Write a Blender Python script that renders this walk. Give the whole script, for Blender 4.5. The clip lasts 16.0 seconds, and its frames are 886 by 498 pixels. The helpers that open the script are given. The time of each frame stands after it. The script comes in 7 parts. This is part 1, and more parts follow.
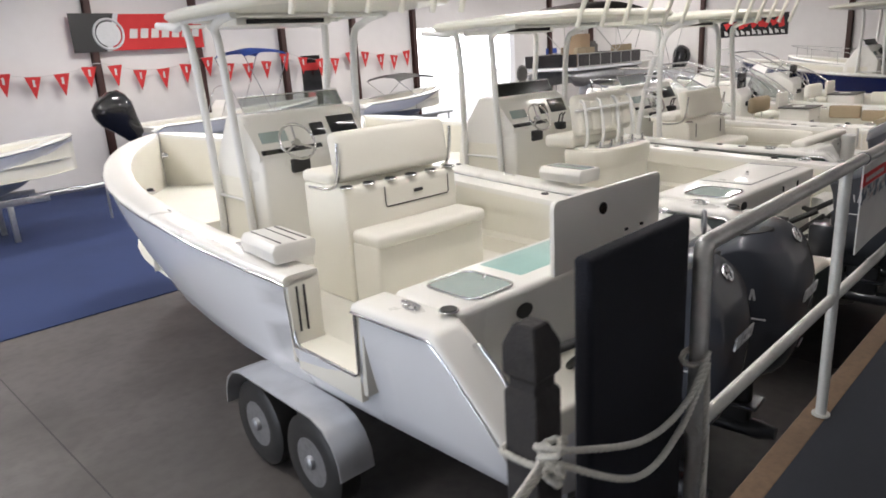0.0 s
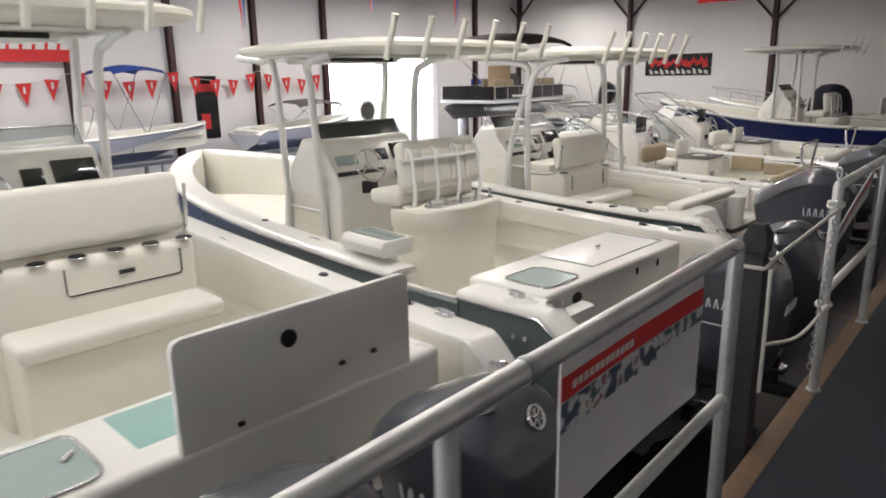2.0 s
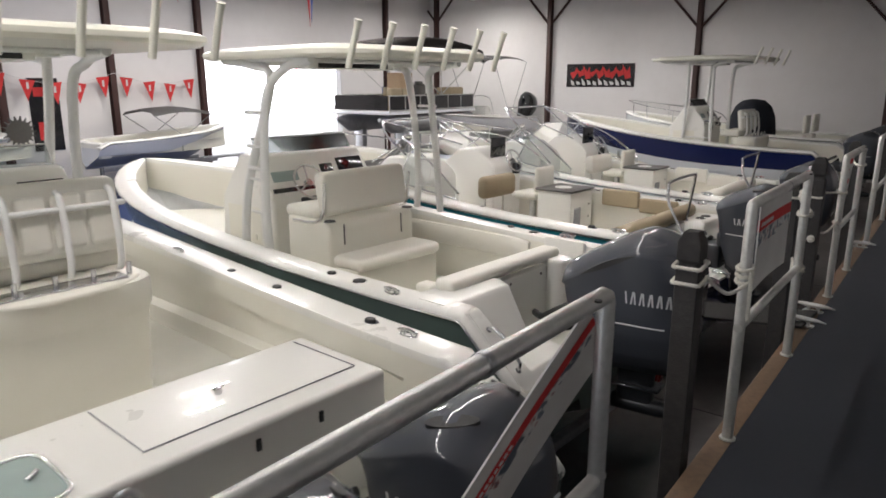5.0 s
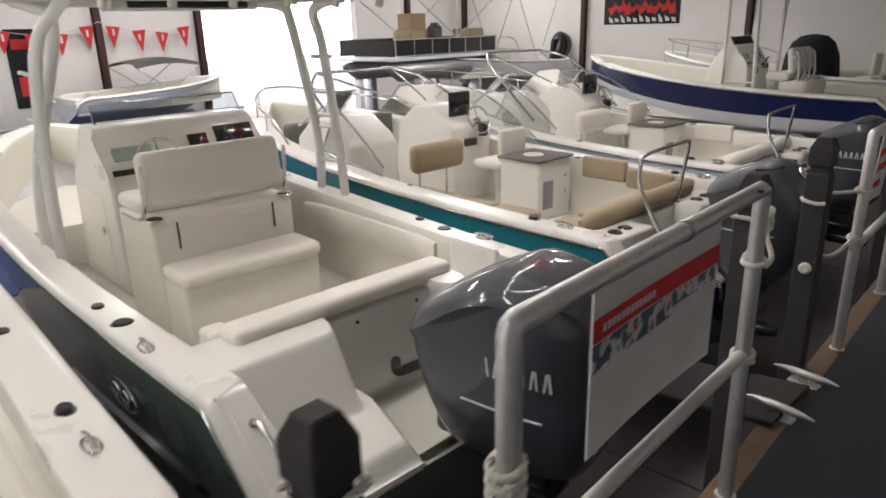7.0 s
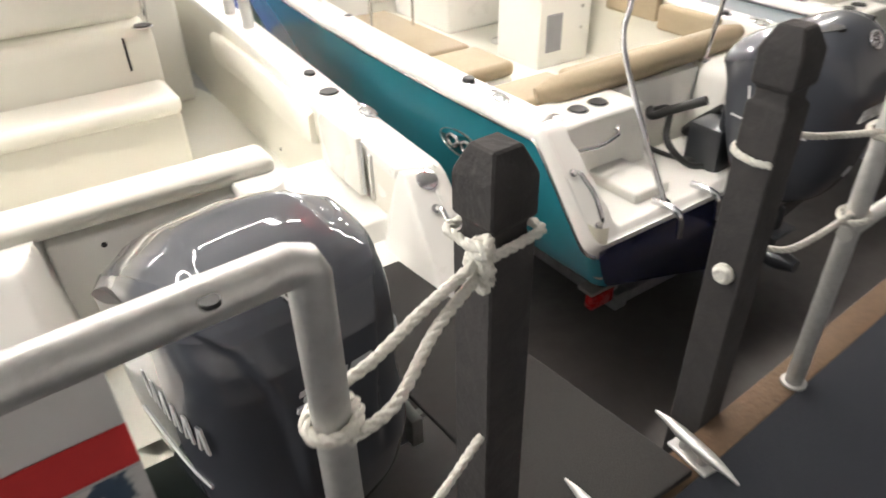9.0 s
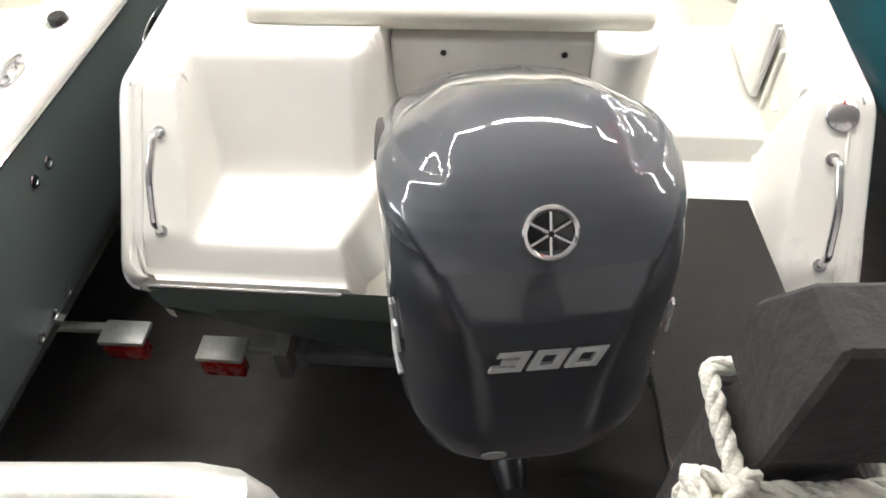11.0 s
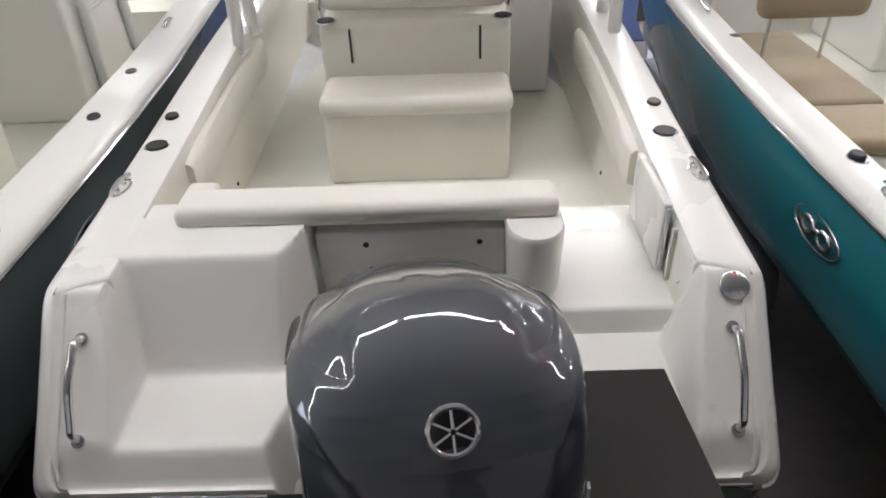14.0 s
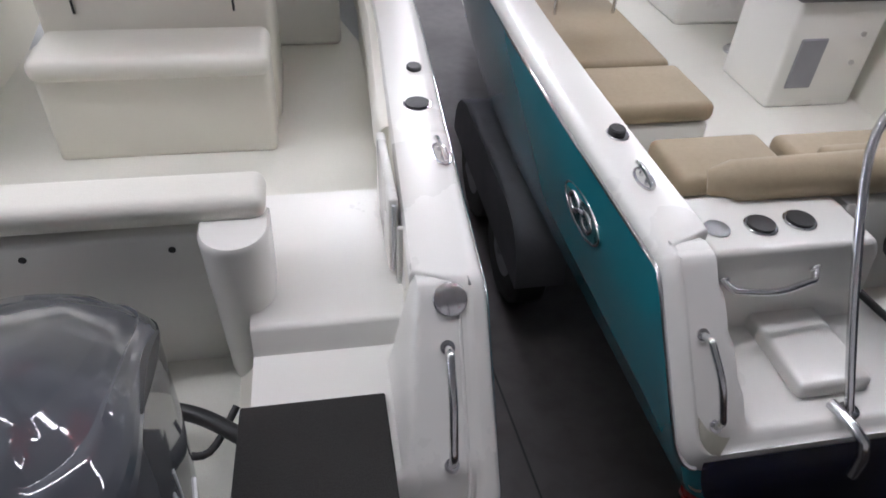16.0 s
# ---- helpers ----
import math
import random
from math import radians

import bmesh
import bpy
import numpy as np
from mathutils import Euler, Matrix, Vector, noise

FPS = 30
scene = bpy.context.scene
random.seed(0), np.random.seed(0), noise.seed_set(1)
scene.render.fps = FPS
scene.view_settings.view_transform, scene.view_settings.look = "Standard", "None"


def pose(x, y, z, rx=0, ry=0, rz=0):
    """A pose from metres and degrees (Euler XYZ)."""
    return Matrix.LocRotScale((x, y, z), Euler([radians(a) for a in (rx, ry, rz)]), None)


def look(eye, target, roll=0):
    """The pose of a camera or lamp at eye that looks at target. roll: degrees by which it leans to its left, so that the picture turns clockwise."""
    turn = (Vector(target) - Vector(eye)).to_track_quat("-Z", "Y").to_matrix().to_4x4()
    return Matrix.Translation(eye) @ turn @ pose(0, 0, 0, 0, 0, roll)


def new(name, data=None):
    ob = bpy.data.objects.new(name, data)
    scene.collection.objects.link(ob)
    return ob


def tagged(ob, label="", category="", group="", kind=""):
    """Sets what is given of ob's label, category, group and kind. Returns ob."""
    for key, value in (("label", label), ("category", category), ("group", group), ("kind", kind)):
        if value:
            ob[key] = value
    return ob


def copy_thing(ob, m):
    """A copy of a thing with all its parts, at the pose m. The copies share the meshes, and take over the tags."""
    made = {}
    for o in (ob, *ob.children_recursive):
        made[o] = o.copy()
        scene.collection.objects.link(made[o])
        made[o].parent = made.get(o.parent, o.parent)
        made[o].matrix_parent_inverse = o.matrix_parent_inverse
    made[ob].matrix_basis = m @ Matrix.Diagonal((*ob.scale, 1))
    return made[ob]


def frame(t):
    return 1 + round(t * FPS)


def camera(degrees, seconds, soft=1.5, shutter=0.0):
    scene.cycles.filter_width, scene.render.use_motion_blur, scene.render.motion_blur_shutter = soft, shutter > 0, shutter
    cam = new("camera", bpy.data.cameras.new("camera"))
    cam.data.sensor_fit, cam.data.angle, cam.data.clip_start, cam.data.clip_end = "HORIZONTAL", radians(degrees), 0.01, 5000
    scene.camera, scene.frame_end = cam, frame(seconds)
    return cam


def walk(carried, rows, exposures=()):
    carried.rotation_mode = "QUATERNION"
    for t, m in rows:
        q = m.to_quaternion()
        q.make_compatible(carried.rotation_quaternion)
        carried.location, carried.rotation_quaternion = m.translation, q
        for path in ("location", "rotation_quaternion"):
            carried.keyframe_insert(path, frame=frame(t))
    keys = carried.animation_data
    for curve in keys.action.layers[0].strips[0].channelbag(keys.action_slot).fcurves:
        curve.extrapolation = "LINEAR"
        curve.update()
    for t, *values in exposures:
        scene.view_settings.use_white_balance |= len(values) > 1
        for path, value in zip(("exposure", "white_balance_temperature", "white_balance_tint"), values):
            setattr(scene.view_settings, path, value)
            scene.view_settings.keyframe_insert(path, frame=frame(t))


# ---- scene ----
cam = camera(66.2, 16.0, soft=1.7, shutter=0.3)
METRES, EYE, TILT, LEAN, TURN = 12.0, 3.15, -16.19, 3.4, -45.71
ROWS = [
    (0.0, 0.0, 0.0, 0.0, -0.0, 0.0, -0.0),
    (0.5, 0.0334, 0.034, 0.0106, 0.1, -0.61, -0.5),
    (1.0, 0.0693, 0.0623, 0.0215, -0.56, 0.53, -0.19),
    (1.5, 0.1003, 0.0965, 0.0346, -2.4, 1.63, -0.7),
    (2.0, 0.1289, 0.1313, 0.0485, -4.26, 2.06, -1.26),
    (2.5, 0.1666, 0.1637, 0.0609, -4.91, 2.86, -1.55),
    (3.0, 0.2004, 0.1985, 0.0717, -5.91, 1.34, -1.74),
    (3.5, 0.2378, 0.2292, 0.0829, -7.29, 1.21, -1.35),
    (4.0, 0.2726, 0.2617, 0.0956, -6.88, 2.2, -1.01),
    (4.5, 0.3051, 0.2961, 0.1069, -7.97, 3.2, -1.32),
    (7.0, 0.4701, 0.4669, 0.164, -2.52, -1.95, -1.38),
    (7.5, 0.5086, 0.4949, 0.1733, -2.17, -3.12, -1.88),
    (8.0, 0.5384, 0.525, 0.1805, -3.45, -7.66, -2.58),
    (8.5, 0.566, 0.5557, 0.1872, -2.89, -11.6, -2.5),
    (9.0, 0.5794, 0.5872, 0.1966, 7.08, -18.44, -4.24),
    (9.5, 0.5813, 0.6135, 0.2032, 17.05, -23.54, -6.84),
    (10.0, 0.5825, 0.6276, 0.2056, 38.86, -34.55, -11.48),
    (12.5, 0.5693, 0.6355, 0.2037, 46.93, -41.45, -12.42),
    (13.0, 0.574, 0.6378, 0.2071, 39.94, -35.04, -14.5),
    (13.5, 0.5765, 0.6366, 0.2134, 39.8, -27.4, -12.52),
    (14.0, 0.5806, 0.6377, 0.214, 39.93, -24.99, -11.37),
    (14.5, 0.5885, 0.6448, 0.2146, 37.23, -23.96, -10.81),
    (15.0, 0.5909, 0.656, 0.216, 29.06, -24.7, -12.17),
    (15.5, 0.6018, 0.6816, 0.2226, 27.92, -25.53, -10.75),
    (16.0, 0.5979, 0.6974, 0.2267, 29.83, -27.74, -13.74),
]
walk(cam, [(t, pose(0, 0, EYE, TILT, LEAN, TURN) @ pose(METRES * x, METRES * y, METRES * z, 90 + pitch, roll, yaw)) for t, x, y, z, yaw, pitch, roll in ROWS],
     exposures=[(0.0, 0.20, 6550, 13), (0.5, 0.10, 6550, 13), (1.0, 0.10, 6550, 13), (2.0, 0.10, 6550, 12), (3.0, 0.0, 6500, 11), (3.5, 0.0, 6500, 11), (4.5, 0.04, 6500, 12), (7.0, 0.04, 6650, 13), (7.5, 0.25, 6750, 13), (8.0, 0.58, 6850, 12), (8.5, 1.08, 6750, 12), (9.0, 1.28, 6750, 11), (9.5, 1.25, 6700, 11), (10.2, 1.36, 6650, 9),
                (12.5, 1.46, 6250, 9), (13.5, 0.80, 6200, 11), (13.8, 0.45, 6200, 13), (14.2, 0.12, 6200, 14), (16.0, 0.13, 5850, 16)])

# ---- light ----
world = bpy.data.worlds.new("sky")
scene.world = world
world.use_nodes = True
wn = world.node_tree
sky = wn.nodes.new("ShaderNodeTexSky")
sky.sky_type, sky.sun_disc, sky.sun_elevation, sky.sun_rotation = "NISHITA", False, radians(50), radians(200)
wn.nodes["Background"].inputs[1].default_value = 0.12
wn.links.new(sky.outputs[0], wn.nodes["Background"].inputs[0])
sun = new("sun", bpy.data.lights.new("sun", "SUN"))
sun.data.energy, sun.data.angle, sun.data.color = 3.0, radians(0.5), (1, 0.96, 0.9)
sun.matrix_world = look((0, 0, 20), (-3, 9.4, 0))

ROOM_X0, ROOM_X1, ROOM_Y0, ROOM_Y1 = -7.0, 31.8, -3.2, 20.7
DOCK_Z, DOCK_Y = 1.47, 0.84


def ceiling_z(y):
    return 5.6 + 0.065 * y


# ---- materials ----
def material(name, color, rough=0.5, metal=0.0, coat=0.0, grain=(0, 0), stain=(0, 0), bump=(0, 0), dark=None, **extra):
    """A node material: grain and stain are (scale, amount) of two noises that vary the colour; bump is (scale, strength)."""
    mat = bpy.data.materials.new(name)
    mat.use_nodes = True
    n, l = mat.node_tree.nodes, mat.node_tree.links
    b = n["Principled BSDF"]
    b.inputs["Base Color"].default_value = (*color, 1)
    b.inputs["Roughness"].default_value = rough
    b.inputs["Metallic"].default_value = metal
    b.inputs["Coat Weight"].default_value = coat
    b.inputs["Coat Roughness"].default_value = 0.04
    for key, value in extra.items():
        b.inputs[key.replace("_", " ")].default_value = value
    co = n.new("ShaderNodeTexCoord")
    low = dark or tuple(c * 0.5 for c in color)
    last = None
    for k, (scale, amount) in enumerate((grain, stain)):
        if not amount:
            continue
        t = n.new("ShaderNodeTexNoise")
        t.inputs["Scale"].default_value, t.inputs["Detail"].default_value = scale, 6
        l.new(co.outputs["Object"], t.inputs["Vector"])
        ramp = n.new("ShaderNodeMapRange")
        ramp.inputs[1].default_value, ramp.inputs[2].default_value = 0.42, 0.72
        ramp.inputs[3].default_value, ramp.inputs[4].default_value = 0, amount
        l.new(t.outputs[0], ramp.inputs[0])
        mix = n.new("ShaderNodeMix")
        mix.data_type = "RGBA"
        mix.inputs[6].default_value, mix.inputs[7].default_value = (*color, 1), (*low, 1)
        if last:
            l.new(last, mix.inputs[6])
        l.new(ramp.outputs[0], mix.inputs[0])
        last = mix.outputs[2]
        if k == 1:
            rr = n.new("ShaderNodeMapRange")
            rr.inputs[3].default_value, rr.inputs[4].default_value = rough, min(1, rough + 0.15)
            l.new(t.outputs[0], rr.inputs[0])
            l.new(rr.outputs[0], b.inputs["Roughness"])
    if last:
        l.new(last, b.inputs["Base Color"])
    if bump[1]:
        t = n.new("ShaderNodeTexNoise")
        t.inputs["Scale"].default_value, t.inputs["Detail"].default_value = bump[0], 4
        l.new(co.outputs["Object"], t.inputs["Vector"])
        bp = n.new("ShaderNodeBump")
        bp.inputs["Strength"].default_value, bp.inputs["Distance"].default_value = bump[1], 0.01
        l.new(t.outputs[0], bp.inputs["Height"])
        l.new(bp.outputs[0], b.inputs["Normal"])
    return mat


GEL = material("gelcoat_white", (0.80, 0.79, 0.75), 0.22, coat=0.4, stain=(1.3, 0.12), dark=(0.70, 0.68, 0.60), bump=(2.0, 0.03))
LINER = material("gelcoat_cream", (0.78, 0.76, 0.68), 0.35, coat=0.2, stain=(1.7, 0.2), grain=(60, 0.06), dark=(0.66, 0.63, 0.53), bump=(300, 0.06))
NONSKID = material("nonskid_deck", (0.74, 0.73, 0.66), 0.6, grain=(90, 0.15), stain=(2.0, 0.25), dark=(0.6, 0.58, 0.5), bump=(220, 0.35))
HULL_WHITE = material("hull_white", (0.78, 0.80, 0.83), 0.16, coat=0.6, stain=(0.9, 0.10), dark=(0.66, 0.68, 0.72))
HULL_GREY = material("hull_grey_green", (0.16, 0.195, 0.19), 0.14, coat=0.7, stain=(1.1, 0.2), dark=(0.12, 0.15, 0.145))
HULL_GREEN = material("hull_dark_green", (0.12, 0.165, 0.15), 0.14, coat=0.7, stain=(1.1, 0.2), dark=(0.09, 0.13, 0.115))
HULL_TEAL = material("hull_teal", (0.03, 0.28, 0.35), 0.14, coat=0.7, stain=(1.1, 0.2), dark=(0.015, 0.17, 0.2))
HULL_TEAL_DARK = material("badge_dark_teal", (0.015, 0.10, 0.115), 0.2, coat=0.5, stain=(6, 0.2))
HULL_NAVY = material("hull_navy", (0.008, 0.016, 0.085), 0.15, coat=0.7, stain=(1.1, 0.2))
HULL_LOWER = material("hull_bottom_paint", (0.55, 0.56, 0.56), 0.4, stain=(2, 0.3), grain=(30, 0.1))
VINYL = material("vinyl_white", (0.77, 0.75, 0.68), 0.45, grain=(40, 0.08), stain=(2.5, 0.18), dark=(0.66, 0.63, 0.54), bump=(160, 0.12))
VINYL_TAN = material("vinyl_tan", (0.36, 0.29, 0.19), 0.5, grain=(40, 0.12), stain=(2.5, 0.2), bump=(160, 0.15))
VINYL_GREY = material("canvas_grey", (0.16, 0.155, 0.15), 0.8, grain=(60, 0.3), stain=(2.5, 0.3), bump=(200, 0.3))
CANVAS_BROWN = material("brown_canvas", (0.035, 0.028, 0.026), 0.85, grain=(60, 0.3), stain=(2.5, 0.3), bump=(200, 0.3))
PIPE_WHITE = material("powder_coat_white", (0.76, 0.76, 0.74), 0.3, coat=0.3, stain=(3, 0.12))
HARDTOP = material("hardtop_cream", (0.78, 0.77, 0.68), 0.3, coat=0.2, stain=(1.2, 0.2), dark=(0.66, 0.65, 0.54))
CHROME = material("stainless", (0.72, 0.72, 0.73), 0.1, 1.0, stain=(9, 0.25))
ALU = material("galvanised_pipe", (0.62, 0.62, 0.60), 0.38, 0.75, grain=(45, 0.25), stain=(5, 0.35), bump=(70, 0.12))
RAIL_PAINT = material("rail_paint", (0.60, 0.60, 0.57), 0.42, 0.35, grain=(50, 0.15), stain=(6, 0.35), bump=(60, 0.1))
GALV = material("galvanised_steel", (0.45, 0.46, 0.48), 0.35, 0.9, grain=(25, 0.4), stain=(5, 0.3))
FENDER = material("polished_fender", (0.62, 0.63, 0.65), 0.28, 0.7, stain=(4, 0.3), bump=(40, 0.1))
FENDER_DARK = material("dark_fender", (0.14, 0.14, 0.148), 0.38, 0.3, stain=(4, 0.3), bump=(40, 0.1))
BLACK = material("black_rubber", (0.02, 0.02, 0.02), 0.5, grain=(50, 0.2), bump=(80, 0.1))
GLOSS_BLACK = material("black_plastic_gloss", (0.012, 0.012, 0.014), 0.12, coat=0.3, stain=(8, 0.2))
SCREEN = material("display_glass", (0.008, 0.009, 0.012), 0.06, coat=1.0, stain=(5, 0.2))
ENGINE = material("engine_grey_metallic", (0.044, 0.050, 0.064), 0.42, 0.2, coat=1.0, grain=(400, 0.12), stain=(2.2, 0.12), dark=(0.036, 0.041, 0.053))
ENGINE_LOW = material("engine_lower_grey", (0.030, 0.033, 0.039), 0.3, 0.4, coat=0.6, stain=(3, 0.2))
SILVER = material("silver_decal", (0.60, 0.61, 0.62), 0.35, 0.3, stain=(30, 0.2))
CARPET_DOCK = material("dock_carpet", (0.020, 0.0235, 0.032), 0.95, grain=(140, 0.5), stain=(1.6, 0.4), dark=(0.013, 0.015, 0.02), bump=(260, 0.6))
CARPET_BLUE = material("blue_carpet", (0.018, 0.036, 0.115), 0.95, grain=(140, 0.35), stain=(0.7, 0.35), bump=(240, 0.5))
CARPET_BLACK = material("black_carpet", (0.012, 0.014, 0.022), 0.95, grain=(160, 0.4), stain=(2, 0.3), bump=(240, 0.7))
CARPET_CHAR = material("charcoal_carpet", (0.036, 0.034, 0.032), 0.95, grain=(150, 0.5), stain=(2, 0.3), bump=(260, 0.7))
CONCRETE = material("sealed_concrete", (0.105, 0.095, 0.090), 0.40, grain=(8, 0.4), stain=(0.8, 0.75), dark=(0.040, 0.035, 0.033), bump=(25, 0.08))
WOOD = material("raw_timber", (0.15, 0.092, 0.052), 0.7, grain=(30, 0.5), stain=(3, 0.4), dark=(0.08, 0.052, 0.032), bump=(60, 0.3))
PILING = material("piling_black_timber", (0.024, 0.022, 0.022), 0.7, grain=(25, 0.4), stain=(3, 0.4), dark=(0.05, 0.045, 0.042), bump=(70, 0.35))
ROPE = material("white_rope", (0.74, 0.72, 0.65), 0.85, grain=(120, 0.3), stain=(12, 0.3), bump=(200, 0.5))
WALL = material("white_wall", (0.74, 0.72, 0.71), 0.75, grain=(3, 0.12), stain=(0.35, 0.3), dark=(0.58, 0.55, 0.53), bump=(12, 0.15))
CEILING = material("white_insulation", (0.7, 0.7, 0.7), 0.7, stain=(0.5, 0.3), bump=(3, 0.4))
STEEL_BROWN = material("brown_steel", (0.055, 0.022, 0.018), 0.55, grain=(20, 0.3), stain=(2, 0.4))
RED = material("red_fabric", (0.55, 0.03, 0.03), 0.7, grain=(30, 0.15), stain=(2, 0.2))
BLUE_FABRIC = material("blue_fabric", (0.03, 0.08, 0.35), 0.7, grain=(30, 0.15), stain=(2, 0.2))
WHITE_PRINT = material("white_print", (0.58, 0.575, 0.56), 0.6, stain=(6, 0.15))
TEXT_GREY = material("grey_print", (0.3, 0.3, 0.32), 0.6, stain=(6, 0.2))
FROST = material("milky_lid", (0.34, 0.42, 0.40), 0.12, coat=0.6, stain=(3, 0.2))
TEAL_WELL = material("livewell_teal", (0.28, 0.46, 0.43), 0.3, coat=0.4, stain=(3, 0.2))
RED_LENS = material("red_lens", (0.45, 0.01, 0.01), 0.2, coat=0.5, stain=(20, 0.2))
CARDBOARD = material("cardboard", (0.42, 0.30, 0.19), 0.8, grain=(20, 0.2), stain=(2, 0.2))


def glass_material():
    mat = bpy.data.materials.new("acrylic_glass")
    mat.use_nodes = True
    n, l = mat.node_tree.nodes, mat.node_tree.links
    n.remove(n["Principled BSDF"])
    tr, gl, mix, fr = n.new("ShaderNodeBsdfTransparent"), n.new("ShaderNodeBsdfGlossy"), n.new("ShaderNodeMixShader"), n.new("ShaderNodeFresnel")
    tr.inputs[0].default_value = (0.80, 0.83, 0.83, 1)
    gl.inputs[1].default_value = 0.05
    l.new(fr.outputs[0], mix.inputs[0])
    l.new(tr.outputs[0], mix.inputs[1])
    l.new(gl.outputs[0], mix.inputs[2])
    l.new(mix.outputs[0], n["Material Output"].inputs[0])
    return mat


def emitter(name, color, strength):
    mat = bpy.data.materials.new(name)
    mat.use_nodes = True
    b = mat.node_tree.nodes["Principled BSDF"]
    b.inputs["Base Color"].default_value = (*color, 1)
    b.inputs["Emission Color"].default_value = (*color, 1)
    b.inputs["Emission Strength"].default_value = strength
    return mat


GLASS = glass_material()
TUBE = emitter("fluorescent_tube", (1.0, 0.97, 0.90), 14.0)
DAYLIGHT = emitter("outdoor_haze", (0.95, 0.97, 1.0), 6.0)


# ---- mesh helpers ----
def finish(name, bm, mat, parent=None, smooth=35, label=""):
    """Turns a bmesh into an object; parent makes it a part."""
    bmesh.ops.recalc_face_normals(bm, faces=bm.faces)
    me = bpy.data.meshes.new(name)
    bm.to_mesh(me)
    bm.free()
    for m in (mat if isinstance(mat, (list, tuple)) else [mat]):
        me.materials.append(m)
    if smooth:
        me.polygons.foreach_set("use_smooth", [True] * len(me.polygons))
        me.set_sharp_from_angle(angle=radians(smooth))
    ob = new(name, me)
    if parent:
        ob.parent = parent
    if label:
        tagged(ob, label)
    return ob


def rbox(bm, x0, x1, y0, y1, z0, z1, r=0.01, seg=2, m=None):
    """A box with rounded edges, turned by the matrix m if given."""
    verts = bmesh.ops.create_cube(bm, size=1)["verts"]
    for v in verts:
        v.co = Vector(((x0 + x1) / 2 + v.co.x * (x1 - x0), (y0 + y1) / 2 + v.co.y * (y1 - y0), (z0 + z1) / 2 + v.co.z * (z1 - z0)))
    before = set(bm.verts) - set(verts)
    r = min(r, 0.49 * min(abs(x1 - x0), abs(y1 - y0), abs(z1 - z0)))
    if r > 0:
        bmesh.ops.bevel(bm, geom=list({e for v in verts for e in v.link_edges}), offset=r, segments=seg, affect="EDGES", profile=0.5)
    if m:
        for v in set(bm.verts) - before:
            v.co = m @ v.co


def tube(bm, pts, r, n=10, smooth=0, closed=False):
    """A round bar along the points; smooth adds that many steps of rounding between them."""
    pts = [Vector(p) for p in pts]
    if smooth:
        out = []
        count = len(pts)
        for i in range(count if closed else count - 1):
            p0, p1, p2, p3 = (pts[(i + k) % count] if closed else pts[min(max(i + k, 0), count - 1)] for k in (-1, 0, 1, 2))
            for s in range(smooth):
                t = s / smooth
                out.append(0.5 * ((2 * p1) + (p2 - p0) * t + (2 * p0 - 5 * p1 + 4 * p2 - p3) * t * t + (3 * p1 - p0 - 3 * p2 + p3) * t ** 3))
        pts = out if closed else out + [pts[-1]]
    rings, up = [], None
    for i, p in enumerate(pts):
        a = pts[i - 1] if (i or closed) else p
        b = pts[(i + 1) % len(pts)] if (i + 1 < len(pts) or closed) else p
        d = (b - a).normalized()
        if up is None:
            up = d.orthogonal().normalized()
        up = (up - d * up.dot(d)).normalized()
        side = d.cross(up)
        rr = r[i] if isinstance(r, list) else r
        rings.append([bm.verts.new(p + rr * (math.cos(2 * math.pi * k / n) * up + math.sin(2 * math.pi * k / n) * side)) for k in range(n)])
    stitch(bm, rings, True, not closed, closed)


def stitch(bm, rings, around=True, caps=False, loop=False):
    n = len(rings[0])
    for i in range(len(rings) if loop else len(rings) - 1):
        a, b = rings[i], rings[(i + 1) % len(rings)]
        for k in range(n if around else n - 1):
            bm.faces.new((a[k], a[(k + 1) % n], b[(k + 1) % n], b[k]))
    if caps:
        bm.faces.new(rings[0][::-1])
        bm.faces.new(rings[-1])


def loft(bm, rings, around=True, caps=False, mat=0):
    before = len(bm.faces)
    stitch(bm, [[bm.verts.new(p) for p in ring] for ring in rings], around, caps)
    bm.faces.ensure_lookup_table()
    for f in bm.faces[before:]:
        f.material_index = mat


def prism(bm, poly, axis, a, b, r=0.0, seg=2, m=None):
    """A polygon drawn in the two other axes, drawn out along axis from a to b, with rounded edges."""
    def put(p, d):
        return {"x": (d, p[0], p[1]), "y": (p[0], d, p[1]), "z": (p[0], p[1], d)}[axis]
    before = set(bm.verts)
    lo, hi = [bm.verts.new(put(p, a)) for p in poly], [bm.verts.new(put(p, b)) for p in poly]
    stitch(bm, [lo, hi], True, True)
    if r:
        vs = lo + hi
        bmesh.ops.bevel(bm, geom=list({e for v in vs for e in v.link_edges}), offset=r, segments=seg, affect="EDGES", profile=0.5)
    if m:
        for v in set(bm.verts) - before:
            v.co = m @ v.co


def disc(bm, c, r, h, n=20, m=None, sx=1.0, lip=0.0):
    """A low round plug standing on c; sx stretches it, lip rounds its rim."""
    m = m or Matrix()
    rings = [(r, 0), (r, h - lip), (r - lip, h)] if lip else [(r, 0), (r, h)]
    loft(bm, [[m @ Vector((c[0] + sx * q * math.cos(2 * math.pi * k / n), c[1] + q * math.sin(2 * math.pi * k / n), c[2] + z)) for k in range(n)] for q, z in rings], True, True)


def ring(bm, c, r, w, n=24, m=None, sx=1.0):
    m = m or Matrix()
    tube(bm, [m @ Vector((c[0] + sx * r * math.cos(2 * math.pi * k / n), c[1] + r * math.sin(2 * math.pi * k / n), c[2])) for k in range(n)], w, 8, closed=True)


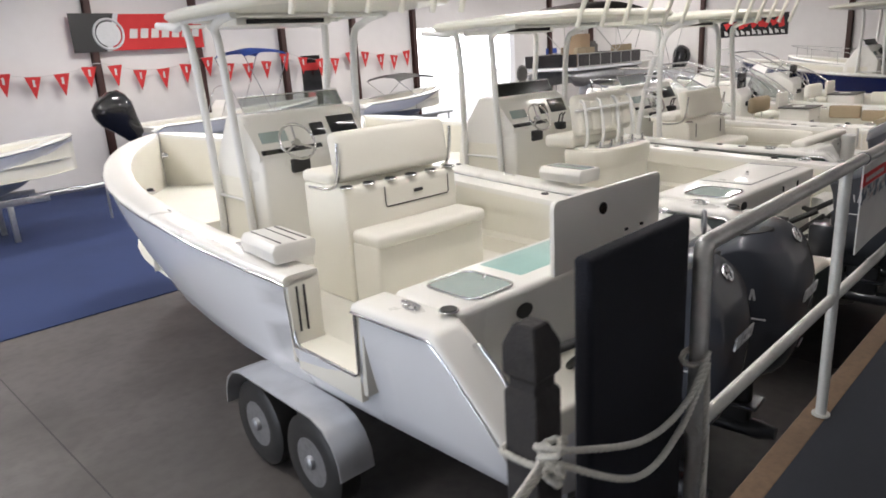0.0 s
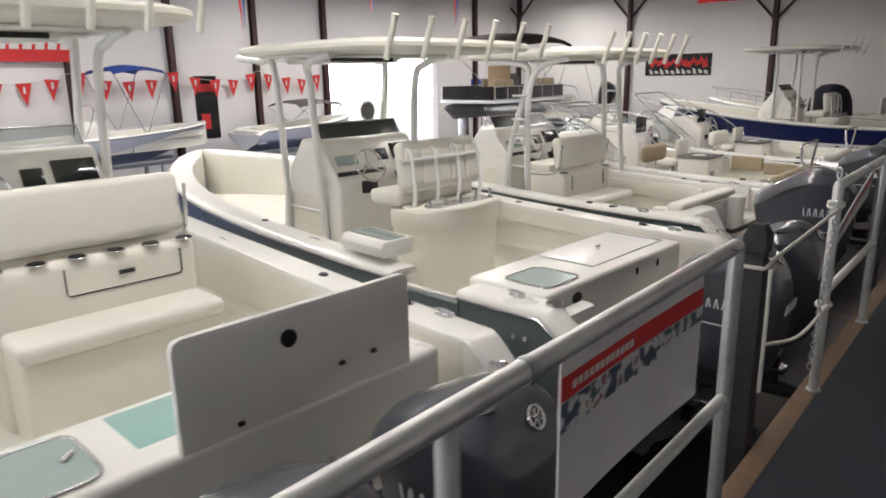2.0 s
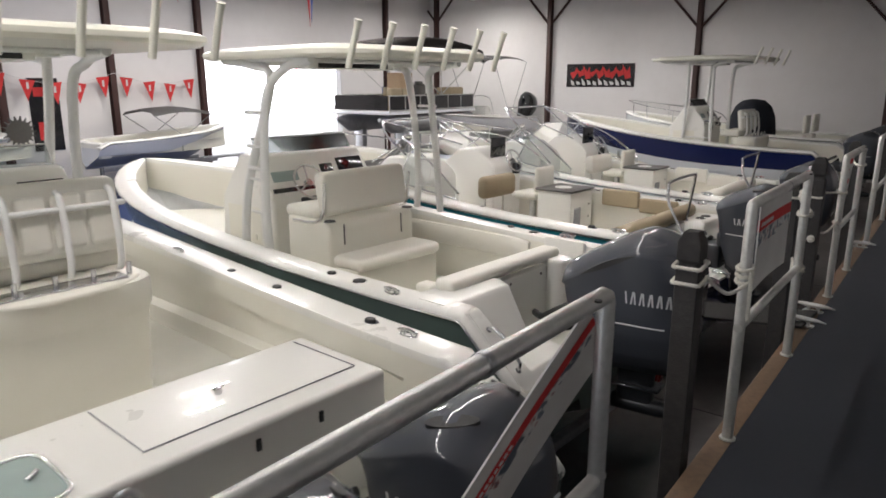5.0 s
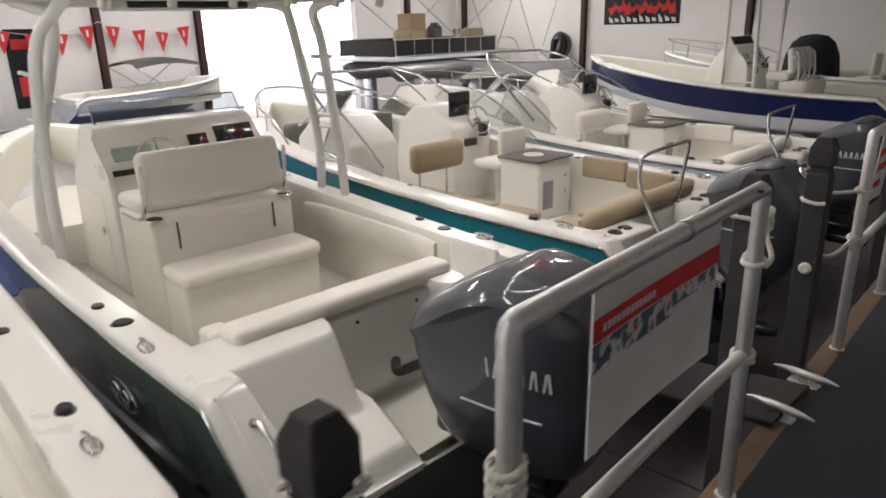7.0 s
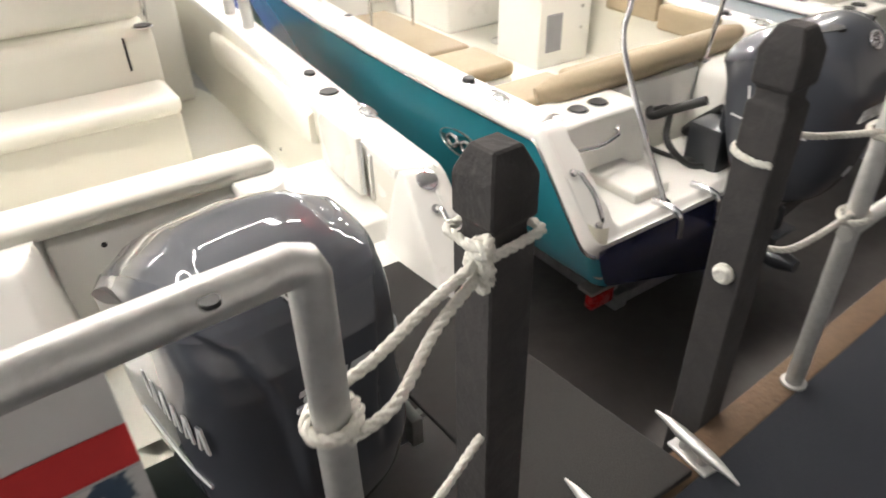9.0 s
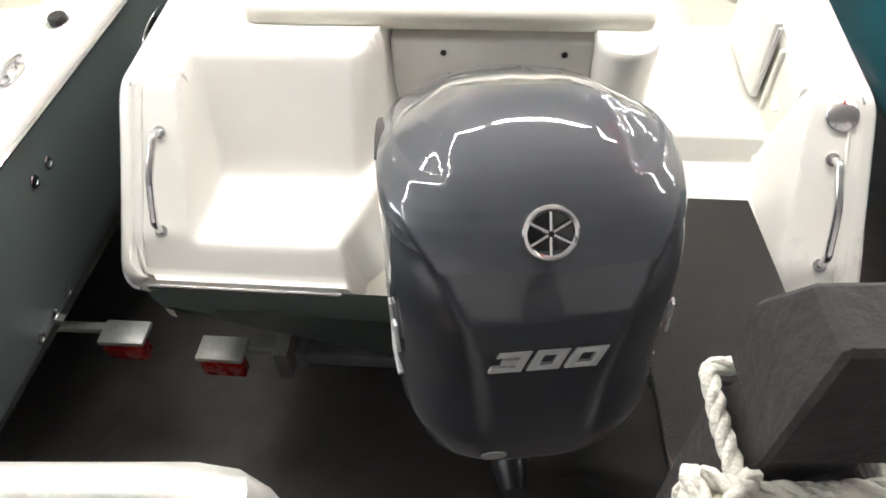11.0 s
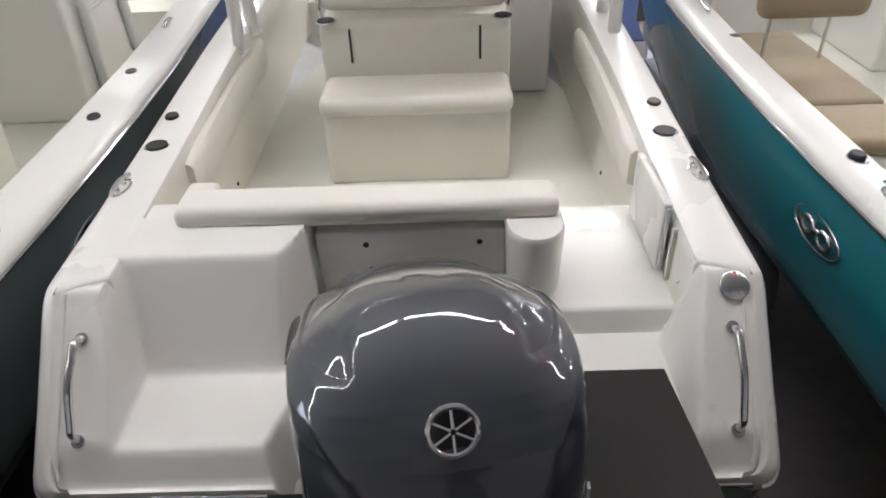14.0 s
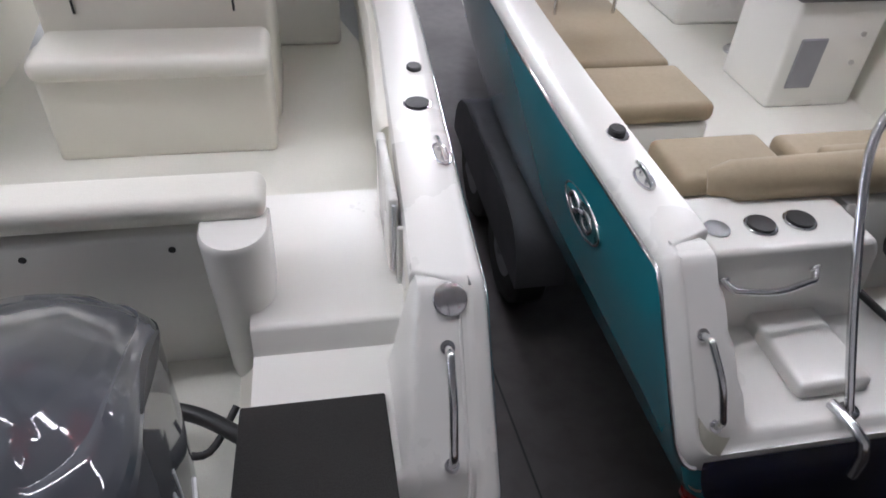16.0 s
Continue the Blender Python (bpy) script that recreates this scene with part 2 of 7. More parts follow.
def empty(name, m, label, category, group=""):
    ob = new(name)
    ob.matrix_world = m
    return tagged(ob, label, category, group)


# ---- room ----
def wall_piece(bm, x0, x1, y0, y1, z0, z1):
    rbox(bm, x0, x1, y0, y1, z0, z1, 0)


bm = bmesh.new()
rbox(bm, ROOM_X0 - 0.3, ROOM_X1 + 0.3, ROOM_Y0 - 0.3, ROOM_Y1 + 0.3, -0.3, 0.0, 0)
tagged(finish("floor", bm, CONCRETE, smooth=0), "grey sealed concrete showroom floor", "floor", kind="structure")
for k, box in enumerate(((1.30, 1.312, -3.0, 9.5), (-4.2, -4.188, -3.0, 9.5), (6.8, 6.812, -3.0, 9.5), (12.3, 12.312, -3.0, 9.5), (17.8, 17.812, -3.0, 9.5))):
    bm = bmesh.new()
    rbox(bm, *box, 0.001, 0.004, 0)
    tagged(finish("floor_joint", bm, BLACK, smooth=0), "dark saw-cut joint in the concrete floor", "floor joint", kind="structure")
bm = bmesh.new()
rbox(bm, -300, 300, -200, 300, -0.36, -0.06, 0)
tagged(finish("ground", bm, CONCRETE, smooth=0), "pale concrete yard outside the open door", "ground", kind="structure")

DOOR_X0, DOOR_X1, DOOR_Z = 19.6, 26.0, 4.1
bm = bmesh.new()
for x0, x1, z0, z1 in ((ROOM_X0 - 0.3, DOOR_X0, 0, 8), (DOOR_X1, ROOM_X1 + 0.3, 0, 8), (DOOR_X0, DOOR_X1, DOOR_Z, 8)):
    wall_piece(bm, x0, x1, ROOM_Y1, ROOM_Y1 + 0.3, z0, z1)
tagged(finish("wall_north", bm, WALL, smooth=0), "white painted showroom wall with a wide open doorway", "wall", kind="structure")
for name, box in (("wall_east", (ROOM_X1, ROOM_X1 + 0.3, ROOM_Y0, ROOM_Y1)),
                  ("wall_south", (ROOM_X0 - 0.3, ROOM_X1 + 0.3, ROOM_Y0 - 0.3, ROOM_Y0))):
    bm = bmesh.new()
    wall_piece(bm, *box, 0, 8)
    tagged(finish(name, bm, WALL, smooth=0), "white painted showroom wall", "wall", kind="structure")
bm = bmesh.new()
for y0, y1, z0, z1 in ((ROOM_Y0, 3.0, 0, 8), (8.5, ROOM_Y1, 0, 8), (3.0, 8.5, 3.9, 8)):
    wall_piece(bm, ROOM_X0 - 0.3, ROOM_X0, y0, y1, z0, z1)
tagged(finish("wall_west", bm, WALL, smooth=0), "white painted showroom wall with an open doorway", "wall", kind="structure")
day = new("doorway_daylight", bpy.data.lights.new("doorway_daylight", "AREA"))
day.data.shape, day.data.size, day.data.size_y, day.data.energy, day.data.color = "RECTANGLE", 3.8, 5.4, 420, (0.80, 0.88, 1.0)
day.matrix_world = look((ROOM_X0 - 0.15, 5.75, 1.95), (0, 5.75, 1.9))
bm = bmesh.new()
y0, y1 = ROOM_Y0 - 0.3, ROOM_Y1 + 0.3
prism(bm, [(y0, ceiling_z(y0)), (y1, ceiling_z(y1)), (y1, ceiling_z(y1) + 0.2), (y0, ceiling_z(y0) + 0.2)], "x", ROOM_X0 - 0.3, ROOM_X1 + 0.3)
for k in range(13):
    x = ROOM_X0 + 1.5 + 3.05 * k
    prism(bm, [(y0, ceiling_z(y0) - 0.09), (y1, ceiling_z(y1) - 0.09), (y1, ceiling_z(y1) + 0.01), (y0, ceiling_z(y0) + 0.01)], "x", x, x + 0.06)
tagged(finish("ceiling", bm, CEILING, smooth=0), "white sloping insulated roof lining with purlins", "ceiling", kind="structure")
bm = bmesh.new()
rbox(bm, -60, 110, 75, 75.2, -1, 40, 0)
ob = tagged(finish("backdrop", bm, DAYLIGHT, smooth=0), "bright hazy daylight outside", "backdrop", kind="structure")

# blue carpet on the show floor
bm = bmesh.new()
rbox(bm, -6.9, 19.0, 9.55, 20.5, 0.004, 0.016, 0)
tagged(finish("carpet", bm, CARPET_BLUE, smooth=0), "blue showroom carpet laid on the concrete", "carpet", kind="structure")

def steel_post(x, y, brace, along):
    bm = bmesh.new()
    top = ceiling_z(y) + 0.05
    rbox(bm, x - 0.09, x + 0.09, y - 0.015, y + 0.0, 0, top, 0.002)
    rbox(bm, x - 0.09, x + 0.09, y - 0.20, y - 0.185, 0, top, 0.002)
    rbox(bm, x - 0.008, x + 0.008, y - 0.19, y - 0.01, 0, top, 0)
    if brace:
        for s in (-1, 1):
            tube(bm, [(x, y - 0.1, top - 1.15), (x + s * 1.0, y - 0.1, top - 0.05)], 0.05, 6)
    ob = finish("steel_column", bm, STEEL_BROWN, smooth=30)
    if along == "y":
        ob.matrix_world = Matrix.Translation((x, y, 0)) @ pose(0, 0, 0, 0, 0, -90) @ Matrix.Translation((-x, -y, 0))
    return tagged(ob, "brown painted steel wall column with braces" if brace else "brown painted steel wall column", "column", "steel columns along the walls")


for k in range(-3, 8):
    x = 13.4 + 3.05 * (k - 1) - 3.05
    if ROOM_X0 < x < ROOM_X1 and not (DOOR_X0 + 0.2 < x < DOOR_X1 - 0.2):
        steel_post(x, ROOM_Y1, False, "x")
for y in (20.2, 14.3, 8.25, 2.2):
    steel_post(ROOM_X1, y, True, "y")

# fluorescent strip lamps in rows under the roof
lamp_data = bpy.data.lights.new("strip_light", "AREA")
lamp_data.shape, lamp_data.size, lamp_data.size_y, lamp_data.energy, lamp_data.color = "RECTANGLE", 2.4, 0.12, 46, (1.0, 0.97, 0.93)
back_data = lamp_data.copy()
back_data.energy = 240
first = None
for y, xs in ((3.5, tuple(-4.3 + 2.62 * k for k in range(9))), (10.0, (0.0, 6.5, 13.0, 19.5, 26.0)), (16.5, (0.0, 8.0, 16.0, 22.0, 28.5))):
    for x in xs:
        z = ceiling_z(y) - 0.35
        if first is None:
            bm = bmesh.new()
            rbox(bm, -1.25, 1.25, -0.10, 0.10, 0.02, 0.09, 0.01)
            for s in (-1, 1):
                tube(bm, [(s * 0.8, 0, 0.08), (s * 0.8, 0, 0.5)], 0.008, 6)
            first = finish("strip_lamp", bm, PIPE_WHITE)
            tagged(first, "white fluorescent strip lamp hung from the roof", "ceiling lamp", "strip lamps under the roof")
            first.matrix_world = Matrix.Translation((x, y, z))
        else:
            copy_thing(first, Matrix.Translation((x, y, z)))
        lamp = new("strip_light", lamp_data if y < 6 else back_data)
        lamp.matrix_world = pose(x, y, z + 0.005)

# ---- dock ----
bm = bmesh.new()
rbox(bm, ROOM_X0, ROOM_X1, ROOM_Y0, DOCK_Y - 0.10, DOCK_Z - 0.06, DOCK_Z, 0.004)
dock = tagged(finish("raised_dock", bm, CARPET_DOCK, smooth=0), "raised dock walkway covered in grey carpet with a timber edge", "dock", kind="structure")
bm = bmesh.new()
rbox(bm, ROOM_X0, ROOM_X1, DOCK_Y - 0.10, DOCK_Y, DOCK_Z - 0.16, DOCK_Z - 0.004, 0.008)
finish("edge_board", bm, WOOD, dock, label="raw timber edge board")
bm = bmesh.new()
rbox(bm, ROOM_X0, ROOM_X1, DOCK_Y - 0.14, DOCK_Y - 0.105, 0, DOCK_Z - 0.07, 0)
finish("skirt", bm, PILING, dock, label="dark timber skirt")

RAIL_Y, RAIL_TOP = 0.765, 2.63


def railing(x0, x1, posts, lift=0.0, group="pipe railings along the dock"):
    root = empty("pipe_railing", pose(x0, RAIL_Y, DOCK_Z), "galvanised pipe railing with a mid rail on the dock edge", "railing", group)
    h, w = RAIL_TOP - DOCK_Z - 0.03 + lift, x1 - x0
    bm = bmesh.new()
    e = 0.027
    tube(bm, [(e, 0, 0.0), (e, 0, h - 0.020), (e + 0.006, 0, h - 0.006), (e + 0.020, 0, h), (w - e - 0.020, 0, h), (w - e - 0.006, 0, h - 0.006), (w - e, 0, h - 0.020), (w - e, 0, 0.0)], 0.026, 16)
    finish("top_rail", bm, ALU, root)
    bm = bmesh.new()
    tube(bm, [(w * 0.55 - 0.010, 0, h), (w * 0.55 + 0.010, 0, h)], 0.0292, 16)
    finish("pipe_coupling", bm, GALV, root)
    bm = bmesh.new()
    disc(bm, (w - 0.14, -0.026, h + 0.012), 0.011, 0.006, 12, pose(0, 0, 0))
    finish("bolt_hole", bm, BLACK, root)
    bm = bmesh.new()
    tube(bm, [(0, 0, h * 0.50), (w, 0, h * 0.50)], 0.022, 12)
    finish("mid_rail", bm, RAIL_PAINT, root)
    for x in posts:
        bm = bmesh.new()
        px = min(max(x - x0, 0.027), w - 0.027)
        inner = 0.1 < px < w - 0.1
        if inner:
            tube(bm, [(px, 0, 0.0), (px, 0, h - 0.004)], 0.023, 14)
        disc(bm, (px, 0, 0.0), 0.038, 0.008)
        finish("post" if inner else "post_flange", bm, RAIL_PAINT, root)
    return root


railing(1.74, 4.66, (1.74, 3.1, 4.66))
railing(6.16, 7.56, (6.16, 7.56))
railing(9.06, 10.44, (9.06, 10.44), 0.03)
railing(11.93, 13.0, (11.95, 12.98))
railing(14.4, 16.0, (14.42, 15.98))
railing(17.6, 19.4, (17.62, 19.38))
railing(21.0, 23.5, (21.02, 23.48))


def piling(x, y, top, w=0.100, rz=0):
    bm = bmesh.new()
    h = w / 2
    def sq(q, z):
        return [(-q, -q, z), (q, -q, z), (q, q, z), (-q, q, z)]
    loft(bm, [sq(h, 0), sq(h, top - 0.172), sq(h * 0.80, top - 0.162), sq(h * 0.80, top - 0.135), sq(h * 1.02, top - 0.126), sq(h * 1.02, top - 0.05), sq(h * 0.6, top)], True, True)
    bmesh.ops.bevel(bm, geom=list(bm.edges), offset=0.004, segments=1, affect="EDGES")
    ob = finish("dock_piling", bm, PILING, smooth=25)
    ob.matrix_world = pose(x, y, 0, 0, 0, rz)
    return tagged(ob, "square black timber dock piling with a chamfered cap", "piling", "black dock pilings")


# ---- boats ----
STATIONS = [0, .03, .08, .16, .26, .36, .46, .54, .60, .68, .80, 1.0, 1.3, 1.7, 2.2, 2.8, 3.4, 4.0, 4.6, 5.1, 5.6, 6.0, 6.35, 6.65, 6.9, 7.05, 7.15, 7.2]


class Shape:
    """The lines of a boat: half breadth, sheer and chine along its length (0 at the stern)."""

    def __init__(self, stern=1.2, mid=1.32, length=7.2, low=1.16, high=1.64, bow=2.15, keel=0.62, corner=0.56, tuck=0.90, aft=0.0, rise=None):
        self.aft, self.rise = aft, rise
        self.stern, self.mid, self.length, self.low = stern, mid, length, low
        self.high, self.bow, self.keel, self.corner, self.tuck = high, bow, keel, corner, tuck
        self.ys = [s * length / 7.2 if s > 1 else s for s in STATIONS]
        if aft:
            self.ys = [aft + d for d in (0, .004, .012, .025, .04, .06, .10, .16, .23, .30, .37)] + [.47, .50, .53, .56, .60, .66] + [y for y in self.ys if y > 0.7]

    def half(self, y):
        s = y / self.length
        b = self.stern + (self.mid - self.stern) * min(1, s / 0.35)
        if s > 0.48:
            b *= max(0.0, 1 - ((s - 0.48) / 0.52) ** 2.7) ** 0.70
        if self.aft and y < self.aft + 0.06:
            b -= 0.06 * (1 - math.sqrt(max(0.0, 1 - (1 - (y - self.aft) / 0.06) ** 2)))
        return max(b, 0.03)

    def sheer(self, y):
        c = self.corner
        if self.rise and y < c:
            ramp, k = self.low + self.rise * (y - self.aft), 0.03
            h = min(1.0, max(0.0, 0.5 + 0.5 * (ramp - self.high) / k))
            return ramp * (1 - h) + self.high * h - k * h * (1 - h)
        if y < c:
            t = y / c
            return self.low + (self.high - self.low) * (t ** 0.9)
        s = (y - c) / (self.length - c)
        return self.high + 0.02 * s + (self.bow - self.high) * s ** 1.9

    def chine(self, y):
        s = y / self.length
        return self.keel + 0.36 + 0.75 * max(0, s - 0.35) ** 2 * 2.2

    def bottom(self, y):
        s = y / self.length
        return self.keel + (1.25 * max(0, (s - 0.62) / 0.38) ** 2.4)

    def flare(self, y):
        s = y / self.length
        return self.tuck - 0.42 * max(0, s - 0.3) ** 1.3


def boat_root(x, y, rz, label):
    return empty("motor_boat", pose(x, y, 0, 0, 0, rz), label, "boat", "boats parked along the dock")


def hull(root, sh, mat, w=0.26, gate=None, sole=0.98, cap=GEL, liner=LINER, bow_deck=None, band=9, quarter=(0.22, 0.22), stern=None):
    """Hull side, bottom, cap and inner liner. gate: (y0, y1, z) of a doorway in the port side."""
    for side in (-1, 1):
        bm = bmesh.new()
        rows = []
        ys = sorted(set(sh.ys) | ({gate[0], gate[1], gate[0] - 0.05, gate[1] + 0.05} if gate and side < 0 else set()))
        for y in ys:
            b, g, c, k, f = sh.half(y), sh.sheer(y), sh.chine(y), sh.bottom(y), sh.flare(y)
            c = min(c, g - 0.12)
            top = g - 0.03
            if gate and side < 0 and gate[0] - 1e-6 <= y <= gate[1] + 1e-6:
                top = gate[2]
            pts = []
            for j in range(7):
                t = j / 6
                xx = b * (1 - (1 - f) * t ** 1.5)
                pts.append((side * xx, y, top + (c - top) * t))
            pts.append((side * b * f * 0.97, y, c - 0.035))
            k = min(k, c - 0.05)
            pts.append((side * b * f * 0.5, y, (c + k) / 2 - 0.01))
            pts.append((0.0, y, k))
            rows.append(pts)
        loft(bm, rows, False)
        bm.faces.ensure_lookup_table()
        for i, fc in enumerate(bm.faces):
            if i % 9 >= min(7, band):
                fc.material_index = 1 if i % 9 >= 7 else 2
        # stern closing
        first = rows[0]
        bm.faces.new([bm.verts.new(p) for p in first] + [bm.verts.new((0, sh.ys[0], first[0][2]))]).material_index = 3
        bmesh.ops.remove_doubles(bm, verts=bm.verts, dist=0.0005)
        finish("hull_side", bm, [mat, HULL_LOWER, HULL_WHITE, stern or mat], root, 50)
    # cap, rub rail and liner
    bm, bl, br = bmesh.new(), bmesh.new(), bmesh.new()
    for side in (-1, 1):
        def strip(y0, y1, keep):
            ys = [y for y in sh.ys if y0 + 0.003 < y < y1 - 0.02]
            ys = [y0] + ys + [y1]
            caps, lines, rails = [], [], []
            for y in ys:
                b, g = sh.half(y), sh.sheer(y)
                wi = w * min(1, max(0.05, b / 0.5)) + 0.22 * max(0, y / sh.length - 0.62)
                q = min(1, max(0, (y - 0.545) / 0.03)) if sh.rise else min(1, max(0, (y - 0.56) / 0.16))
                wi = wi * q + quarter[side > 0] * (1 - q)
                i = max(b - wi, 0.012)
                caps.append([(side * q, y, z) for q, z in ((b - 0.005, g - 0.075), (b + 0.022, g - 0.065), (b + 0.025, g - 0.03), (b + 0.008, g - 0.004), (b - 0.03, g + 0.006),
                                                         (i + 0.03, g + 0.006), (i + 0.008, g), (i, g - 0.02), (i, g - 0.05))])
                o = (0.07 if w > 0.22 else 0.015) * min(1, max(0, (y - 1.0) / 0.2)) * min(1, max(0, (sh.length * 0.62 - y) / 0.3))
                lines.append([(side * i, y, g - 0.05), (side * i, y, g - 0.20), (side * (i + o), y, g - 0.225), (side * (i + o), y, sole + 0.20), (side * i, y, sole + 0.16), (side * i, y, sole + 0.04), (side * max(i - 0.02, 0.006), y, sole)])
                rails.append((side * (b + 0.024), y, g - 0.052))
            loft(bm, caps, False)
            if keep:
                loft(bl, lines, False)
            tube(br, rails, 0.011, 6)
            for e in (caps[0], caps[-1]):
                if y1 < sh.length - 0.1 or e is caps[0]:
                    bm.faces.new([bm.verts.new(p) for p in e])
        if gate and side < 0:
            strip(sh.ys[0], gate[0], False)
            strip(gate[1], sh.length, True)
        else:
            strip(sh.ys[0], sh.length, True)
    bmesh.ops.remove_doubles(bm, verts=bm.verts, dist=0.0005)
    finish("gunwale", bm, cap, root, 50)
    finish("cockpit_liner", bl, liner, root, 40)
    finish("rub_rail", br, CHROME, root, 60)
    bm = bmesh.new()
    rows = []
    for y in [0.3] + [q for q in sh.ys if q > 0.7]:
        i = max(sh.half(y) - w * 0.8, 0.01)
        rows.append([(-i, y, sole), (0, y, sole + 0.012), (i, y, sole)])
    loft(bm, rows, False)
    finish("cockpit_sole", bm, NONSKID, root, 30)
    if bow_deck:
        y0, z = bow_deck
        bm = bmesh.new()
        ys = [y0] + [q for q in sh.ys if q > y0 + 0.05]
        rows = [[(-max(sh.half(y) - w * 0.7, 0.01), y, z), (max(sh.half(y) - w * 0.7, 0.01), y, z)] for y in ys]
        i = max(sh.half(y0) - w * 0.7, 0.01)
        rows.insert(0, [(-i, y0, sole), (i, y0, sole)])
        loft(bm, rows, False)
        finish("bow_deck", bm, NONSKID, root, 30)


def fitting(bm_chrome, bm_black, x, y, z, kind, rz=0):
    m = Matrix.Translation((x, y, z)) @ pose(0, 0, 0, 0, 0, rz)
    if kind == "rod":
        disc(bm_chrome, (0, 0, 0), 0.058, 0.008, 24, m, 0.78, 0.004)
        disc(bm_black, (0, 0.008, 0.006), 0.040, 0.022, 20, m, 0.85, 0.006)
    elif kind == "cup":
        disc(bm_chrome, (0, 0, 0), 0.062, 0.008, 28, m, 1, 0.004)
        disc(bm_black, (0, 0, 0.005), 0.050, 0.0095, 28, m)
    elif kind == "disc":
        disc(bm_chrome, (0, 0, 0), 0.05, 0.008, m=m, lip=0.004)
    elif kind == "cleat":
        ring(bm_chrome, (0, 0, 0.004), 0.07, 0.006, m=m @ Matrix.Diagonal((0.45, 1, 1, 1)))
        tube(bm_chrome, [m @ Vector(p) for p in ((0, -0.085, 0.022), (0, -0.03, 0.034), (0, 0.03, 0.034), (0, 0.085, 0.022))], 0.011, 8, 4)
        for s in (-1, 1):
            tube(bm_chrome, [m @ Vector((0, 0.03 * s, 0)), m @ Vector((0, 0.03 * s, 0.034))], 0.010, 8)


FITTING_MESH = {}


def fittings(root, items):
    """Cleats, rod holders and cup holders on a boat's deck, each a part of its own."""
    for x, y, z, kind, *turn in items:
        if kind not in FITTING_MESH:
            a, b = bmesh.new(), bmesh.new()
            fitting(a, b, 0, 0, 0, kind)
            names = {"rod": "rod_holder", "cup": "cup_holder", "disc": "deck_plate", "cleat": "cleat"}
            oa = finish(names[kind], a, CHROME, root, 40)
            ob = finish("insert", b, BLACK, oa, 40) if len(b.verts) else b.free()
            FITTING_MESH[kind] = (names[kind], oa.data, ob.data if ob else None)
        else:
            name, da, db = FITTING_MESH[kind]
            oa = new(name, da)
            oa.parent = root
            if db:
                ob = new("insert", db)
                ob.parent = oa
        oa.matrix_basis = pose(x, y, z, 0, 0, turn[0] if turn else 0)


def handle(bm, a, b, out, r=0.013):
    """A bent grab bar from a to b, standing off by the vector out."""
    a, b, out = Vector(a), Vector(b), Vector(out)
    tube(bm, [a, a + out * 0.8 + (b - a) * 0.06, a + out + (b - a) * 0.16, (a + b) / 2 + out * 1.35, b + out + (a - b) * 0.16, b + out * 0.8 + (a - b) * 0.06, b], r, 10, 4)
    for p in (a, b):
        disc(bm, (0, 0, 0), r * 1.7, 0.006, 14, Matrix.Translation(p) @ out.to_track_quat("Z", "Y").to_matrix().to_4x4())


def block_number(text, h, mat, parent, m):
    """Squared slanting numerals made of bars, each a part of its own, centred on m."""
    w, t, v = 1.25 * h, 0.27 * h, 0.36 * h
    bars = {"0": ((0, w, h - t, h), (0, w, 0, t), (0, v, 0, h), (w - v, w, 0, h)),
            "2": ((0, w, h - t, h), (0, w, 0, t), (0, w, 0.5 * h - t / 2, 0.5 * h + t / 2), (w - v, w, 0.5 * h - t / 2, h), (0, v, 0, 0.5 * h + t / 2)),
            "3": ((0, w, h - t, h), (0, w, 0, t), (0.25 * w, w, 0.5 * h - t / 2, 0.5 * h + t / 2), (w - v, w, 0, h))}
    for k, c in enumerate(text):
        bm = bmesh.new()
        x0 = (k - len(text) / 2) * 1.16 * w - 0.2 * h
        for n, (a, b, lo, hi) in enumerate(bars[c]):
            d = 0.004 + 0.0002 * n
            prism(bm, [(x0 + a + 0.45 * lo, lo - h / 2), (x0 + b + 0.45 * lo, lo - h / 2), (x0 + b + 0.45 * hi, hi - h / 2), (x0 + a + 0.45 * hi, hi - h / 2)], "z", -0.006, d, 0.0012, 1)
        ob = finish("number", bm, mat, parent, 30)
        ob.matrix_basis = m


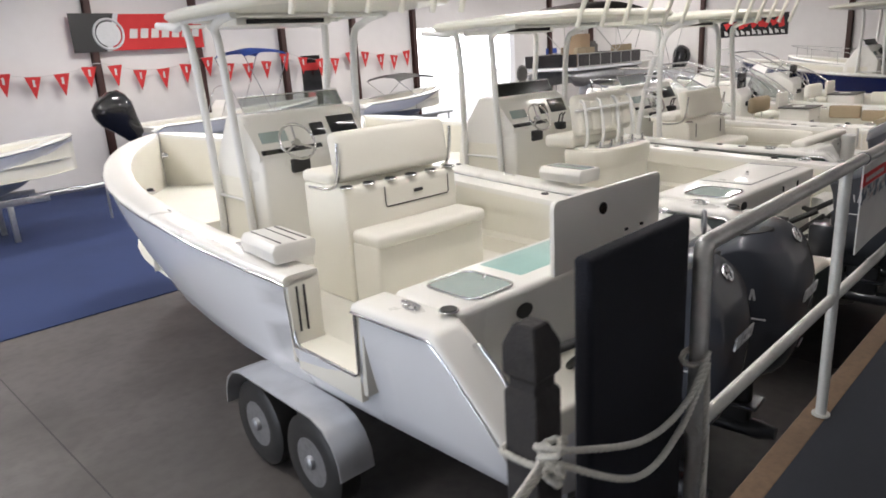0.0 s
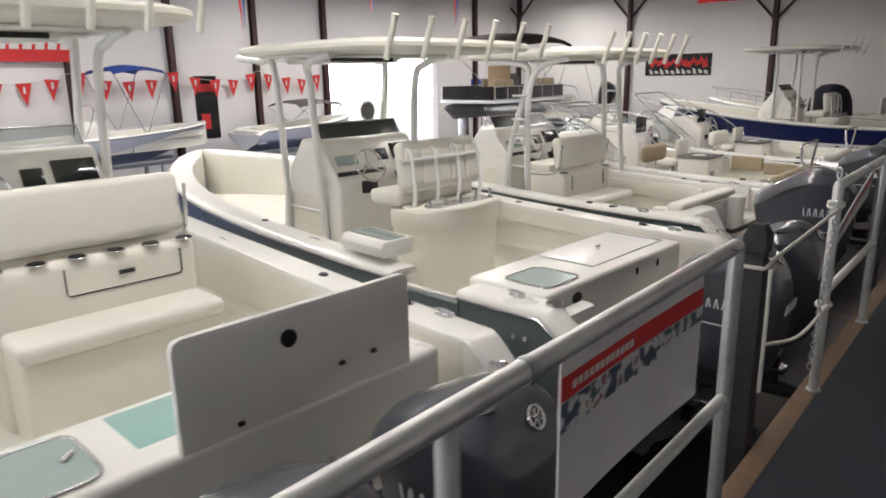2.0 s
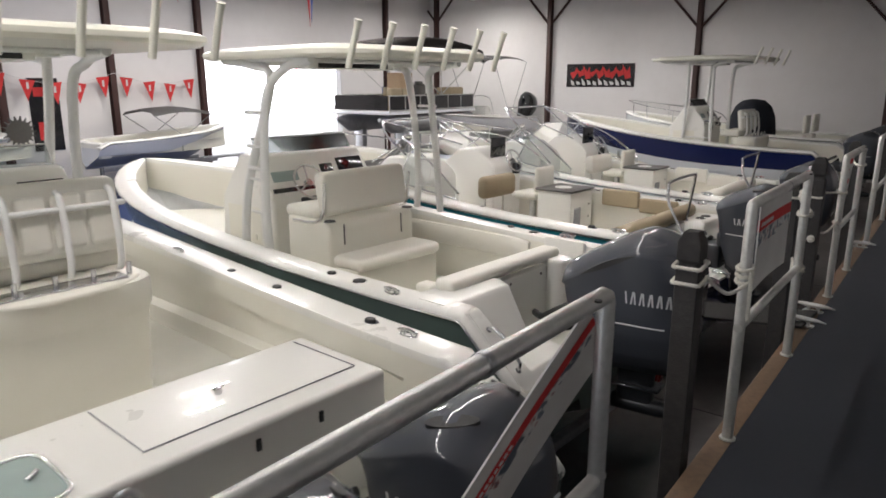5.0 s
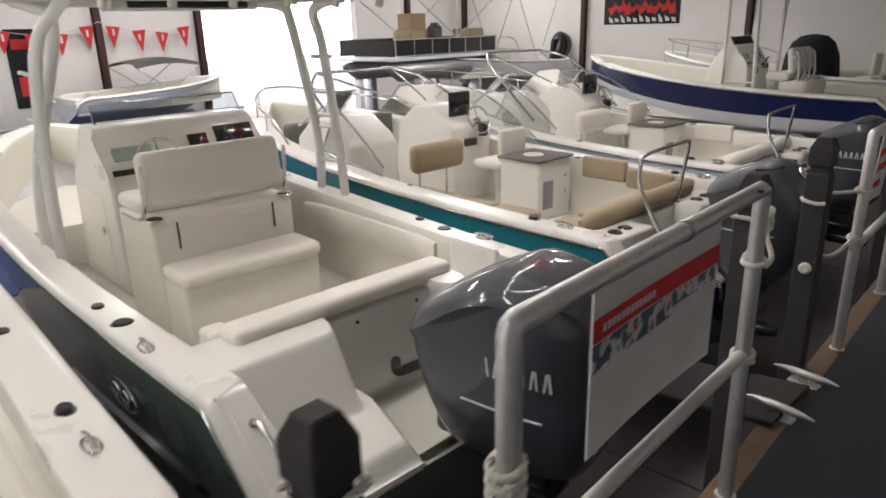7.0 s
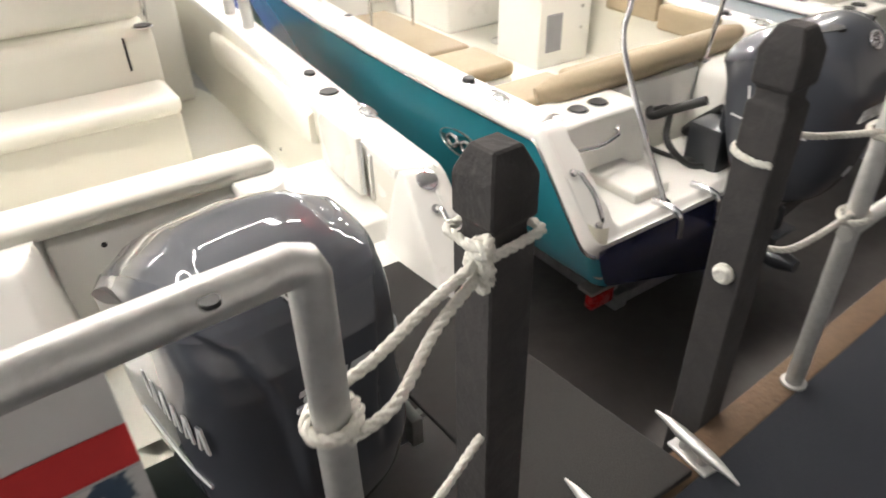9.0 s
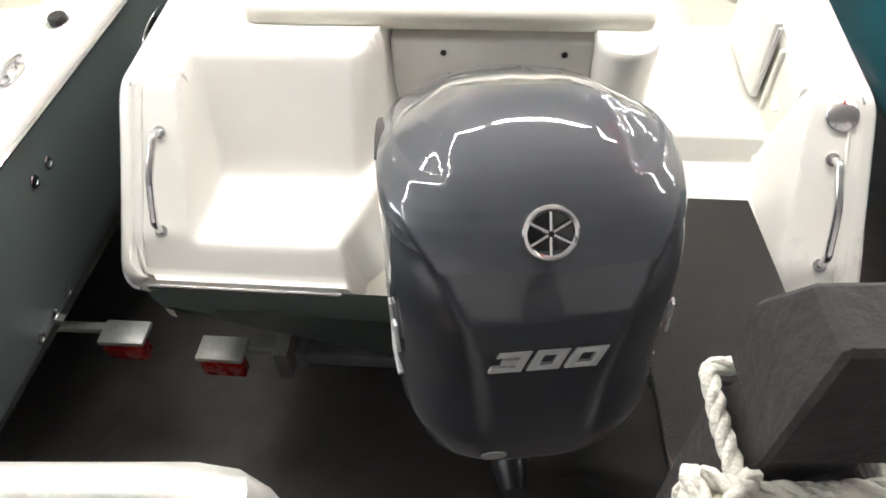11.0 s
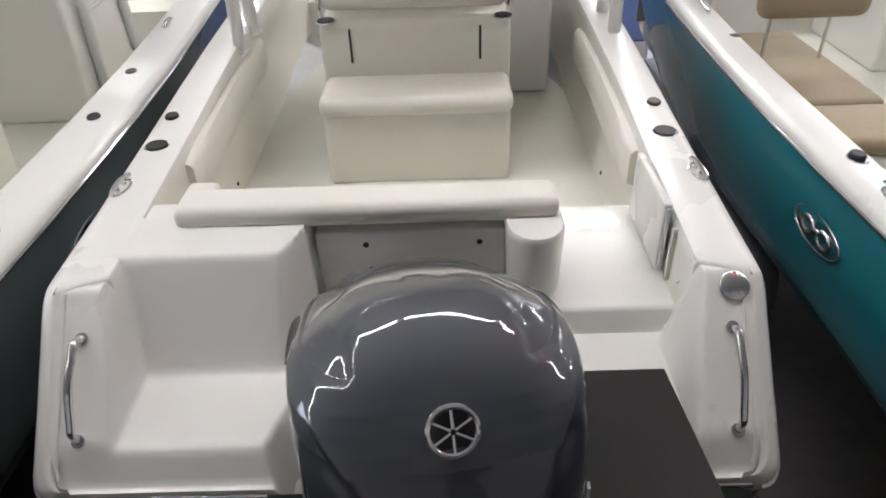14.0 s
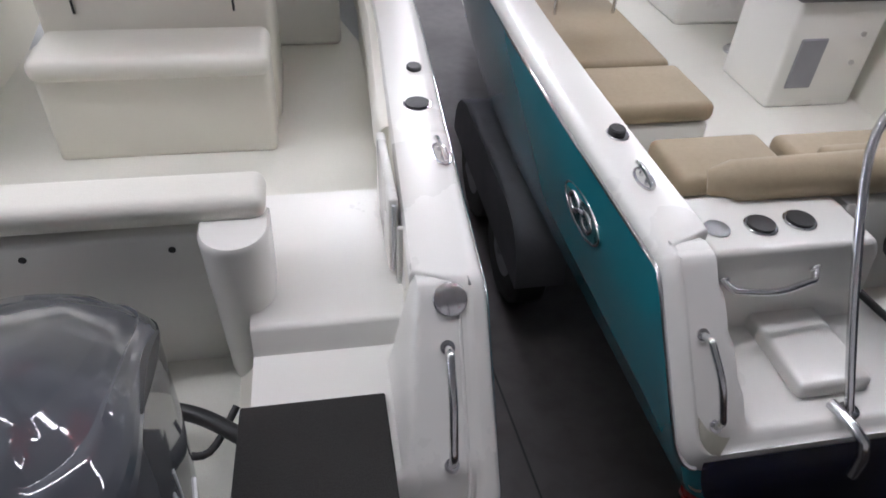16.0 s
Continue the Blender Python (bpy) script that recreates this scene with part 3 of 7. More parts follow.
def outboard(root, x, y, z, number, rz=0, tilt=0, scale=1.0):
    """An outboard motor; x, y, z is the middle of the cowling's rear badge. It faces aft (-y)."""
    leg = bmesh.new()
    rbox(leg, -0.11, 0.11, 0.20, 0.52, -1.02, -0.50, 0.05, 3)
    rbox(leg, -0.16, 0.16, 0.16, 0.62, -0.64, -0.46, 0.05, 3)
    rbox(leg, -0.16, 0.16, 0.56, 0.80, -0.95, -0.62, 0.04, 2)
    rbox(leg, -0.10, 0.10, 0.12, 0.62, -1.16, -1.135, 0.01, 1)
    tube(leg, [(0, 0.02, -1.32), (0, 0.12, -1.32), (0, 0.55, -1.32), (0, 0.66, -1.32)], [0.04, 0.065, 0.065, 0.02], 12)
    rbox(leg, -0.05, 0.05, 0.18, 0.46, -1.32, -1.0, 0.03, 2)
    motor = finish("outboard_motor", leg, ENGINE_LOW, root, 40, f"dark grey outboard motor marked {number}")
    motor.matrix_basis = Matrix.Translation((x, y, z)) @ pose(0, 0, 0, tilt, 0, rz) @ Matrix.Diagonal((scale, scale, scale, 1))
    # cowling: level rings of height, half width, aft y, fore y, corner power; the lid falls away forward
    big = number == "300"
    if big:
        levels = [(-1.00, 0.10, 0.06, 0.61, 3.0), (-0.97, 0.185, 0.010, 0.65, 3.1), (-0.90, 0.262, -0.050, 0.70, 3.3), (-0.80, 0.314, -0.088, 0.75, 3.5), (-0.65, 0.338, -0.112, 0.81, 3.8),
                  (-0.50, 0.340, -0.122, 0.86, 4.0)]
        levels += [(h, b, 0.42 - 0.545 * (1 - ((h + 0.30) / 0.412) ** 2.3) ** (1 / 2.3) if h > -0.3 else -0.125, 0.90, p)
                   for h, b, p in ((-0.30, 0.336, 4.2), (-0.22, 0.334, 4.4), (-0.15, 0.333, 4.6), (-0.10, 0.333, 4.7), (-0.06, 0.334, 4.7), (-0.03, 0.333, 4.6), (0.0, 0.329, 4.5), (0.025, 0.321, 4.3),
                                   (0.045, 0.309, 4.1), (0.062, 0.293, 3.9), (0.076, 0.273, 3.7), (0.088, 0.245, 3.5), (0.097, 0.212, 3.3), (0.104, 0.17, 3.1), (0.108, 0.12, 3.0), (0.1105, 0.06, 2.8))]
    else:
        levels = [(-0.90, 0.140, 0.10, 0.52, 2.4), (-0.87, 0.195, 0.040, 0.60, 2.6), (-0.80, 0.240, -0.015, 0.66, 2.8), (-0.68, 0.274, -0.062, 0.72, 3.0), (-0.54, 0.292, -0.090, 0.77, 3.1), (-0.40, 0.302, -0.102, 0.80, 3.2),
                  (-0.26, 0.308, -0.100, 0.81, 3.3), (-0.13, 0.311, -0.064, 0.82, 3.4), (-0.05, 0.312, -0.022, 0.82, 3.5), (0.00, 0.312, 0.006, 0.82, 3.5), (0.030, 0.309, 0.030, 0.815, 3.4), (0.054, 0.299, 0.058, 0.80, 3.2),
                  (0.072, 0.276, 0.090, 0.77, 3.0), (0.086, 0.236, 0.135, 0.73, 2.8), (0.095, 0.175, 0.20, 0.66, 2.6), (0.099, 0.08, 0.28, 0.54, 2.3)]
        levels = [(h, b * 0.90, a, a + (f - a) * 0.80, p) for h, b, a, f, p in levels]
    hs = [q[0] for q in levels]

    def at(h, k):
        return float(np.interp(h, hs, [q[k] for q in levels]))

    def section(h, k):
        if h > -0.06 or h < -0.95 or (big and h > -0.33):
            return at(h, k)
        return (at(h - 0.03, k) + 2 * at(h, k) + at(h + 0.03, k)) / 4

    def step(q):
        q = min(1.0, max(0.0, q))
        return q * q * (3 - 2 * q)
    bm = bmesh.new()
    rings = []
    steps = sorted(set(hs) | {-0.95 + 0.0228 * k for k in range(40) if hs[0] < -0.95 + 0.0228 * k < -0.055} | ({-0.065 + 0.008 * k for k in range(20)} if big else set()))
    for h in steps:
        half, aft, fore, p = (section(h, k) for k in (1, 2, 3, 4))
        r = []
        n = 200 if big else 64
        up = min(1.0, max(0.0, (h + 0.36) / 0.34))
        shield = float(np.interp(h, [-0.10, -0.07, -0.03, 0.02, 0.07, 0.11], [0.0, 0.045, 0.085, 0.125, 0.16, 0.19]))
        panel = float(np.interp(h, [-0.62, -0.35, -0.2, -0.1, 0.0, 0.06], [0.115, 0.125, 0.145, 0.185, 0.262, 0.30]))
        fade = step((h + 0.66) / 0.25) * step((0.045 - h) / 0.13)
        for k in range(n):
            a = 2 * math.pi * (k + 0.5) / n
            c, s = math.cos(a), math.sin(a)
            xx = half * math.copysign(abs(c) ** (2 / p), c)
            yy = (aft + fore) / 2 + (fore - aft) / 2 * math.copysign(abs(s) ** (2 / p), s)
            if s < 0 and big:
                facing = min(1.0, -2.5 * s)
                yy += facing * (0.044 * fade * step((abs(xx) - panel) / 0.030) + 0.008 * step((h + 0.13) / 0.05) * step((0.06 - h) / 0.08) * step((abs(xx) - shield) / 0.022))
            elif s < 0:
                yy -= math.exp(-((abs(xx) - 0.66 * half) / 0.024) ** 2) * 0.010 * max(0.0, 1 - abs(h + 0.10) / 0.34)
            crown = (0.040 if big else 0.085) * (abs(xx) / 0.3) ** 2.0 * min(1.0, max(0.0, (h + 0.06) / 0.10))
            groove = 0.012 * step((abs(xx) - 0.175) / 0.02) * (h > 0.06) if big else 0.010 * math.exp(-((abs(xx) - 0.165) / 0.018) ** 2) * (h > 0.06)
            r.append((xx, yy, h - crown + (-groove if big else groove) - up * (0.60 * max(0.0, yy - 0.28) ** 1.2 if big else 0.52 * max(0.0, yy - 0.20) ** 1.15)))
        rings.append(r)
    loft(bm, rings, True, True)
    finish("cowling", bm, ENGINE, motor, 60)

    def side_x(h, y):
        half, aft, fore, p = (section(h, k) for k in (1, 2, 3, 4))
        q = abs((y - (aft + fore) / 2) / ((fore - aft) / 2))
        return half * max(0.0, 1 - q ** p) ** (1 / p)

    for s in (-1, 1) if not big else ():
        bm = bmesh.new()
        m = pose(s * 0.178, 0.175, 0.046, 4, s * 26, 0) @ pose(0, 0, 0, 0, 0, -s * 117)
        disc(bm, (0, 0, -0.040), 0.028, 0.047, 32, m, 3.6)
        finish("air_intake", bm, BLACK, motor, 40, "black curved air intake slot")
    for s in (-1, 1) if big else ():
        bm = bmesh.new()
        rows = []
        for k in range(17):
            q = 0.30 + 0.40 * k / 16
            h = -0.045 - 0.60 * max(0.0, q - 0.28) ** 1.2 * 0.93
            t = 0.024 * math.sin(math.pi * k / 16) + 0.001
            rows.append([(s * (side_x(-0.045, q) + o), q, h + d) for o, d in ((0.003, t), (0.003, -t), (-0.02, -t), (-0.02, t))])
        loft(bm, rows, True, True)
        finish("air_intake", bm, BLACK, motor, 40, "black curved air intake slot")
    for s in (-1, 1):
        bm = bmesh.new()
        low = -0.56 if big else -0.46
        tube(bm, [(s * (side_x(low, q) + 0.001), q, low) for q in (0.06, 0.14, 0.22, 0.31, 0.40, 0.49)], 0.006, 6)
        finish("trim_line", bm, SILVER, motor, 60)
        for k in range(11):
            bm = bmesh.new()
            h0, h1 = (-0.40, -0.31) if big else (-0.345, -0.275)
            q0 = (0.02 if big else 0.12) + (0.031 if big else 0.027) * k
            slant = 0.012 * (-1) ** k
            rows = []
            for h in (h0, h1):
                e = slant if h == h1 else 0
                rows.append([(s * (side_x(h, q) + o), q, h) for q, o in ((q0 + e, 0.0025), (q0 + 0.012 + e, 0.0025), (q0 + 0.012 + e, -0.004), (q0 + e, -0.004))])
            loft(bm, rows, True, True)
            finish("side_print", bm, SILVER, motor, 0)
    bm = bmesh.new()
    mr = pose(0, 0.001, 0.0, 90 - 28, 0, 0) @ Matrix.Diagonal((1, 1, 1, 1) if big else (0.84, 0.84, 0.6, 1))
    ring(bm, (0, 0, 0.008), 0.050, 0.007, 28, m=mr)
    for k in range(6):
        a = radians(60 * k + 30)
        tube(bm, [mr @ Vector((0.006 * math.cos(a), 0.006 * math.sin(a), 0.008)), mr @ Vector((0.044 * math.cos(a), 0.044 * math.sin(a), 0.008))], 0.0045, 6)
    finish("badge", bm, CHROME, motor, 40, "round chrome badge")
    bm = bmesh.new()
    disc(bm, (0, 0, -0.012), 0.050, 0.018, 24, mr)
    finish("badge_ground", bm, GLOSS_BLACK, motor, 40)
    hn = -0.245 if big else -0.32
    block_number(number, 0.054 if big else 0.060, SILVER, motor, pose(0.0, at(hn, 2) - 0.003, hn, 90 - (14 if big else -2), 0, 0))
    bm = bmesh.new()
    disc(bm, (0, 0, 0), 0.034, 0.004, 20, pose(-0.10 if big else 0, (at(-0.74, 2) + 0.0 if big else at(-0.66, 2) - 0.003), -0.74 if big else -0.66, 90 + (10 if big else 16), 0, 0))
    finish("lower_badge", bm, SILVER, motor, 40)
    bm = bmesh.new()
    tube(bm, [(-0.10, 0.74, -0.50), (-0.16, 0.92, -0.60), (-0.12, 1.08, -0.70), (0.0, 1.2, -0.72)], 0.028, 10, 6)
    tube(bm, [(0.05, 0.72, -0.58), (0.10, 0.96, -0.80), (0.20, 1.00, -0.88), (0.32, 0.94, -0.89), (0.42, 0.83, -0.87), (0.50, 0.74, -0.87)], 0.027, 10, 5)
    tube(bm, [(0.12, 0.70, -0.62), (0.24, 0.80, -0.86), (0.34, 0.80, -0.90), (0.44, 0.92, -0.86)], 0.013, 8, 5)
    finish("rigging_hose", bm, BLACK, motor, 60)
    return motor


def cushion(bm, x0, x1, y0, y1, z0, z1, r=0.05, m=None):
    rbox(bm, x0, x1, y0, y1, z0, z1, r, 4, m)


def wheel_unit(parent, x, y, z, tilt=60, r=0.19):
    bm = bmesh.new()
    m = Matrix.Translation((x, y, z)) @ pose(0, 0, 0, tilt, 0, 0)
    ring(bm, (0, 0, 0), r, 0.013, 30, m)
    for k in range(3):
        a = radians(90 + 120 * k)
        tube(bm, [m @ Vector((0, 0, -0.03)), m @ Vector((r * math.cos(a), r * math.sin(a), 0))], 0.011, 6)
    disc(bm, (0, 0, -0.06), 0.04, 0.05, 16, m)
    finish("steering_wheel", bm, CHROME, parent, 50)


def console(root, x, y, z0, top, width=1.0, depth=0.95, screens=True, dash_dark=True):
    """A centre console: rounded body with a sloped dash facing aft, windscreen, wheel and screens."""
    h = width / 2
    bm = bmesh.new()
    zd = top - 0.40
    prism(bm, [(0, z0), (0, zd - 0.05), (0.07, zd), (0.26, top - 0.05), (0.32, top), (depth * 0.55, top), (depth * 0.9, z0 + (top - z0) * 0.66), (depth, z0)],
          "x", -h, h, 0.045, 3)
    body = finish("console", bm, GEL, root, 50)
    body.matrix_basis = Matrix.Translation((x, y, 0))
    a = math.degrees(math.atan2(0.35, 0.19))
    m = Matrix.Translation((0, 0.07, zd)) @ pose(0, 0, 0, a, 0, 0)
    L = math.hypot(0.19, 0.35)
    bm = bmesh.new()
    rbox(bm, -h * 0.92, h * 0.15, 0.00, 0.055, -0.004, 0.008, 0.004, 1, m)
    rbox(bm, h * 0.05, h * 0.30, L * 0.35, L * 0.72, -0.004, 0.010, 0.008, 2, m)
    if screens:
        rbox(bm, h * 0.40, h * 0.92, L * 0.35, L * 0.85, -0.004, 0.014, 0.008, 2, m)
    finish("instrument_panel", bm, SCREEN, body, 40)
    bm = bmesh.new()
    rbox(bm, -h * 0.86, -h * 0.4, L * 0.32, L * 0.62, -0.004, 0.010, 0.006, 2, m)
    finish("chart_plotter", bm, FROST, body, 40)
    wheel_unit(body, -h * 0.45, -0.10, zd + 0.12)
    bm = bmesh.new()
    rbox(bm, h * 0.28, h * 0.46, -0.10, 0.04, zd - 0.10, zd + 0.0, 0.02, 2)
    for s in (0.31, 0.42):
        tube(bm, [(h * s, -0.03, zd - 0.02), (h * s, -0.06, zd + 0.10), (h * s, -0.10, zd + 0.13)], 0.011, 6)
    finish("throttle", bm, BLACK, body, 40)
    bm = bmesh.new()
    rbox(bm, -h * 0.52, -h * 0.2, -0.04, 0.03, zd - 0.20, zd - 0.06, 0.02, 2)
    finish("switch_box", bm, BLACK, body, 40)
    bm = bmesh.new()
    prism(bm, [(0.36, top - 0.005), (0.46, top + 0.16), (0.468, top + 0.16), (0.37, top - 0.005)], "x", -h * 0.9, h * 0.9)
    ws = finish("windscreen", bm, GLASS, body, 0)
    ws.visible_shadow = False
    bm = bmesh.new()
    tube(bm, [(-h * 0.9, 0.365, top), (-h * 0.9, 0.465, top + 0.16), (h * 0.9, 0.465, top + 0.16), (h * 0.9, 0.365, top)], 0.009, 8)
    finish("windscreen_frame", bm, CHROME, body, 50)
    bm = bmesh.new()
    rbox(bm, -h - 0.004, -h + 0.004, 0.26, depth * 0.80, z0 + 0.12, z0 + (top - z0) * 0.60, 0.003, 1)
    tube(bm, [(-h - 0.012, 0.35, z0 + 0.5), (-h - 0.012, 0.35, z0 + 0.56)], 0.012, 8)
    finish("door", bm, LINER, body, 40)
    return body


def tower(root, x, y0, y1, z_feet, z_top, half_foot, half_top, roof, rods=6, ladder=False):
    """A T-top: pipe frame, moulded roof and rod holders. roof is (x0, x1, y0, y1) about the boat's axis."""
    bm = bmesh.new()
    for s in (-1, 1):
        aft = [(s * half_foot, y0, z_feet), (s * half_foot * 0.99, y0 + 0.03, z_feet + 0.5), (s * (half_foot * 0.6 + half_top * 0.4), y0 + 0.06, z_top - 0.42), (s * half_top, y0 - 0.05, z_top - 0.14), (s * half_top, y0 - 0.45, z_top - 0.06)]
        fore = [(s * half_foot, y1, z_feet), (s * half_foot * 0.97, y1 - 0.06, z_feet + 0.6), (s * half_top * 0.95, y1 - 0.16, z_top - 0.25), (s * half_top, y1 + 0.05, z_top - 0.10), (s * half_top, y1 + 0.5, z_top - 0.05)]
        tube(bm, aft, 0.040, 12, 5)
        tube(bm, fore, 0.040, 12, 5)
        tube(bm, [(s * half_top, y0 - 0.45, z_top - 0.06), (s * half_top, y1 + 0.5, z_top - 0.05)], 0.022, 8)
        tube(bm, [(s * half_foot * 0.985, y0 + 0.05, z_feet + 0.75), (s * half_foot * 0.965, y1 - 0.08, z_feet + 0.75)], 0.018, 8)
        for q in ((y0, z_feet), (y1, z_feet)):
            disc(bm, (s * half_foot, q[0], q[1]), 0.05, 0.012)
        if ladder:
            for k in range(4):
                z = z_feet + 0.35 + 0.30 * k
                tube(bm, [(s * half_foot * 0.985, y0 + 0.05, z), (s * half_foot * 0.965, y1 - 0.08, z)], 0.015, 8)
    for q in (y0 - 0.4, (y0 + y1) / 2, y1 + 0.4):
        tube(bm, [(-half_top, q, z_top - 0.07), (half_top, q, z_top - 0.07)], 0.02, 8)
    frame_ob = finish("t_top", bm, PIPE_WHITE, root, 60, "white pipe frame T-top with a moulded roof")
    frame_ob.matrix_basis = Matrix.Translation((x, 0, 0))
    bm = bmesh.new()
    rx0, rx1, ry0, ry1 = roof
    cx, cy, ax, ay = (rx0 + rx1) / 2, (ry0 + ry1) / 2, (rx1 - rx0) / 2, (ry1 - ry0) / 2
    rings = []
    for q, z in ((0.90, -0.045), (0.97, -0.05), (1.0, -0.02), (1.0, 0.015), (0.975, 0.035), (0.90, 0.055), (0.6, 0.085), (0.25, 0.10)):
        r = []
        for k in range(48):
            a = 2 * math.pi * k / 48
            c, s = math.cos(a), math.sin(a)
            r.append((cx + ax * q * math.copysign(abs(c) ** 0.42, c), cy + ay * q * math.copysign(abs(s) ** 0.42, s), z_top + z))
        rings.append(r)
    loft(bm, rings, True, True)
    finish("roof", bm, HARDTOP, frame_ob, 50)
    bm = bmesh.new()
    rbox(bm, cx - 0.55, cx + 0.55, y0 + 0.1, y1, z_top - 0.13, z_top - 0.052, 0.02)
    finish("radio_box", bm, GEL, frame_ob, 40)
    bm = bmesh.new()
    rbox(bm, cx - 0.45, cx + 0.45, y0 + 0.085, y0 + 0.098, z_top - 0.115, z_top - 0.07, 0.004, 1)
    finish("radio_panel", bm, GLOSS_BLACK, frame_ob, 0)
    for k in range(rods):
        bm = bmesh.new()
        xx = cx + (k - (rods - 1) / 2) * 2 * ax * 0.84 / max(1, rods - 1)
        tube(bm, [(xx, ry0 + 0.02, z_top - 0.14), (xx, ry0 - 0.11, z_top + 0.20)], 0.027, 12)
        tube(bm, [(xx, ry0 - 0.105, z_top + 0.19), (xx, ry0 - 0.117, z_top + 0.22)], 0.033, 12)
        finish("rod_holder", bm, HARDTOP, frame_ob, 50)
    return frame_ob


def leaning_post(root, x, y, z0, z_seat, width, style, drop=0.32):
    h = width / 2
    bm = bmesh.new()
    if style == "rocket":
        rings = []
        for q, z in ((0.93, z0), (0.95, z0 + 0.3), (0.99, z_seat - 0.35), (1.0, z_seat - 0.32), (1.03, z_seat - 0.30), (1.04, z_seat - 0.15), (1.02, z_seat - 0.115)):
            rings.append([(q * h * math.copysign(abs(math.cos(a)) ** 0.55, math.cos(a)), -0.02 + q * 0.33 * math.copysign(abs(math.sin(a)) ** 0.55, math.sin(a)), z) for a in [2 * math.pi * k / 48 for k in range(48)]])
        loft(bm, rings, True, True)
        disc(bm, (0, -0.06, z_seat - 0.12), 0.36, 0.03, 32, sx=h / 0.36 * 0.96, lip=0.01)
    else:
        prism(bm, [(-0.25, z0), (-0.25, z_seat - 0.02), (-0.20, z_seat + 0.04), (0.40, z_seat + 0.04), (0.40, z0)], "x", -h, h, 0.03, 3)
    body = finish("leaning_post", bm, LINER, root, 50)
    body.matrix_basis = Matrix.Translation((x, y, 0))
    bm = bmesh.new()
    if style == "rocket":
        cushion(bm, -h * 0.95, h * 0.95, 0.10, 0.55, z_seat - 0.10, z_seat + 0.05)
        mm = pose(0, 0.02, z_seat, -8, 0, 0)
        cushion(bm, -h * 0.94, h * 0.94, -0.04, 0.10, 0.04, 0.55, 0.068, mm)
        for k in range(5):
            cushion(bm, h * (-0.86 + 0.35 * k), h * (-0.54 + 0.35 * k), -0.065, 0.0, 0.10, 0.46, 0.032, mm)
        finish("backrest", bm, VINYL, body, 60)
        bm = bmesh.new()
        for k in range(4):
            xx = (k - 1.5) * 2 * h * 0.27
            tube(bm, [mm @ Vector((xx, -0.02, -0.10)), mm @ Vector((xx, -0.09, 0.02)), mm @ Vector((xx, -0.095, 0.40)), mm @ Vector((xx, -0.04, 0.47))], 0.022, 10, 4)
        for zz in (0.36,):
            tube(bm, [mm @ Vector((-h * 0.9, 0.0, zz)), mm @ Vector((-h * 0.8, -0.08, zz)), mm @ Vector((h * 0.8, -0.08, zz)), mm @ Vector((h * 0.9, 0.0, zz))], 0.02, 10, 3)
        finish("rod_rack", bm, PIPE_WHITE, body, 60)
        bm = bmesh.new()
        for k in range(5):
            xx = (k - 2) * 2 * h * 0.19
            tube(bm, [(xx, -0.22, z_seat - 0.10), (xx, -0.22, z_seat + 0.0)], 0.018, 8)
        rbox(bm, -h * 0.7, h * 0.7, -0.30, -0.12, z_seat - 0.095, z_seat - 0.075, 0.005)
        finish("tool_rack", bm, CHROME, body, 50)
    else:
        mm = pose(0, -0.17, z_seat + 0.09, -10, 0, 0)
        cushion(bm, -h * 0.97, h * 0.97, -0.05, 0.11, 0.0, 0.42, 0.06, mm)
        cushion(bm, -h * 0.95, h * 0.95, 0.0, 0.48, z_seat + 0.02, z_seat + 0.14, 0.05)
        finish("backrest", bm, VINYL, body, 60)
        for s in (-1, 1):
            bm = bmesh.new()
            tube(bm, [(s * h * 0.99, 0.30, z_seat), (s * h * 0.99, -0.12, z_seat + 0.05), (s * h * 0.99, -0.20, z_seat + 0.42)], 0.016, 8, 4)
            finish("backrest_bracket", bm, CHROME, body, 60)
        n = 6 if style == "hatch" else 2
        for k in range(n):
            a, b = bmesh.new(), bmesh.new()
            fitting(a, b, -h * 0.92 + 2 * h * 0.92 * k / (n - 1), -0.21, z_seat + 0.035, "cup")
            finish("cup_rim", a, CHROME, body, 40)
            finish("cup_holder", b, BLACK, body, 40)
        # hatch outline or piping on the rear face
        bm = bmesh.new()
        if style == "hatch":
            zt, zb = z_seat - 0.02, z_seat - 0.20
            tube(bm, [(-h * 0.34, -0.252, zt), (-h * 0.34, -0.252, zb + 0.02), (-h * 0.31, -0.252, zb), (h * 0.80, -0.252, zb), (h * 0.83, -0.252, zb + 0.02), (h * 0.83, -0.252, zt)], 0.005, 6)
            rbox(bm, h * 0.17, h * 0.33, -0.262, -0.25, z_seat - 0.12, z_seat - 0.09, 0.004)
        else:
            tube(bm, [(-h * 0.68, -0.252, z_seat), (-h * 0.68, -0.256, z_seat - 0.2)], 0.007, 6)
            other = bmesh.new()
            tube(other, [(h * 0.68, -0.252, z_seat), (h * 0.68, -0.256, z_seat - 0.2)], 0.007, 6)
            finish("hatch_trim", other, BLACK, body, 40)
        finish("hatch_trim", bm, BLACK, body, 40)
        # fold-down aft bench
        bm = bmesh.new()
        cushion(bm, -h * 0.98, h * 0.98, -0.66, -0.26, z_seat - drop - 0.12, z_seat - drop, 0.05)
        finish("bench_seat", bm, VINYL, body, 60)
        bm = bmesh.new()
        rbox(bm, -h * 0.96, h * 0.96, -0.62, -0.25, z0, z_seat - drop - 0.11, 0.03, 3)
        finish("bench_box", bm, LINER, body, 50)
    return body


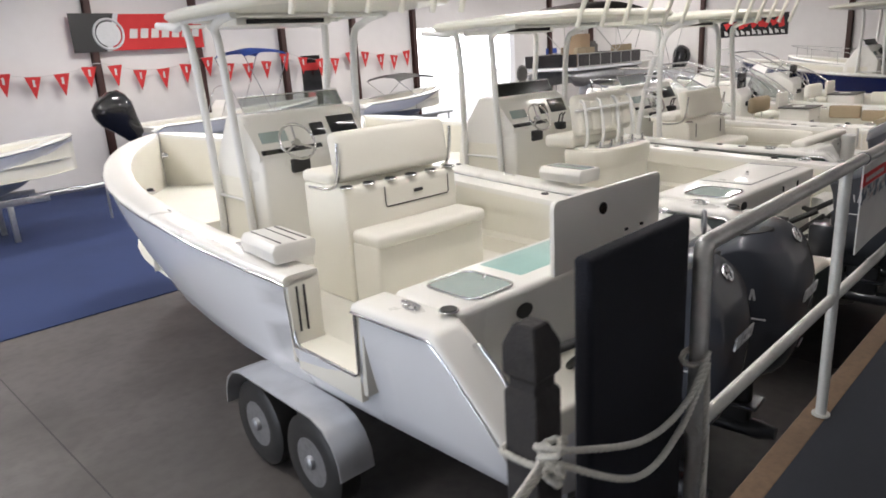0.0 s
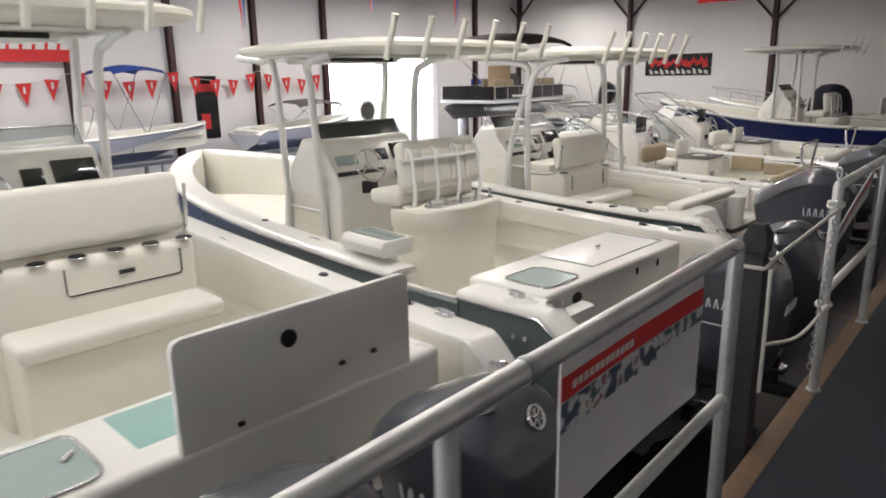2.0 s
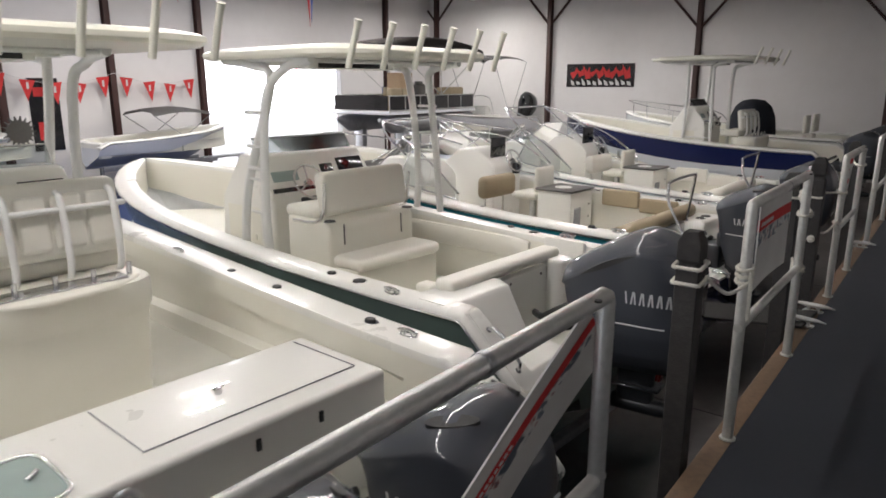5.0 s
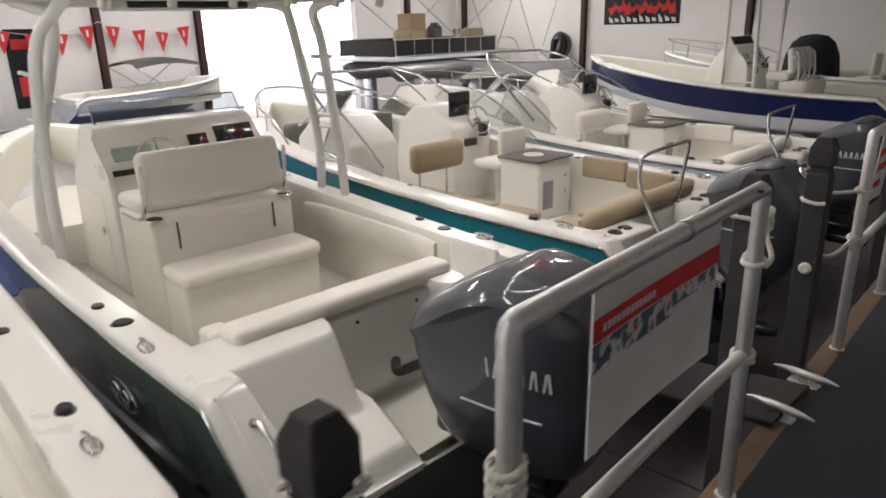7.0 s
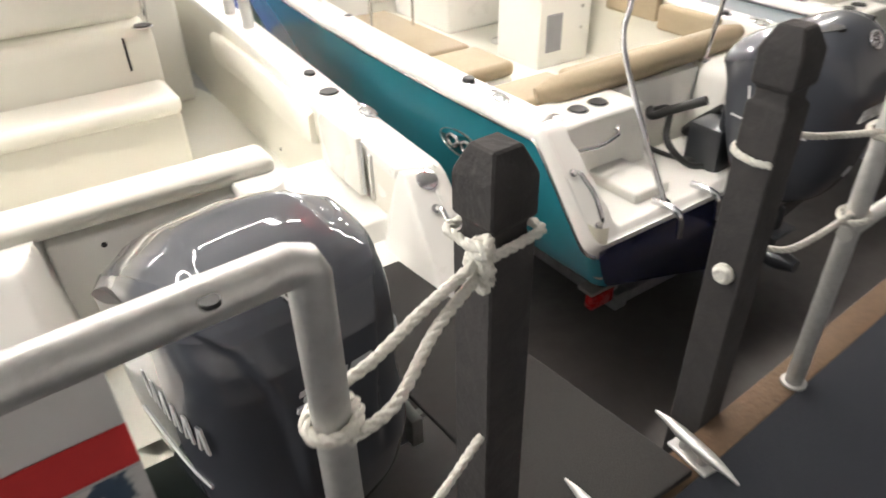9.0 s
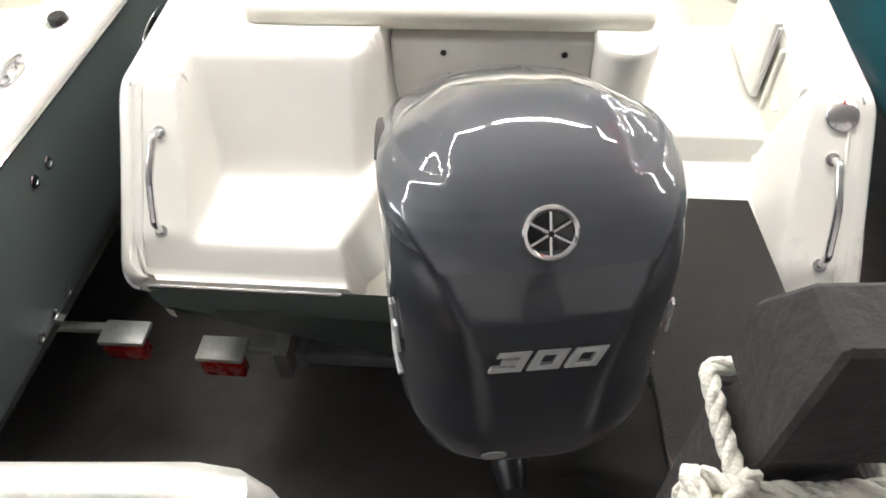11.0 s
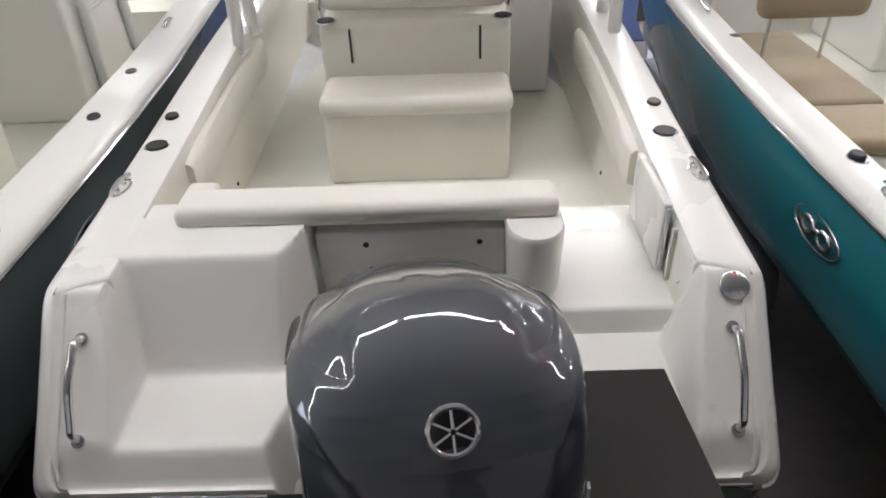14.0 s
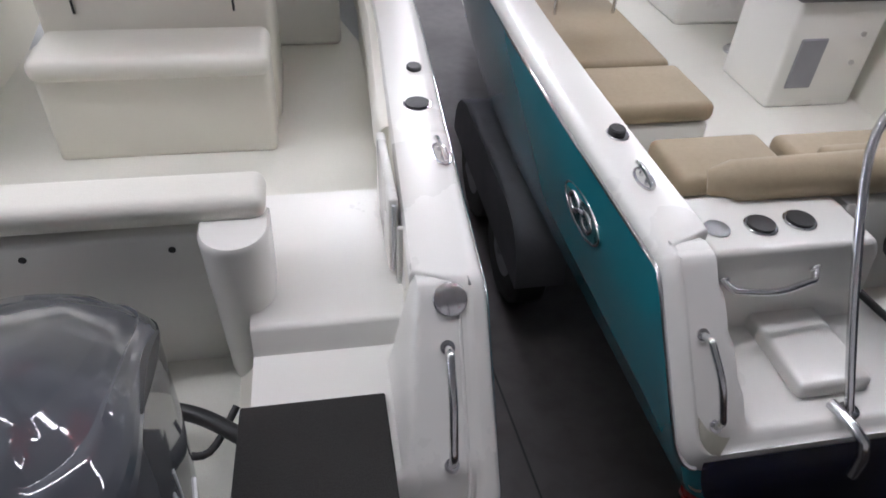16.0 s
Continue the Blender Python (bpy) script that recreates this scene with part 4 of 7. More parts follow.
def trailer(x, y, rz, sh, wheels=True, track=1.22, axles=(2.05, 2.93), lamp=0.95, aft=0.20, skirt=False):
    root = empty("boat_trailer", pose(x, y, 0, 0, 0, rz), "galvanised tandem axle boat trailer under a boat", "trailer", "boat trailers")
    bm = bmesh.new()
    for s in (-1, 1):
        rbox(bm, s * 0.78 - 0.05, s * 0.78 + 0.05, 0.2, 5.6, 0.40, 0.52, 0.01)
        tube(bm, [(s * 0.78, 5.6, 0.46), (0, 8.2, 0.46)], 0.055, 6)
        rbox(bm, s * 0.45 - 0.05, s * 0.45 + 0.05, 0.5, 5.0, 0.56, 0.70, 0.02)
    for yy in (0.25, 1.6, 2.6, 4.4):
        rbox(bm, -0.78, 0.78, yy - 0.04, yy + 0.04, 0.42, 0.50, 0.01)
    for yy in (0.8, 4.4):
        for s in (-1, 1):
            rbox(bm, s * 0.45 - 0.03, s * 0.45 + 0.03, yy - 0.03, yy + 0.03, 0.45, 0.6, 0)
    finish("frame", bm, GALV, root, 40)
    if wheels:
        for s in (-1, 1):
            for yy in axles:
                bm = bmesh.new()
                m = Matrix.Translation((s * track, yy, 0.36)) @ pose(0, 0, 0, 0, 90, 0)
                prof = [(0.19, -0.10), (0.32, -0.105), (0.355, -0.08), (0.36, 0), (0.355, 0.08), (0.32, 0.105), (0.19, 0.10)]
                loft(bm, [[m @ Vector((r * math.cos(a * math.pi / 18), r * math.sin(a * math.pi / 18), w)) for a in range(36)] for r, w in prof], True, False)
                w = finish("wheel", bm, BLACK, root, 40)
                bm = bmesh.new()
                o = s * 0.075
                loft(bm, [[m @ Vector((r * math.cos(a * math.pi / 18), r * math.sin(a * math.pi / 18), q)) for a in range(36)] for r, q in ((0.20, s * 0.1), (0.195, s * 0.092), (0.185, s * 0.05), (0.12, s * 0.06), (0.06, s * 0.085), (0.05, s * 0.13), (0.035, s * 0.14))], True, True)
                finish("rim", bm, GALV, w, 40)
                bm = bmesh.new()
                for k in range(8):
                    a = radians(45 * k)
                    disc(bm, (0, 0, 0), 0.036, 0.014, 12, m @ pose(0, 0, 0, 0, 0, 45 * k) @ Matrix.Translation((0.142, 0, s * 0.058 - 0.006)), 0.85)
                finish("rim_slots", bm, BLACK, w, 40)
            bm = bmesh.new()
            a0, a1 = axles[0] - 0.45, axles[1] + 0.45
            prof = [(a0, 0.42), (a0 + 0.02, 0.56), (a0 + 0.08, 0.67), (a0 + 0.18, 0.75), (a0 + 0.32, 0.79), (a1 - 0.32, 0.79), (a1 - 0.18, 0.75), (a1 - 0.08, 0.67), (a1 - 0.02, 0.56), (a1, 0.42)]
            inner = [(yy + (0.012 if yy < (a0 + a1) / 2 else -0.012), z - 0.012) for yy, z in prof]
            prism(bm, prof + inner[::-1], "x", s * (track - 0.14), s * (track + 0.14))
            if skirt:
                prism(bm, [p for p in prof], "x", s * (track + 0.128), s * (track + 0.146))
            finish("fender", bm, FENDER_DARK if skirt else FENDER, root, 25)
    for s in (-1, 1):
        bm = bmesh.new()
        rbox(bm, s * lamp - 0.10, s * lamp + 0.10, aft, aft + 0.12, 0.602, 0.63, 0.01)
        rbox(bm, min(s * 0.80, s * lamp), max(s * 0.80, s * lamp), aft + 0.08, aft + 0.12, 0.57, 0.605, 0.005)
        rbox(bm, s * 0.80 - 0.03, s * 0.80 + 0.03, aft + 0.05, max(0.33, aft + 0.12), 0.44, 0.61, 0.005)
        br = finish("light_bracket", bm, ALU, root, 40)
        bm = bmesh.new()
        rbox(bm, s * lamp - 0.09, s * lamp + 0.09, aft, aft + 0.06, 0.50, 0.60, 0.01)
        finish("tail_light", bm, RED_LENS, br, 40)
    return root


def transom_block(root, x0, x1, y0, y1, z0, z1, name="transom_box", mat=GEL, r=0.03):
    bm = bmesh.new()
    rbox(bm, x0, x1, y0, y1, z0, z1, r, 3)
    return finish(name, bm, mat, root, 50)


def lidded_well(root, x0, x1, y0, y1, z, skew=0.0):
    bm = bmesh.new()
    cx, cy, ax, ay = (x0 + x1) / 2, (y0 + y1) / 2, (x1 - x0) / 2, (y1 - y0) / 2
    pts = [(cx + ax * math.copysign(abs(math.cos(a)) ** 0.35, math.cos(a)), cy + ay * math.copysign(abs(math.sin(a)) ** 0.35, math.sin(a)), z + 0.008) for a in [2 * math.pi * k / 40 for k in range(40)]]
    tube(bm, pts, 0.011, 8, closed=True)
    tube(bm, [(cx + ax * 0.5, cy - 0.02, z + 0.02), (cx + ax * 0.5 + 0.05, cy + 0.01, z + 0.03)], 0.012, 8)
    rim = finish("well_rim", bm, CHROME, root, 60)
    bm = bmesh.new()
    bm.faces.new([bm.verts.new((p[0], p[1], z + 0.009)) for p in pts])
    finish("livewell_lid", bm, FROST, rim, 0, "milky grey-green livewell lid")


def stern_pads(root, sh, wides, spread=(0.0, 0.0)):
    """The two sloping stern quarters that the grab bars stand on."""
    for s in (-1, 1):
        wide = wides[s > 0]
        bm = bmesh.new()
        rows = []
        for y in [q for q in sh.ys if q < 0.65] + [0.75, 0.95]:
            b, g = sh.half(y), sh.sheer(y)
            wide = wides[s > 0] + spread[s > 0] * math.sin(math.pi * min(1.0, max(0.0, (0.60 - y) / 0.60)) ** 0.8)
            wide = min(wide, b - 0.5)
            rows.append([(s * (b - 0.03), y, g - 0.0), (s * (b - wide), y, g - 0.0), (s * (b - wide - 0.02), y, g - 0.02), (s * (b - wide - 0.02), y, sh.chine(0) + 0.04), (s * (b * 0.87 - 0.04), y, sh.chine(0) + 0.04)])
        loft(bm, rows, True, True)
        finish("stern_quarter", bm, GEL, root, 40)


def well_box(root, x0, x1, y0, y1, z_floor, z_top, y_slope, name="stern_seat", mat=GEL):
    """A moulded recess: floor at z_floor from y0, a sloped back wall that reaches z_top at y1 + y_slope, closed sides."""
    bm = bmesh.new()
    prism(bm, [(y0, z_floor - 0.30), (y0, z_floor - 0.015), (y0 + 0.03, z_floor), (y1 - 0.04, z_floor), (y1, z_floor + 0.03), (y1 + y_slope - 0.01, z_top - 0.02), (y1 + y_slope + 0.03, z_top - 0.006), (y1 + y_slope + 0.10, z_top - 0.006), (y1 + y_slope + 0.10, z_floor - 0.30)], "x", x0, x1)
    return finish(name, bm, mat, root, 45)


def gate_jambs(root, sh, y0, y1, z, w, sole):
    bm = bmesh.new()
    for y, d in ((y0, -1), (y1, 1)):
        b, g = sh.half(y), sh.sheer(y)
        rbox(bm, -b + 0.012, -b + w, min(y, y + d * 0.05), max(y, y + d * 0.05), sole, g - 0.012, 0.008)
    b = sh.half((y0 + y1) / 2)
    rbox(bm, -b + 0.01, -b + w, y0, y1, sole - 0.05, z + 0.006, 0.006)
    finish("door_jamb", bm, LINER, root, 40)
    bm = bmesh.new()
    b = sh.half(y0) + 0.006
    tube(bm, [(-b, y0 - 0.01, sh.sheer(y0) - 0.05), (-b, y0, z + 0.03), (-b, y0 + 0.05, z), (-b, y1 - 0.05, z), (-b, y1, z + 0.03), (-b, y1 + 0.06, sh.sheer(y1) - 0.05)], 0.013, 8)
    finish("door_edge_trim", bm, CHROME, root, 50)
    bm = bmesh.new()
    for q in (0.05, 0.11):
        tube(bm, [(-b + q, y1 - 0.006, z + 0.1), (-b + q, y1 - 0.006, z + 0.44)], 0.008, 6)
    finish("door_track", bm, BLACK, root, 50)


def tackle_tray(root, x, y, z, rz, lid):
    bm = bmesh.new()
    prism(bm, [(-0.17, -0.10), (0.15, -0.10), (0.17, 0.02), (0.15, 0.045), (-0.15, 0.045), (-0.19, -0.01)], "y", -0.29, 0.29, 0.012, 2)
    tray = finish("bait_tray", bm, GEL, root, 40)
    tray.matrix_basis = pose(x, y, z, 0, 0, rz)
    bm = bmesh.new()
    for q in (-0.10, 0.02, 0.10):
        rbox(bm, q - 0.007, q + 0.007, -0.26, 0.26, 0.043, 0.049, 0.002, 1)
    tube(bm, [(0.165, -0.12, -0.03), (0.18, -0.06, -0.03), (0.18, 0.06, -0.03), (0.165, 0.12, -0.03)], 0.006, 6)
    finish("knife_slot", bm, BLACK, tray, 0)
    bm = bmesh.new()
    rbox(bm, -0.085, 0.085, -0.275, 0.275, 0.040, 0.047, 0.003, 1)
    finish("tray_board", bm, lid, tray, 40)


def grab_bars(root, items):
    for a, b, out in items:
        bm = bmesh.new()
        handle(bm, a, b, out)
        finish("grab_bar", bm, CHROME, root, 60, "polished stainless grab bar")


def hull_badge(root, side, sh, y, z, ground=HULL_TEAL_DARK):
    t = (sh.sheer(y) - 0.03 - z) / (sh.sheer(y) - 0.03 - sh.chine(y))
    b = sh.half(y) * (1 - (1 - sh.flare(y)) * max(0, t) ** 1.5)
    m = Matrix.Translation((side * (b + 0.003), y, z)) @ pose(0, 0, 0, 90, 0, 90 * side)
    bm = bmesh.new()
    disc(bm, (0, 0, -0.006), 0.080, 0.008, 32, m, 2.6)
    badge = finish("hull_badge", bm, ground, root, 50, "oval hull badge with a chrome rim")
    bm = bmesh.new()
    ring(bm, (0, 0, 0), 0.080, 0.007, 32, m, 2.6)
    finish("rim", bm, CHROME, badge, 50)
    bm = bmesh.new()
    ring(bm, (-0.075, 0.0, 0.004), 0.036, 0.012, 20, m, 1.5)
    finish("emblem", bm, CHROME, badge, 50)
    bm = bmesh.new()
    ring(bm, (0.075, 0.0, 0.004), 0.036, 0.012, 20, m, 1.5)
    finish("emblem", bm, CHROME, badge, 50)
    bm = bmesh.new()
    tube(bm, [m @ Vector(p) for p in ((-0.05, -0.02, 0.010), (0.0, 0.012, 0.012), (0.05, 0.02, 0.010))], 0.010, 8, 3)
    finish("emblem_bar", bm, CHROME, badge, 50)


def soft_min(a, b, k=0.03):
    h = min(1.0, max(0.0, 0.5 + 0.5 * (b - a) / k))
    return b + (a - b) * h - k * h * (1 - h)


def soft_max(a, b, k=0.03):
    return -soft_min(-a, -b, k)


def moulded_deck(name, root, sh, xs, ys, height, mat=GEL):
    """A moulded deck inside the boat's outline: a sheet whose height is height(x, y), turned down round its rim."""
    def put(x, y, d=0.0):
        lim = sh.half(y) - 0.035
        x = min(lim, max(-lim, x))
        return (x, y, height(x, y) - d)
    bm = bmesh.new()
    stitch(bm, [[bm.verts.new(put(x, y)) for x in xs] for y in ys], False)
    rim = [(x, ys[0]) for x in xs] + [(xs[-1], y) for y in ys[1:]] + [(x, ys[-1]) for x in xs[-2::-1]] + [(xs[0], y) for y in ys[-2:0:-1]]
    loft(bm, [[put(x, y) for x, y in rim], [put(x, y, 0.05) for x, y in rim]], True)
    bmesh.ops.remove_doubles(bm, verts=bm.verts, dist=0.0002)
    return finish(name, bm, mat, root, 55)


def span(a, b, n):
    return [a + (b - a) * k / n for k in range(n + 1)]


# boat 1: white hull, open side door, twin motors
S1 = Shape(1.50, 1.62, 8.4, 1.10, 1.68, 2.22, 0.43, 0.58)
B1 = (3.86, 1.86, -3.0)
b1 = boat_root(*B1, "white centre console fishing boat with an open side door")
hull(b1, S1, HULL_WHITE, 0.27, gate=(1.28, 2.05, 1.18), sole=1.05, bow_deck=(5.3, 1.45))
gate_jambs(b1, S1, 1.28, 2.05, 1.18, 0.27, 1.05)
stern_pads(b1, S1, (0.22, 0.22))
transom_block(b1, -1.27, 1.10, 0.62, 1.25, 0.9, 1.70, r=0.05)
transom_block(b1, -1.2, 1.2, 0.1, 0.7, 0.8, 1.15, "motor_well", LINER)
lidded_well(b1, -1.10, -0.70, 0.68, 1.14, 1.70)
transom_block(b1, -0.55, 0.45, 0.78, 1.18, 1.66, 1.706, "bait_well", TEAL_WELL, 0.02)
bm = bmesh.new()
prism(bm, [(-0.45, 1.70), (0.82, 1.70), (0.82, 2.16), (0.808, 2.19), (0.78, 2.20), (-0.40, 2.20), (-0.435, 2.185), (-0.45, 2.15)], "y", 0.58, 0.62, 0.010)
finish("raised_transom_lid", bm, GEL, b1, 40, "white hatch lid standing open on edge")
bm = bmesh.new()
disc(bm, (0, 0, 0), 0.042, 0.012, 20, pose(0.08, 0.582, 2.06, 90, 0, 0))
finish("lid_latch", bm, GLOSS_BLACK, b1, 40)
for q in (-0.2, 0.35, 0.55):
    bm = bmesh.new()
    rbox(bm, q, q + 0.03, 0.565, 0.582, 1.74 + 0.1 * (q > 0), 1.76 + 0.1 * (q > 0), 0.003)
    finish("lid_hinge", bm, BLACK, b1, 0)
bm = bmesh.new()
disc(bm, (0, 0, 0), 0.05, 0.008, 20, pose(-0.72, 0.612, 1.55, 90, 0, 0), 1.5)
finish("vent_plate", bm, BLACK, b1, 40)
fittings(b1, [(-1.38, 0.92, 1.692, "cleat"), (-1.30, 0.68, 1.71, "cup"), (-1.45, 2.95, 1.735, "cleat"), (-1.47, 3.6, 1.75, "rod"), (-1.42, 4.5, 1.80, "cleat"), (-1.25, 5.4, 1.90, "rod"),
              (1.47, 1.3, 1.70, "rod"), (1.47, 0.95, 1.70, "cleat"), (1.48, 2.22, 1.705, "rod"), (1.48, 2.65, 1.715, "cup"), (1.47, 3.0, 1.72, "rod"), (1.46, 3.7, 1.75, "cleat"), (-0.6, 6.6, 2.10, "cleat")])
console(b1, 0.05, 4.05, 1.05, 2.66, 1.32, 1.2)
leaning_post(b1, 0.06, 2.95, 1.05, 2.05, 1.3, "hatch")
tower(b1, 0.05, 4.3, 5.1, 1.05, 3.64, 0.72, 0.85, (-1.08, 1.08, 2.75, 5.3), 6)
tackle_tray(b1, -1.36, 2.50, 1.85, -4, GEL)
outboard(b1, -0.56, -0.60, 2.0, "200", 6)
outboard(b1, 0.31, -0.60, 2.0, "200", 6)
grab_bars(b1, [((-1.33, 0.46, 1.56), (-1.34, 0.14, 1.24), (0, -0.03, 0.05)), ((1.33, 0.46, 1.56), (1.34, 0.14, 1.24), (0, -0.03, 0.05))])
bm = bmesh.new()
disc(bm, (0, 0, 0), 0.05, 0.01, 24, pose(1.40, 0.40, S1.sheer(0.40) + 0.006, 42, 0, 0), 1, 0.004)
finish("stern_light", bm, CHROME, b1, 50)
trailer(*B1, S1, track=1.57, axles=(1.85, 2.65))

# boat 2: grey hull, rocket launcher leaning post, twin motors
S2 = Shape(1.475, 1.565, 8.3, 1.08, 1.60, 2.1, 0.44, 0.68, 0.955)
B2 = (7.48, 1.66, -3.3)
b2 = boat_root(*B2, "grey-hulled centre console boat with a cream cockpit")
DOOR2 = (1.42, 2.12, 1.50)
hull(b2, S2, HULL_GREY, 0.27, gate=DOOR2, sole=0.98, bow_deck=(5.3, 1.42))
bm = bmesh.new()
rbox(bm, -S2.half(1.77) + 0.080, -S2.half(1.77) + 0.125, DOOR2[0] + 0.008, DOOR2[1] - 0.008, 0.98, DOOR2[2] + 0.012, 0.01, 2)
finish("side_door", bm, GEL, b2, 45, "closed side door with a grey outer skin")
bm = bmesh.new()
rbox(bm, -S2.half(1.77) - 0.004, -S2.half(1.77) + 0.085, DOOR2[0] + 0.01, DOOR2[1] - 0.01, DOOR2[2] - 0.012, DOOR2[2] + 0.008, 0.008, 2)
finish("door_cap", bm, HULL_GREY, b2, 45)
for y, d in ((DOOR2[0], -0.05), (DOOR2[1], 0.05)):
    bm = bmesh.new()
    rbox(bm, -S2.half(y) + 0.012, -S2.half(y) + 0.27, min(y, y + d), max(y, y + d), 0.98, S2.sheer(y) - 0.012, 0.008)
    finish("door_jamb", bm, LINER, b2, 40)
    bm = bmesh.new()
    tube(bm, [(-S2.half(y) - 0.004, y, S2.sheer(y) - 0.05), (-S2.half(y) * 0.985, y, 1.05)], 0.006, 6)
    finish("door_seam", bm, BLACK, b2, 40)
stern_pads(b2, S2, (0.22, 0.22))
transom_block(b2, -1.25, 0.90, 0.80, 1.56, 0.9, 1.635, r=0.035)
well_box(b2, -1.22, -0.82, 0.14, 0.60, 1.14, 1.50, 0.08)
well_box(b2, 0.86, 1.22, 0.14, 0.60, 1.14, 1.30, 0.08)
transom_block(b2, -0.85, 0.9, 0.1, 0.82, 0.7, 0.95, "motor_well", LINER)
lidded_well(b2, -1.15, -0.70, 0.86, 1.30, 1.635)
bm = bmesh.new()
tube(bm, [(-0.40, 1.50, 1.64), (-0.40, 0.95, 1.64), (0.80, 0.95, 1.64), (0.80, 1.50, 1.64)], 0.004, 6)
finish("hatch_seam", bm, TEXT_GREY, b2, 0)
bm = bmesh.new()
tube(bm, [(0.12, 1.22, 1.635), (0.12, 1.22, 1.67)], 0.018, 10)
tube(bm, [(0.09, 1.22, 1.665), (0.16, 1.23, 1.665)], 0.008, 8)
finish("hatch_latch", bm, CHROME, b2, 50)
bm = bmesh.new()
disc(bm, (0, 0, 0), 0.045, 0.010, 20, pose(-0.86, 0.804, 1.52, 90, 0, 0), 1.4)
for q in (0.05, 0.42):
    rbox(bm, q, q + 0.025, 0.788, 0.802, 1.50, 1.56, 0.004)
finish("vent_plate", bm, BLACK, b2, 40)
fittings(b2, [(-1.345, 1.0, 1.612, "cleat", -8), (-1.30, 0.70, 1.612, "cup"), (-1.40, 3.4, 1.66, "cleat"), (-1.37, 4.3, 1.72, "rod"),
              (1.40, 1.45, 1.61, "rod"), (1.39, 1.1, 1.61, "cleat"), (1.41, 2.5, 1.63, "rod"), (1.40, 3.1, 1.65, "rod"), (1.38, 3.9, 1.7, "cleat")])
console(b2, 0.0, 3.95, 0.98, 2.52, 1.30, 1.2)
leaning_post(b2, -0.05, 2.95, 0.98, 2.01, 1.2, "rocket")
tower(b2, 0.0, 4.15, 4.95, 0.98, 3.46, 0.70, 0.85, (-1.3, 1.3, 2.6, 5.1), 6)
tackle_tray(b2, -1.33, 2.55, 1.80, -3, FROST)
outboard(b2, -0.60, -0.53, 2.01, "200", 4, scale=0.95)
outboard(b2, 0.24, -0.53, 2.01, "200", 4, scale=0.95)
grab_bars(b2, [((-1.30, 0.46, 1.50), (-1.31, 0.12, 1.18), (0, -0.03, 0.05))])
bm = bmesh.new()
n = 18
for k in range(n):
    a = 2 * math.pi * k / n
    prism(bm, [(0.09 * math.cos(a - 0.12), 0.09 * math.sin(a - 0.12)), (0.135 * math.cos(a), 0.135 * math.sin(a)), (0.09 * math.cos(a + 0.12), 0.09 * math.sin(a + 0.12))], "y", -0.015, 0.015)
disc(bm, (0, 0, -0.015), 0.098, 0.03, 24, pose(0, 0, 0, 90, 0, 0))
ob = finish("rosette", bm, VINYL_GREY, b2, 30, "dark spiked rosette")
ob.matrix_basis = pose(0.55, 4.86, 2.76)
for y, z in ((0.91, 1.37), (0.81, 1.37), (0.69, 0.88), (0.58, 0.88), (0.47, 0.88)):
    for s in (-1, 1):
        bm = bmesh.new()
        t = (S2.sheer(y) - 0.03 - z) / (S2.sheer(y) - 0.03 - S2.chine(y))
        bx = S2.half(y) * (1 - (1 - S2.flare(y)) * max(0, t) ** 1.5)
        ring(bm, (0, 0, 0), 0.018, 0.006, 16, pose(s * (bx + 0.004), y, z, 0, 90, 0))
        disc(bm, (0, 0, -0.004), 0.016, 0.005, 16, pose(s * (bx + 0.004), y, z, 0, 90, 0))
        finish("through_hull", bm, CHROME, b2, 40)
hull_badge(b2, -1, S2, 1.80, 1.30, GLOSS_BLACK)
hull_badge(b2, 1, S2, 1.93, 1.29, GLOSS_BLACK)
trailer(*B2, S2, lamp=1.58, aft=0.62)

# boat 3: dark green hull, single motor
S3 = Shape(1.20, 1.31, 7.6, 1.176, 1.648, 2.08, 0.67, 0.62, 0.985, 0.06, 0.97)
B3 = (10.56, 1.953, -4.0)
b3 = boat_root(*B3, "dark green-hulled centre console boat with white vinyl seats")
hull(b3, S3, HULL_GREEN, 0.20, sole=1.0, bow_deck=(5.0, 1.4), quarter=(0.050, 0.050))


def quarter_top(y):
    """Height of the sloping stern quarter, which ducks under the gunwale further forward."""
    return S3.sheer(max(0.06, min(y, 1.4))) - 0.016 * min(1.0, max(0.0, (y - 0.56) / 0.06))


def port_seat(x, y):
    """Stern seat of boat 3: floor, leaning back that curls forward to the motor well, front lip and flange."""
    turn = max(0.0, x + 0.47) / 0.11
    back = 1.27 + (y - 0.50 - 0.30 * min(1.2, turn) ** 2) * 1.75
    z = soft_max(1.27, soft_min(back, 1.652, 0.035), 0.05)
    wall = 1.27 + (-0.965 - x) * 5.5
    z = soft_max(z, soft_min(wall, quarter_top(y), 0.06), 0.06)
    z = soft_min(z, 1.168 + max(0.0, y - 0.085) * 1.5, 0.025)
    edge = 1.27 + (-0.455 + 0.30 * max(0.0, y - 0.17) - x) * 3.0
    if y < 0.86:
        z = soft_min(z, max(0.93, soft_max(edge, back if y > 0.5 else 0.0, 0.02)), 0.03)
    return z


def boarding_deck(x, y):
    """Swim platform and step of boat 3, running up to the starboard quarter."""
    step = 1.262 + (y - 0.672) * 5.0
    z = soft_max(1.262, soft_min(step, 1.362, 0.02), 0.02)
    side = 0.965 if y < 0.60 else 0.965 + 0.065 * min(1.0, (y - 0.60) / 0.14)
    wall = 1.262 + (x - side) * 5.5
    z = soft_max(z, soft_min(wall, quarter_top(y), 0.06), 0.06)
    return soft_min(z, 1.168 + max(0.0, y - 0.085) * 1.5, 0.025)


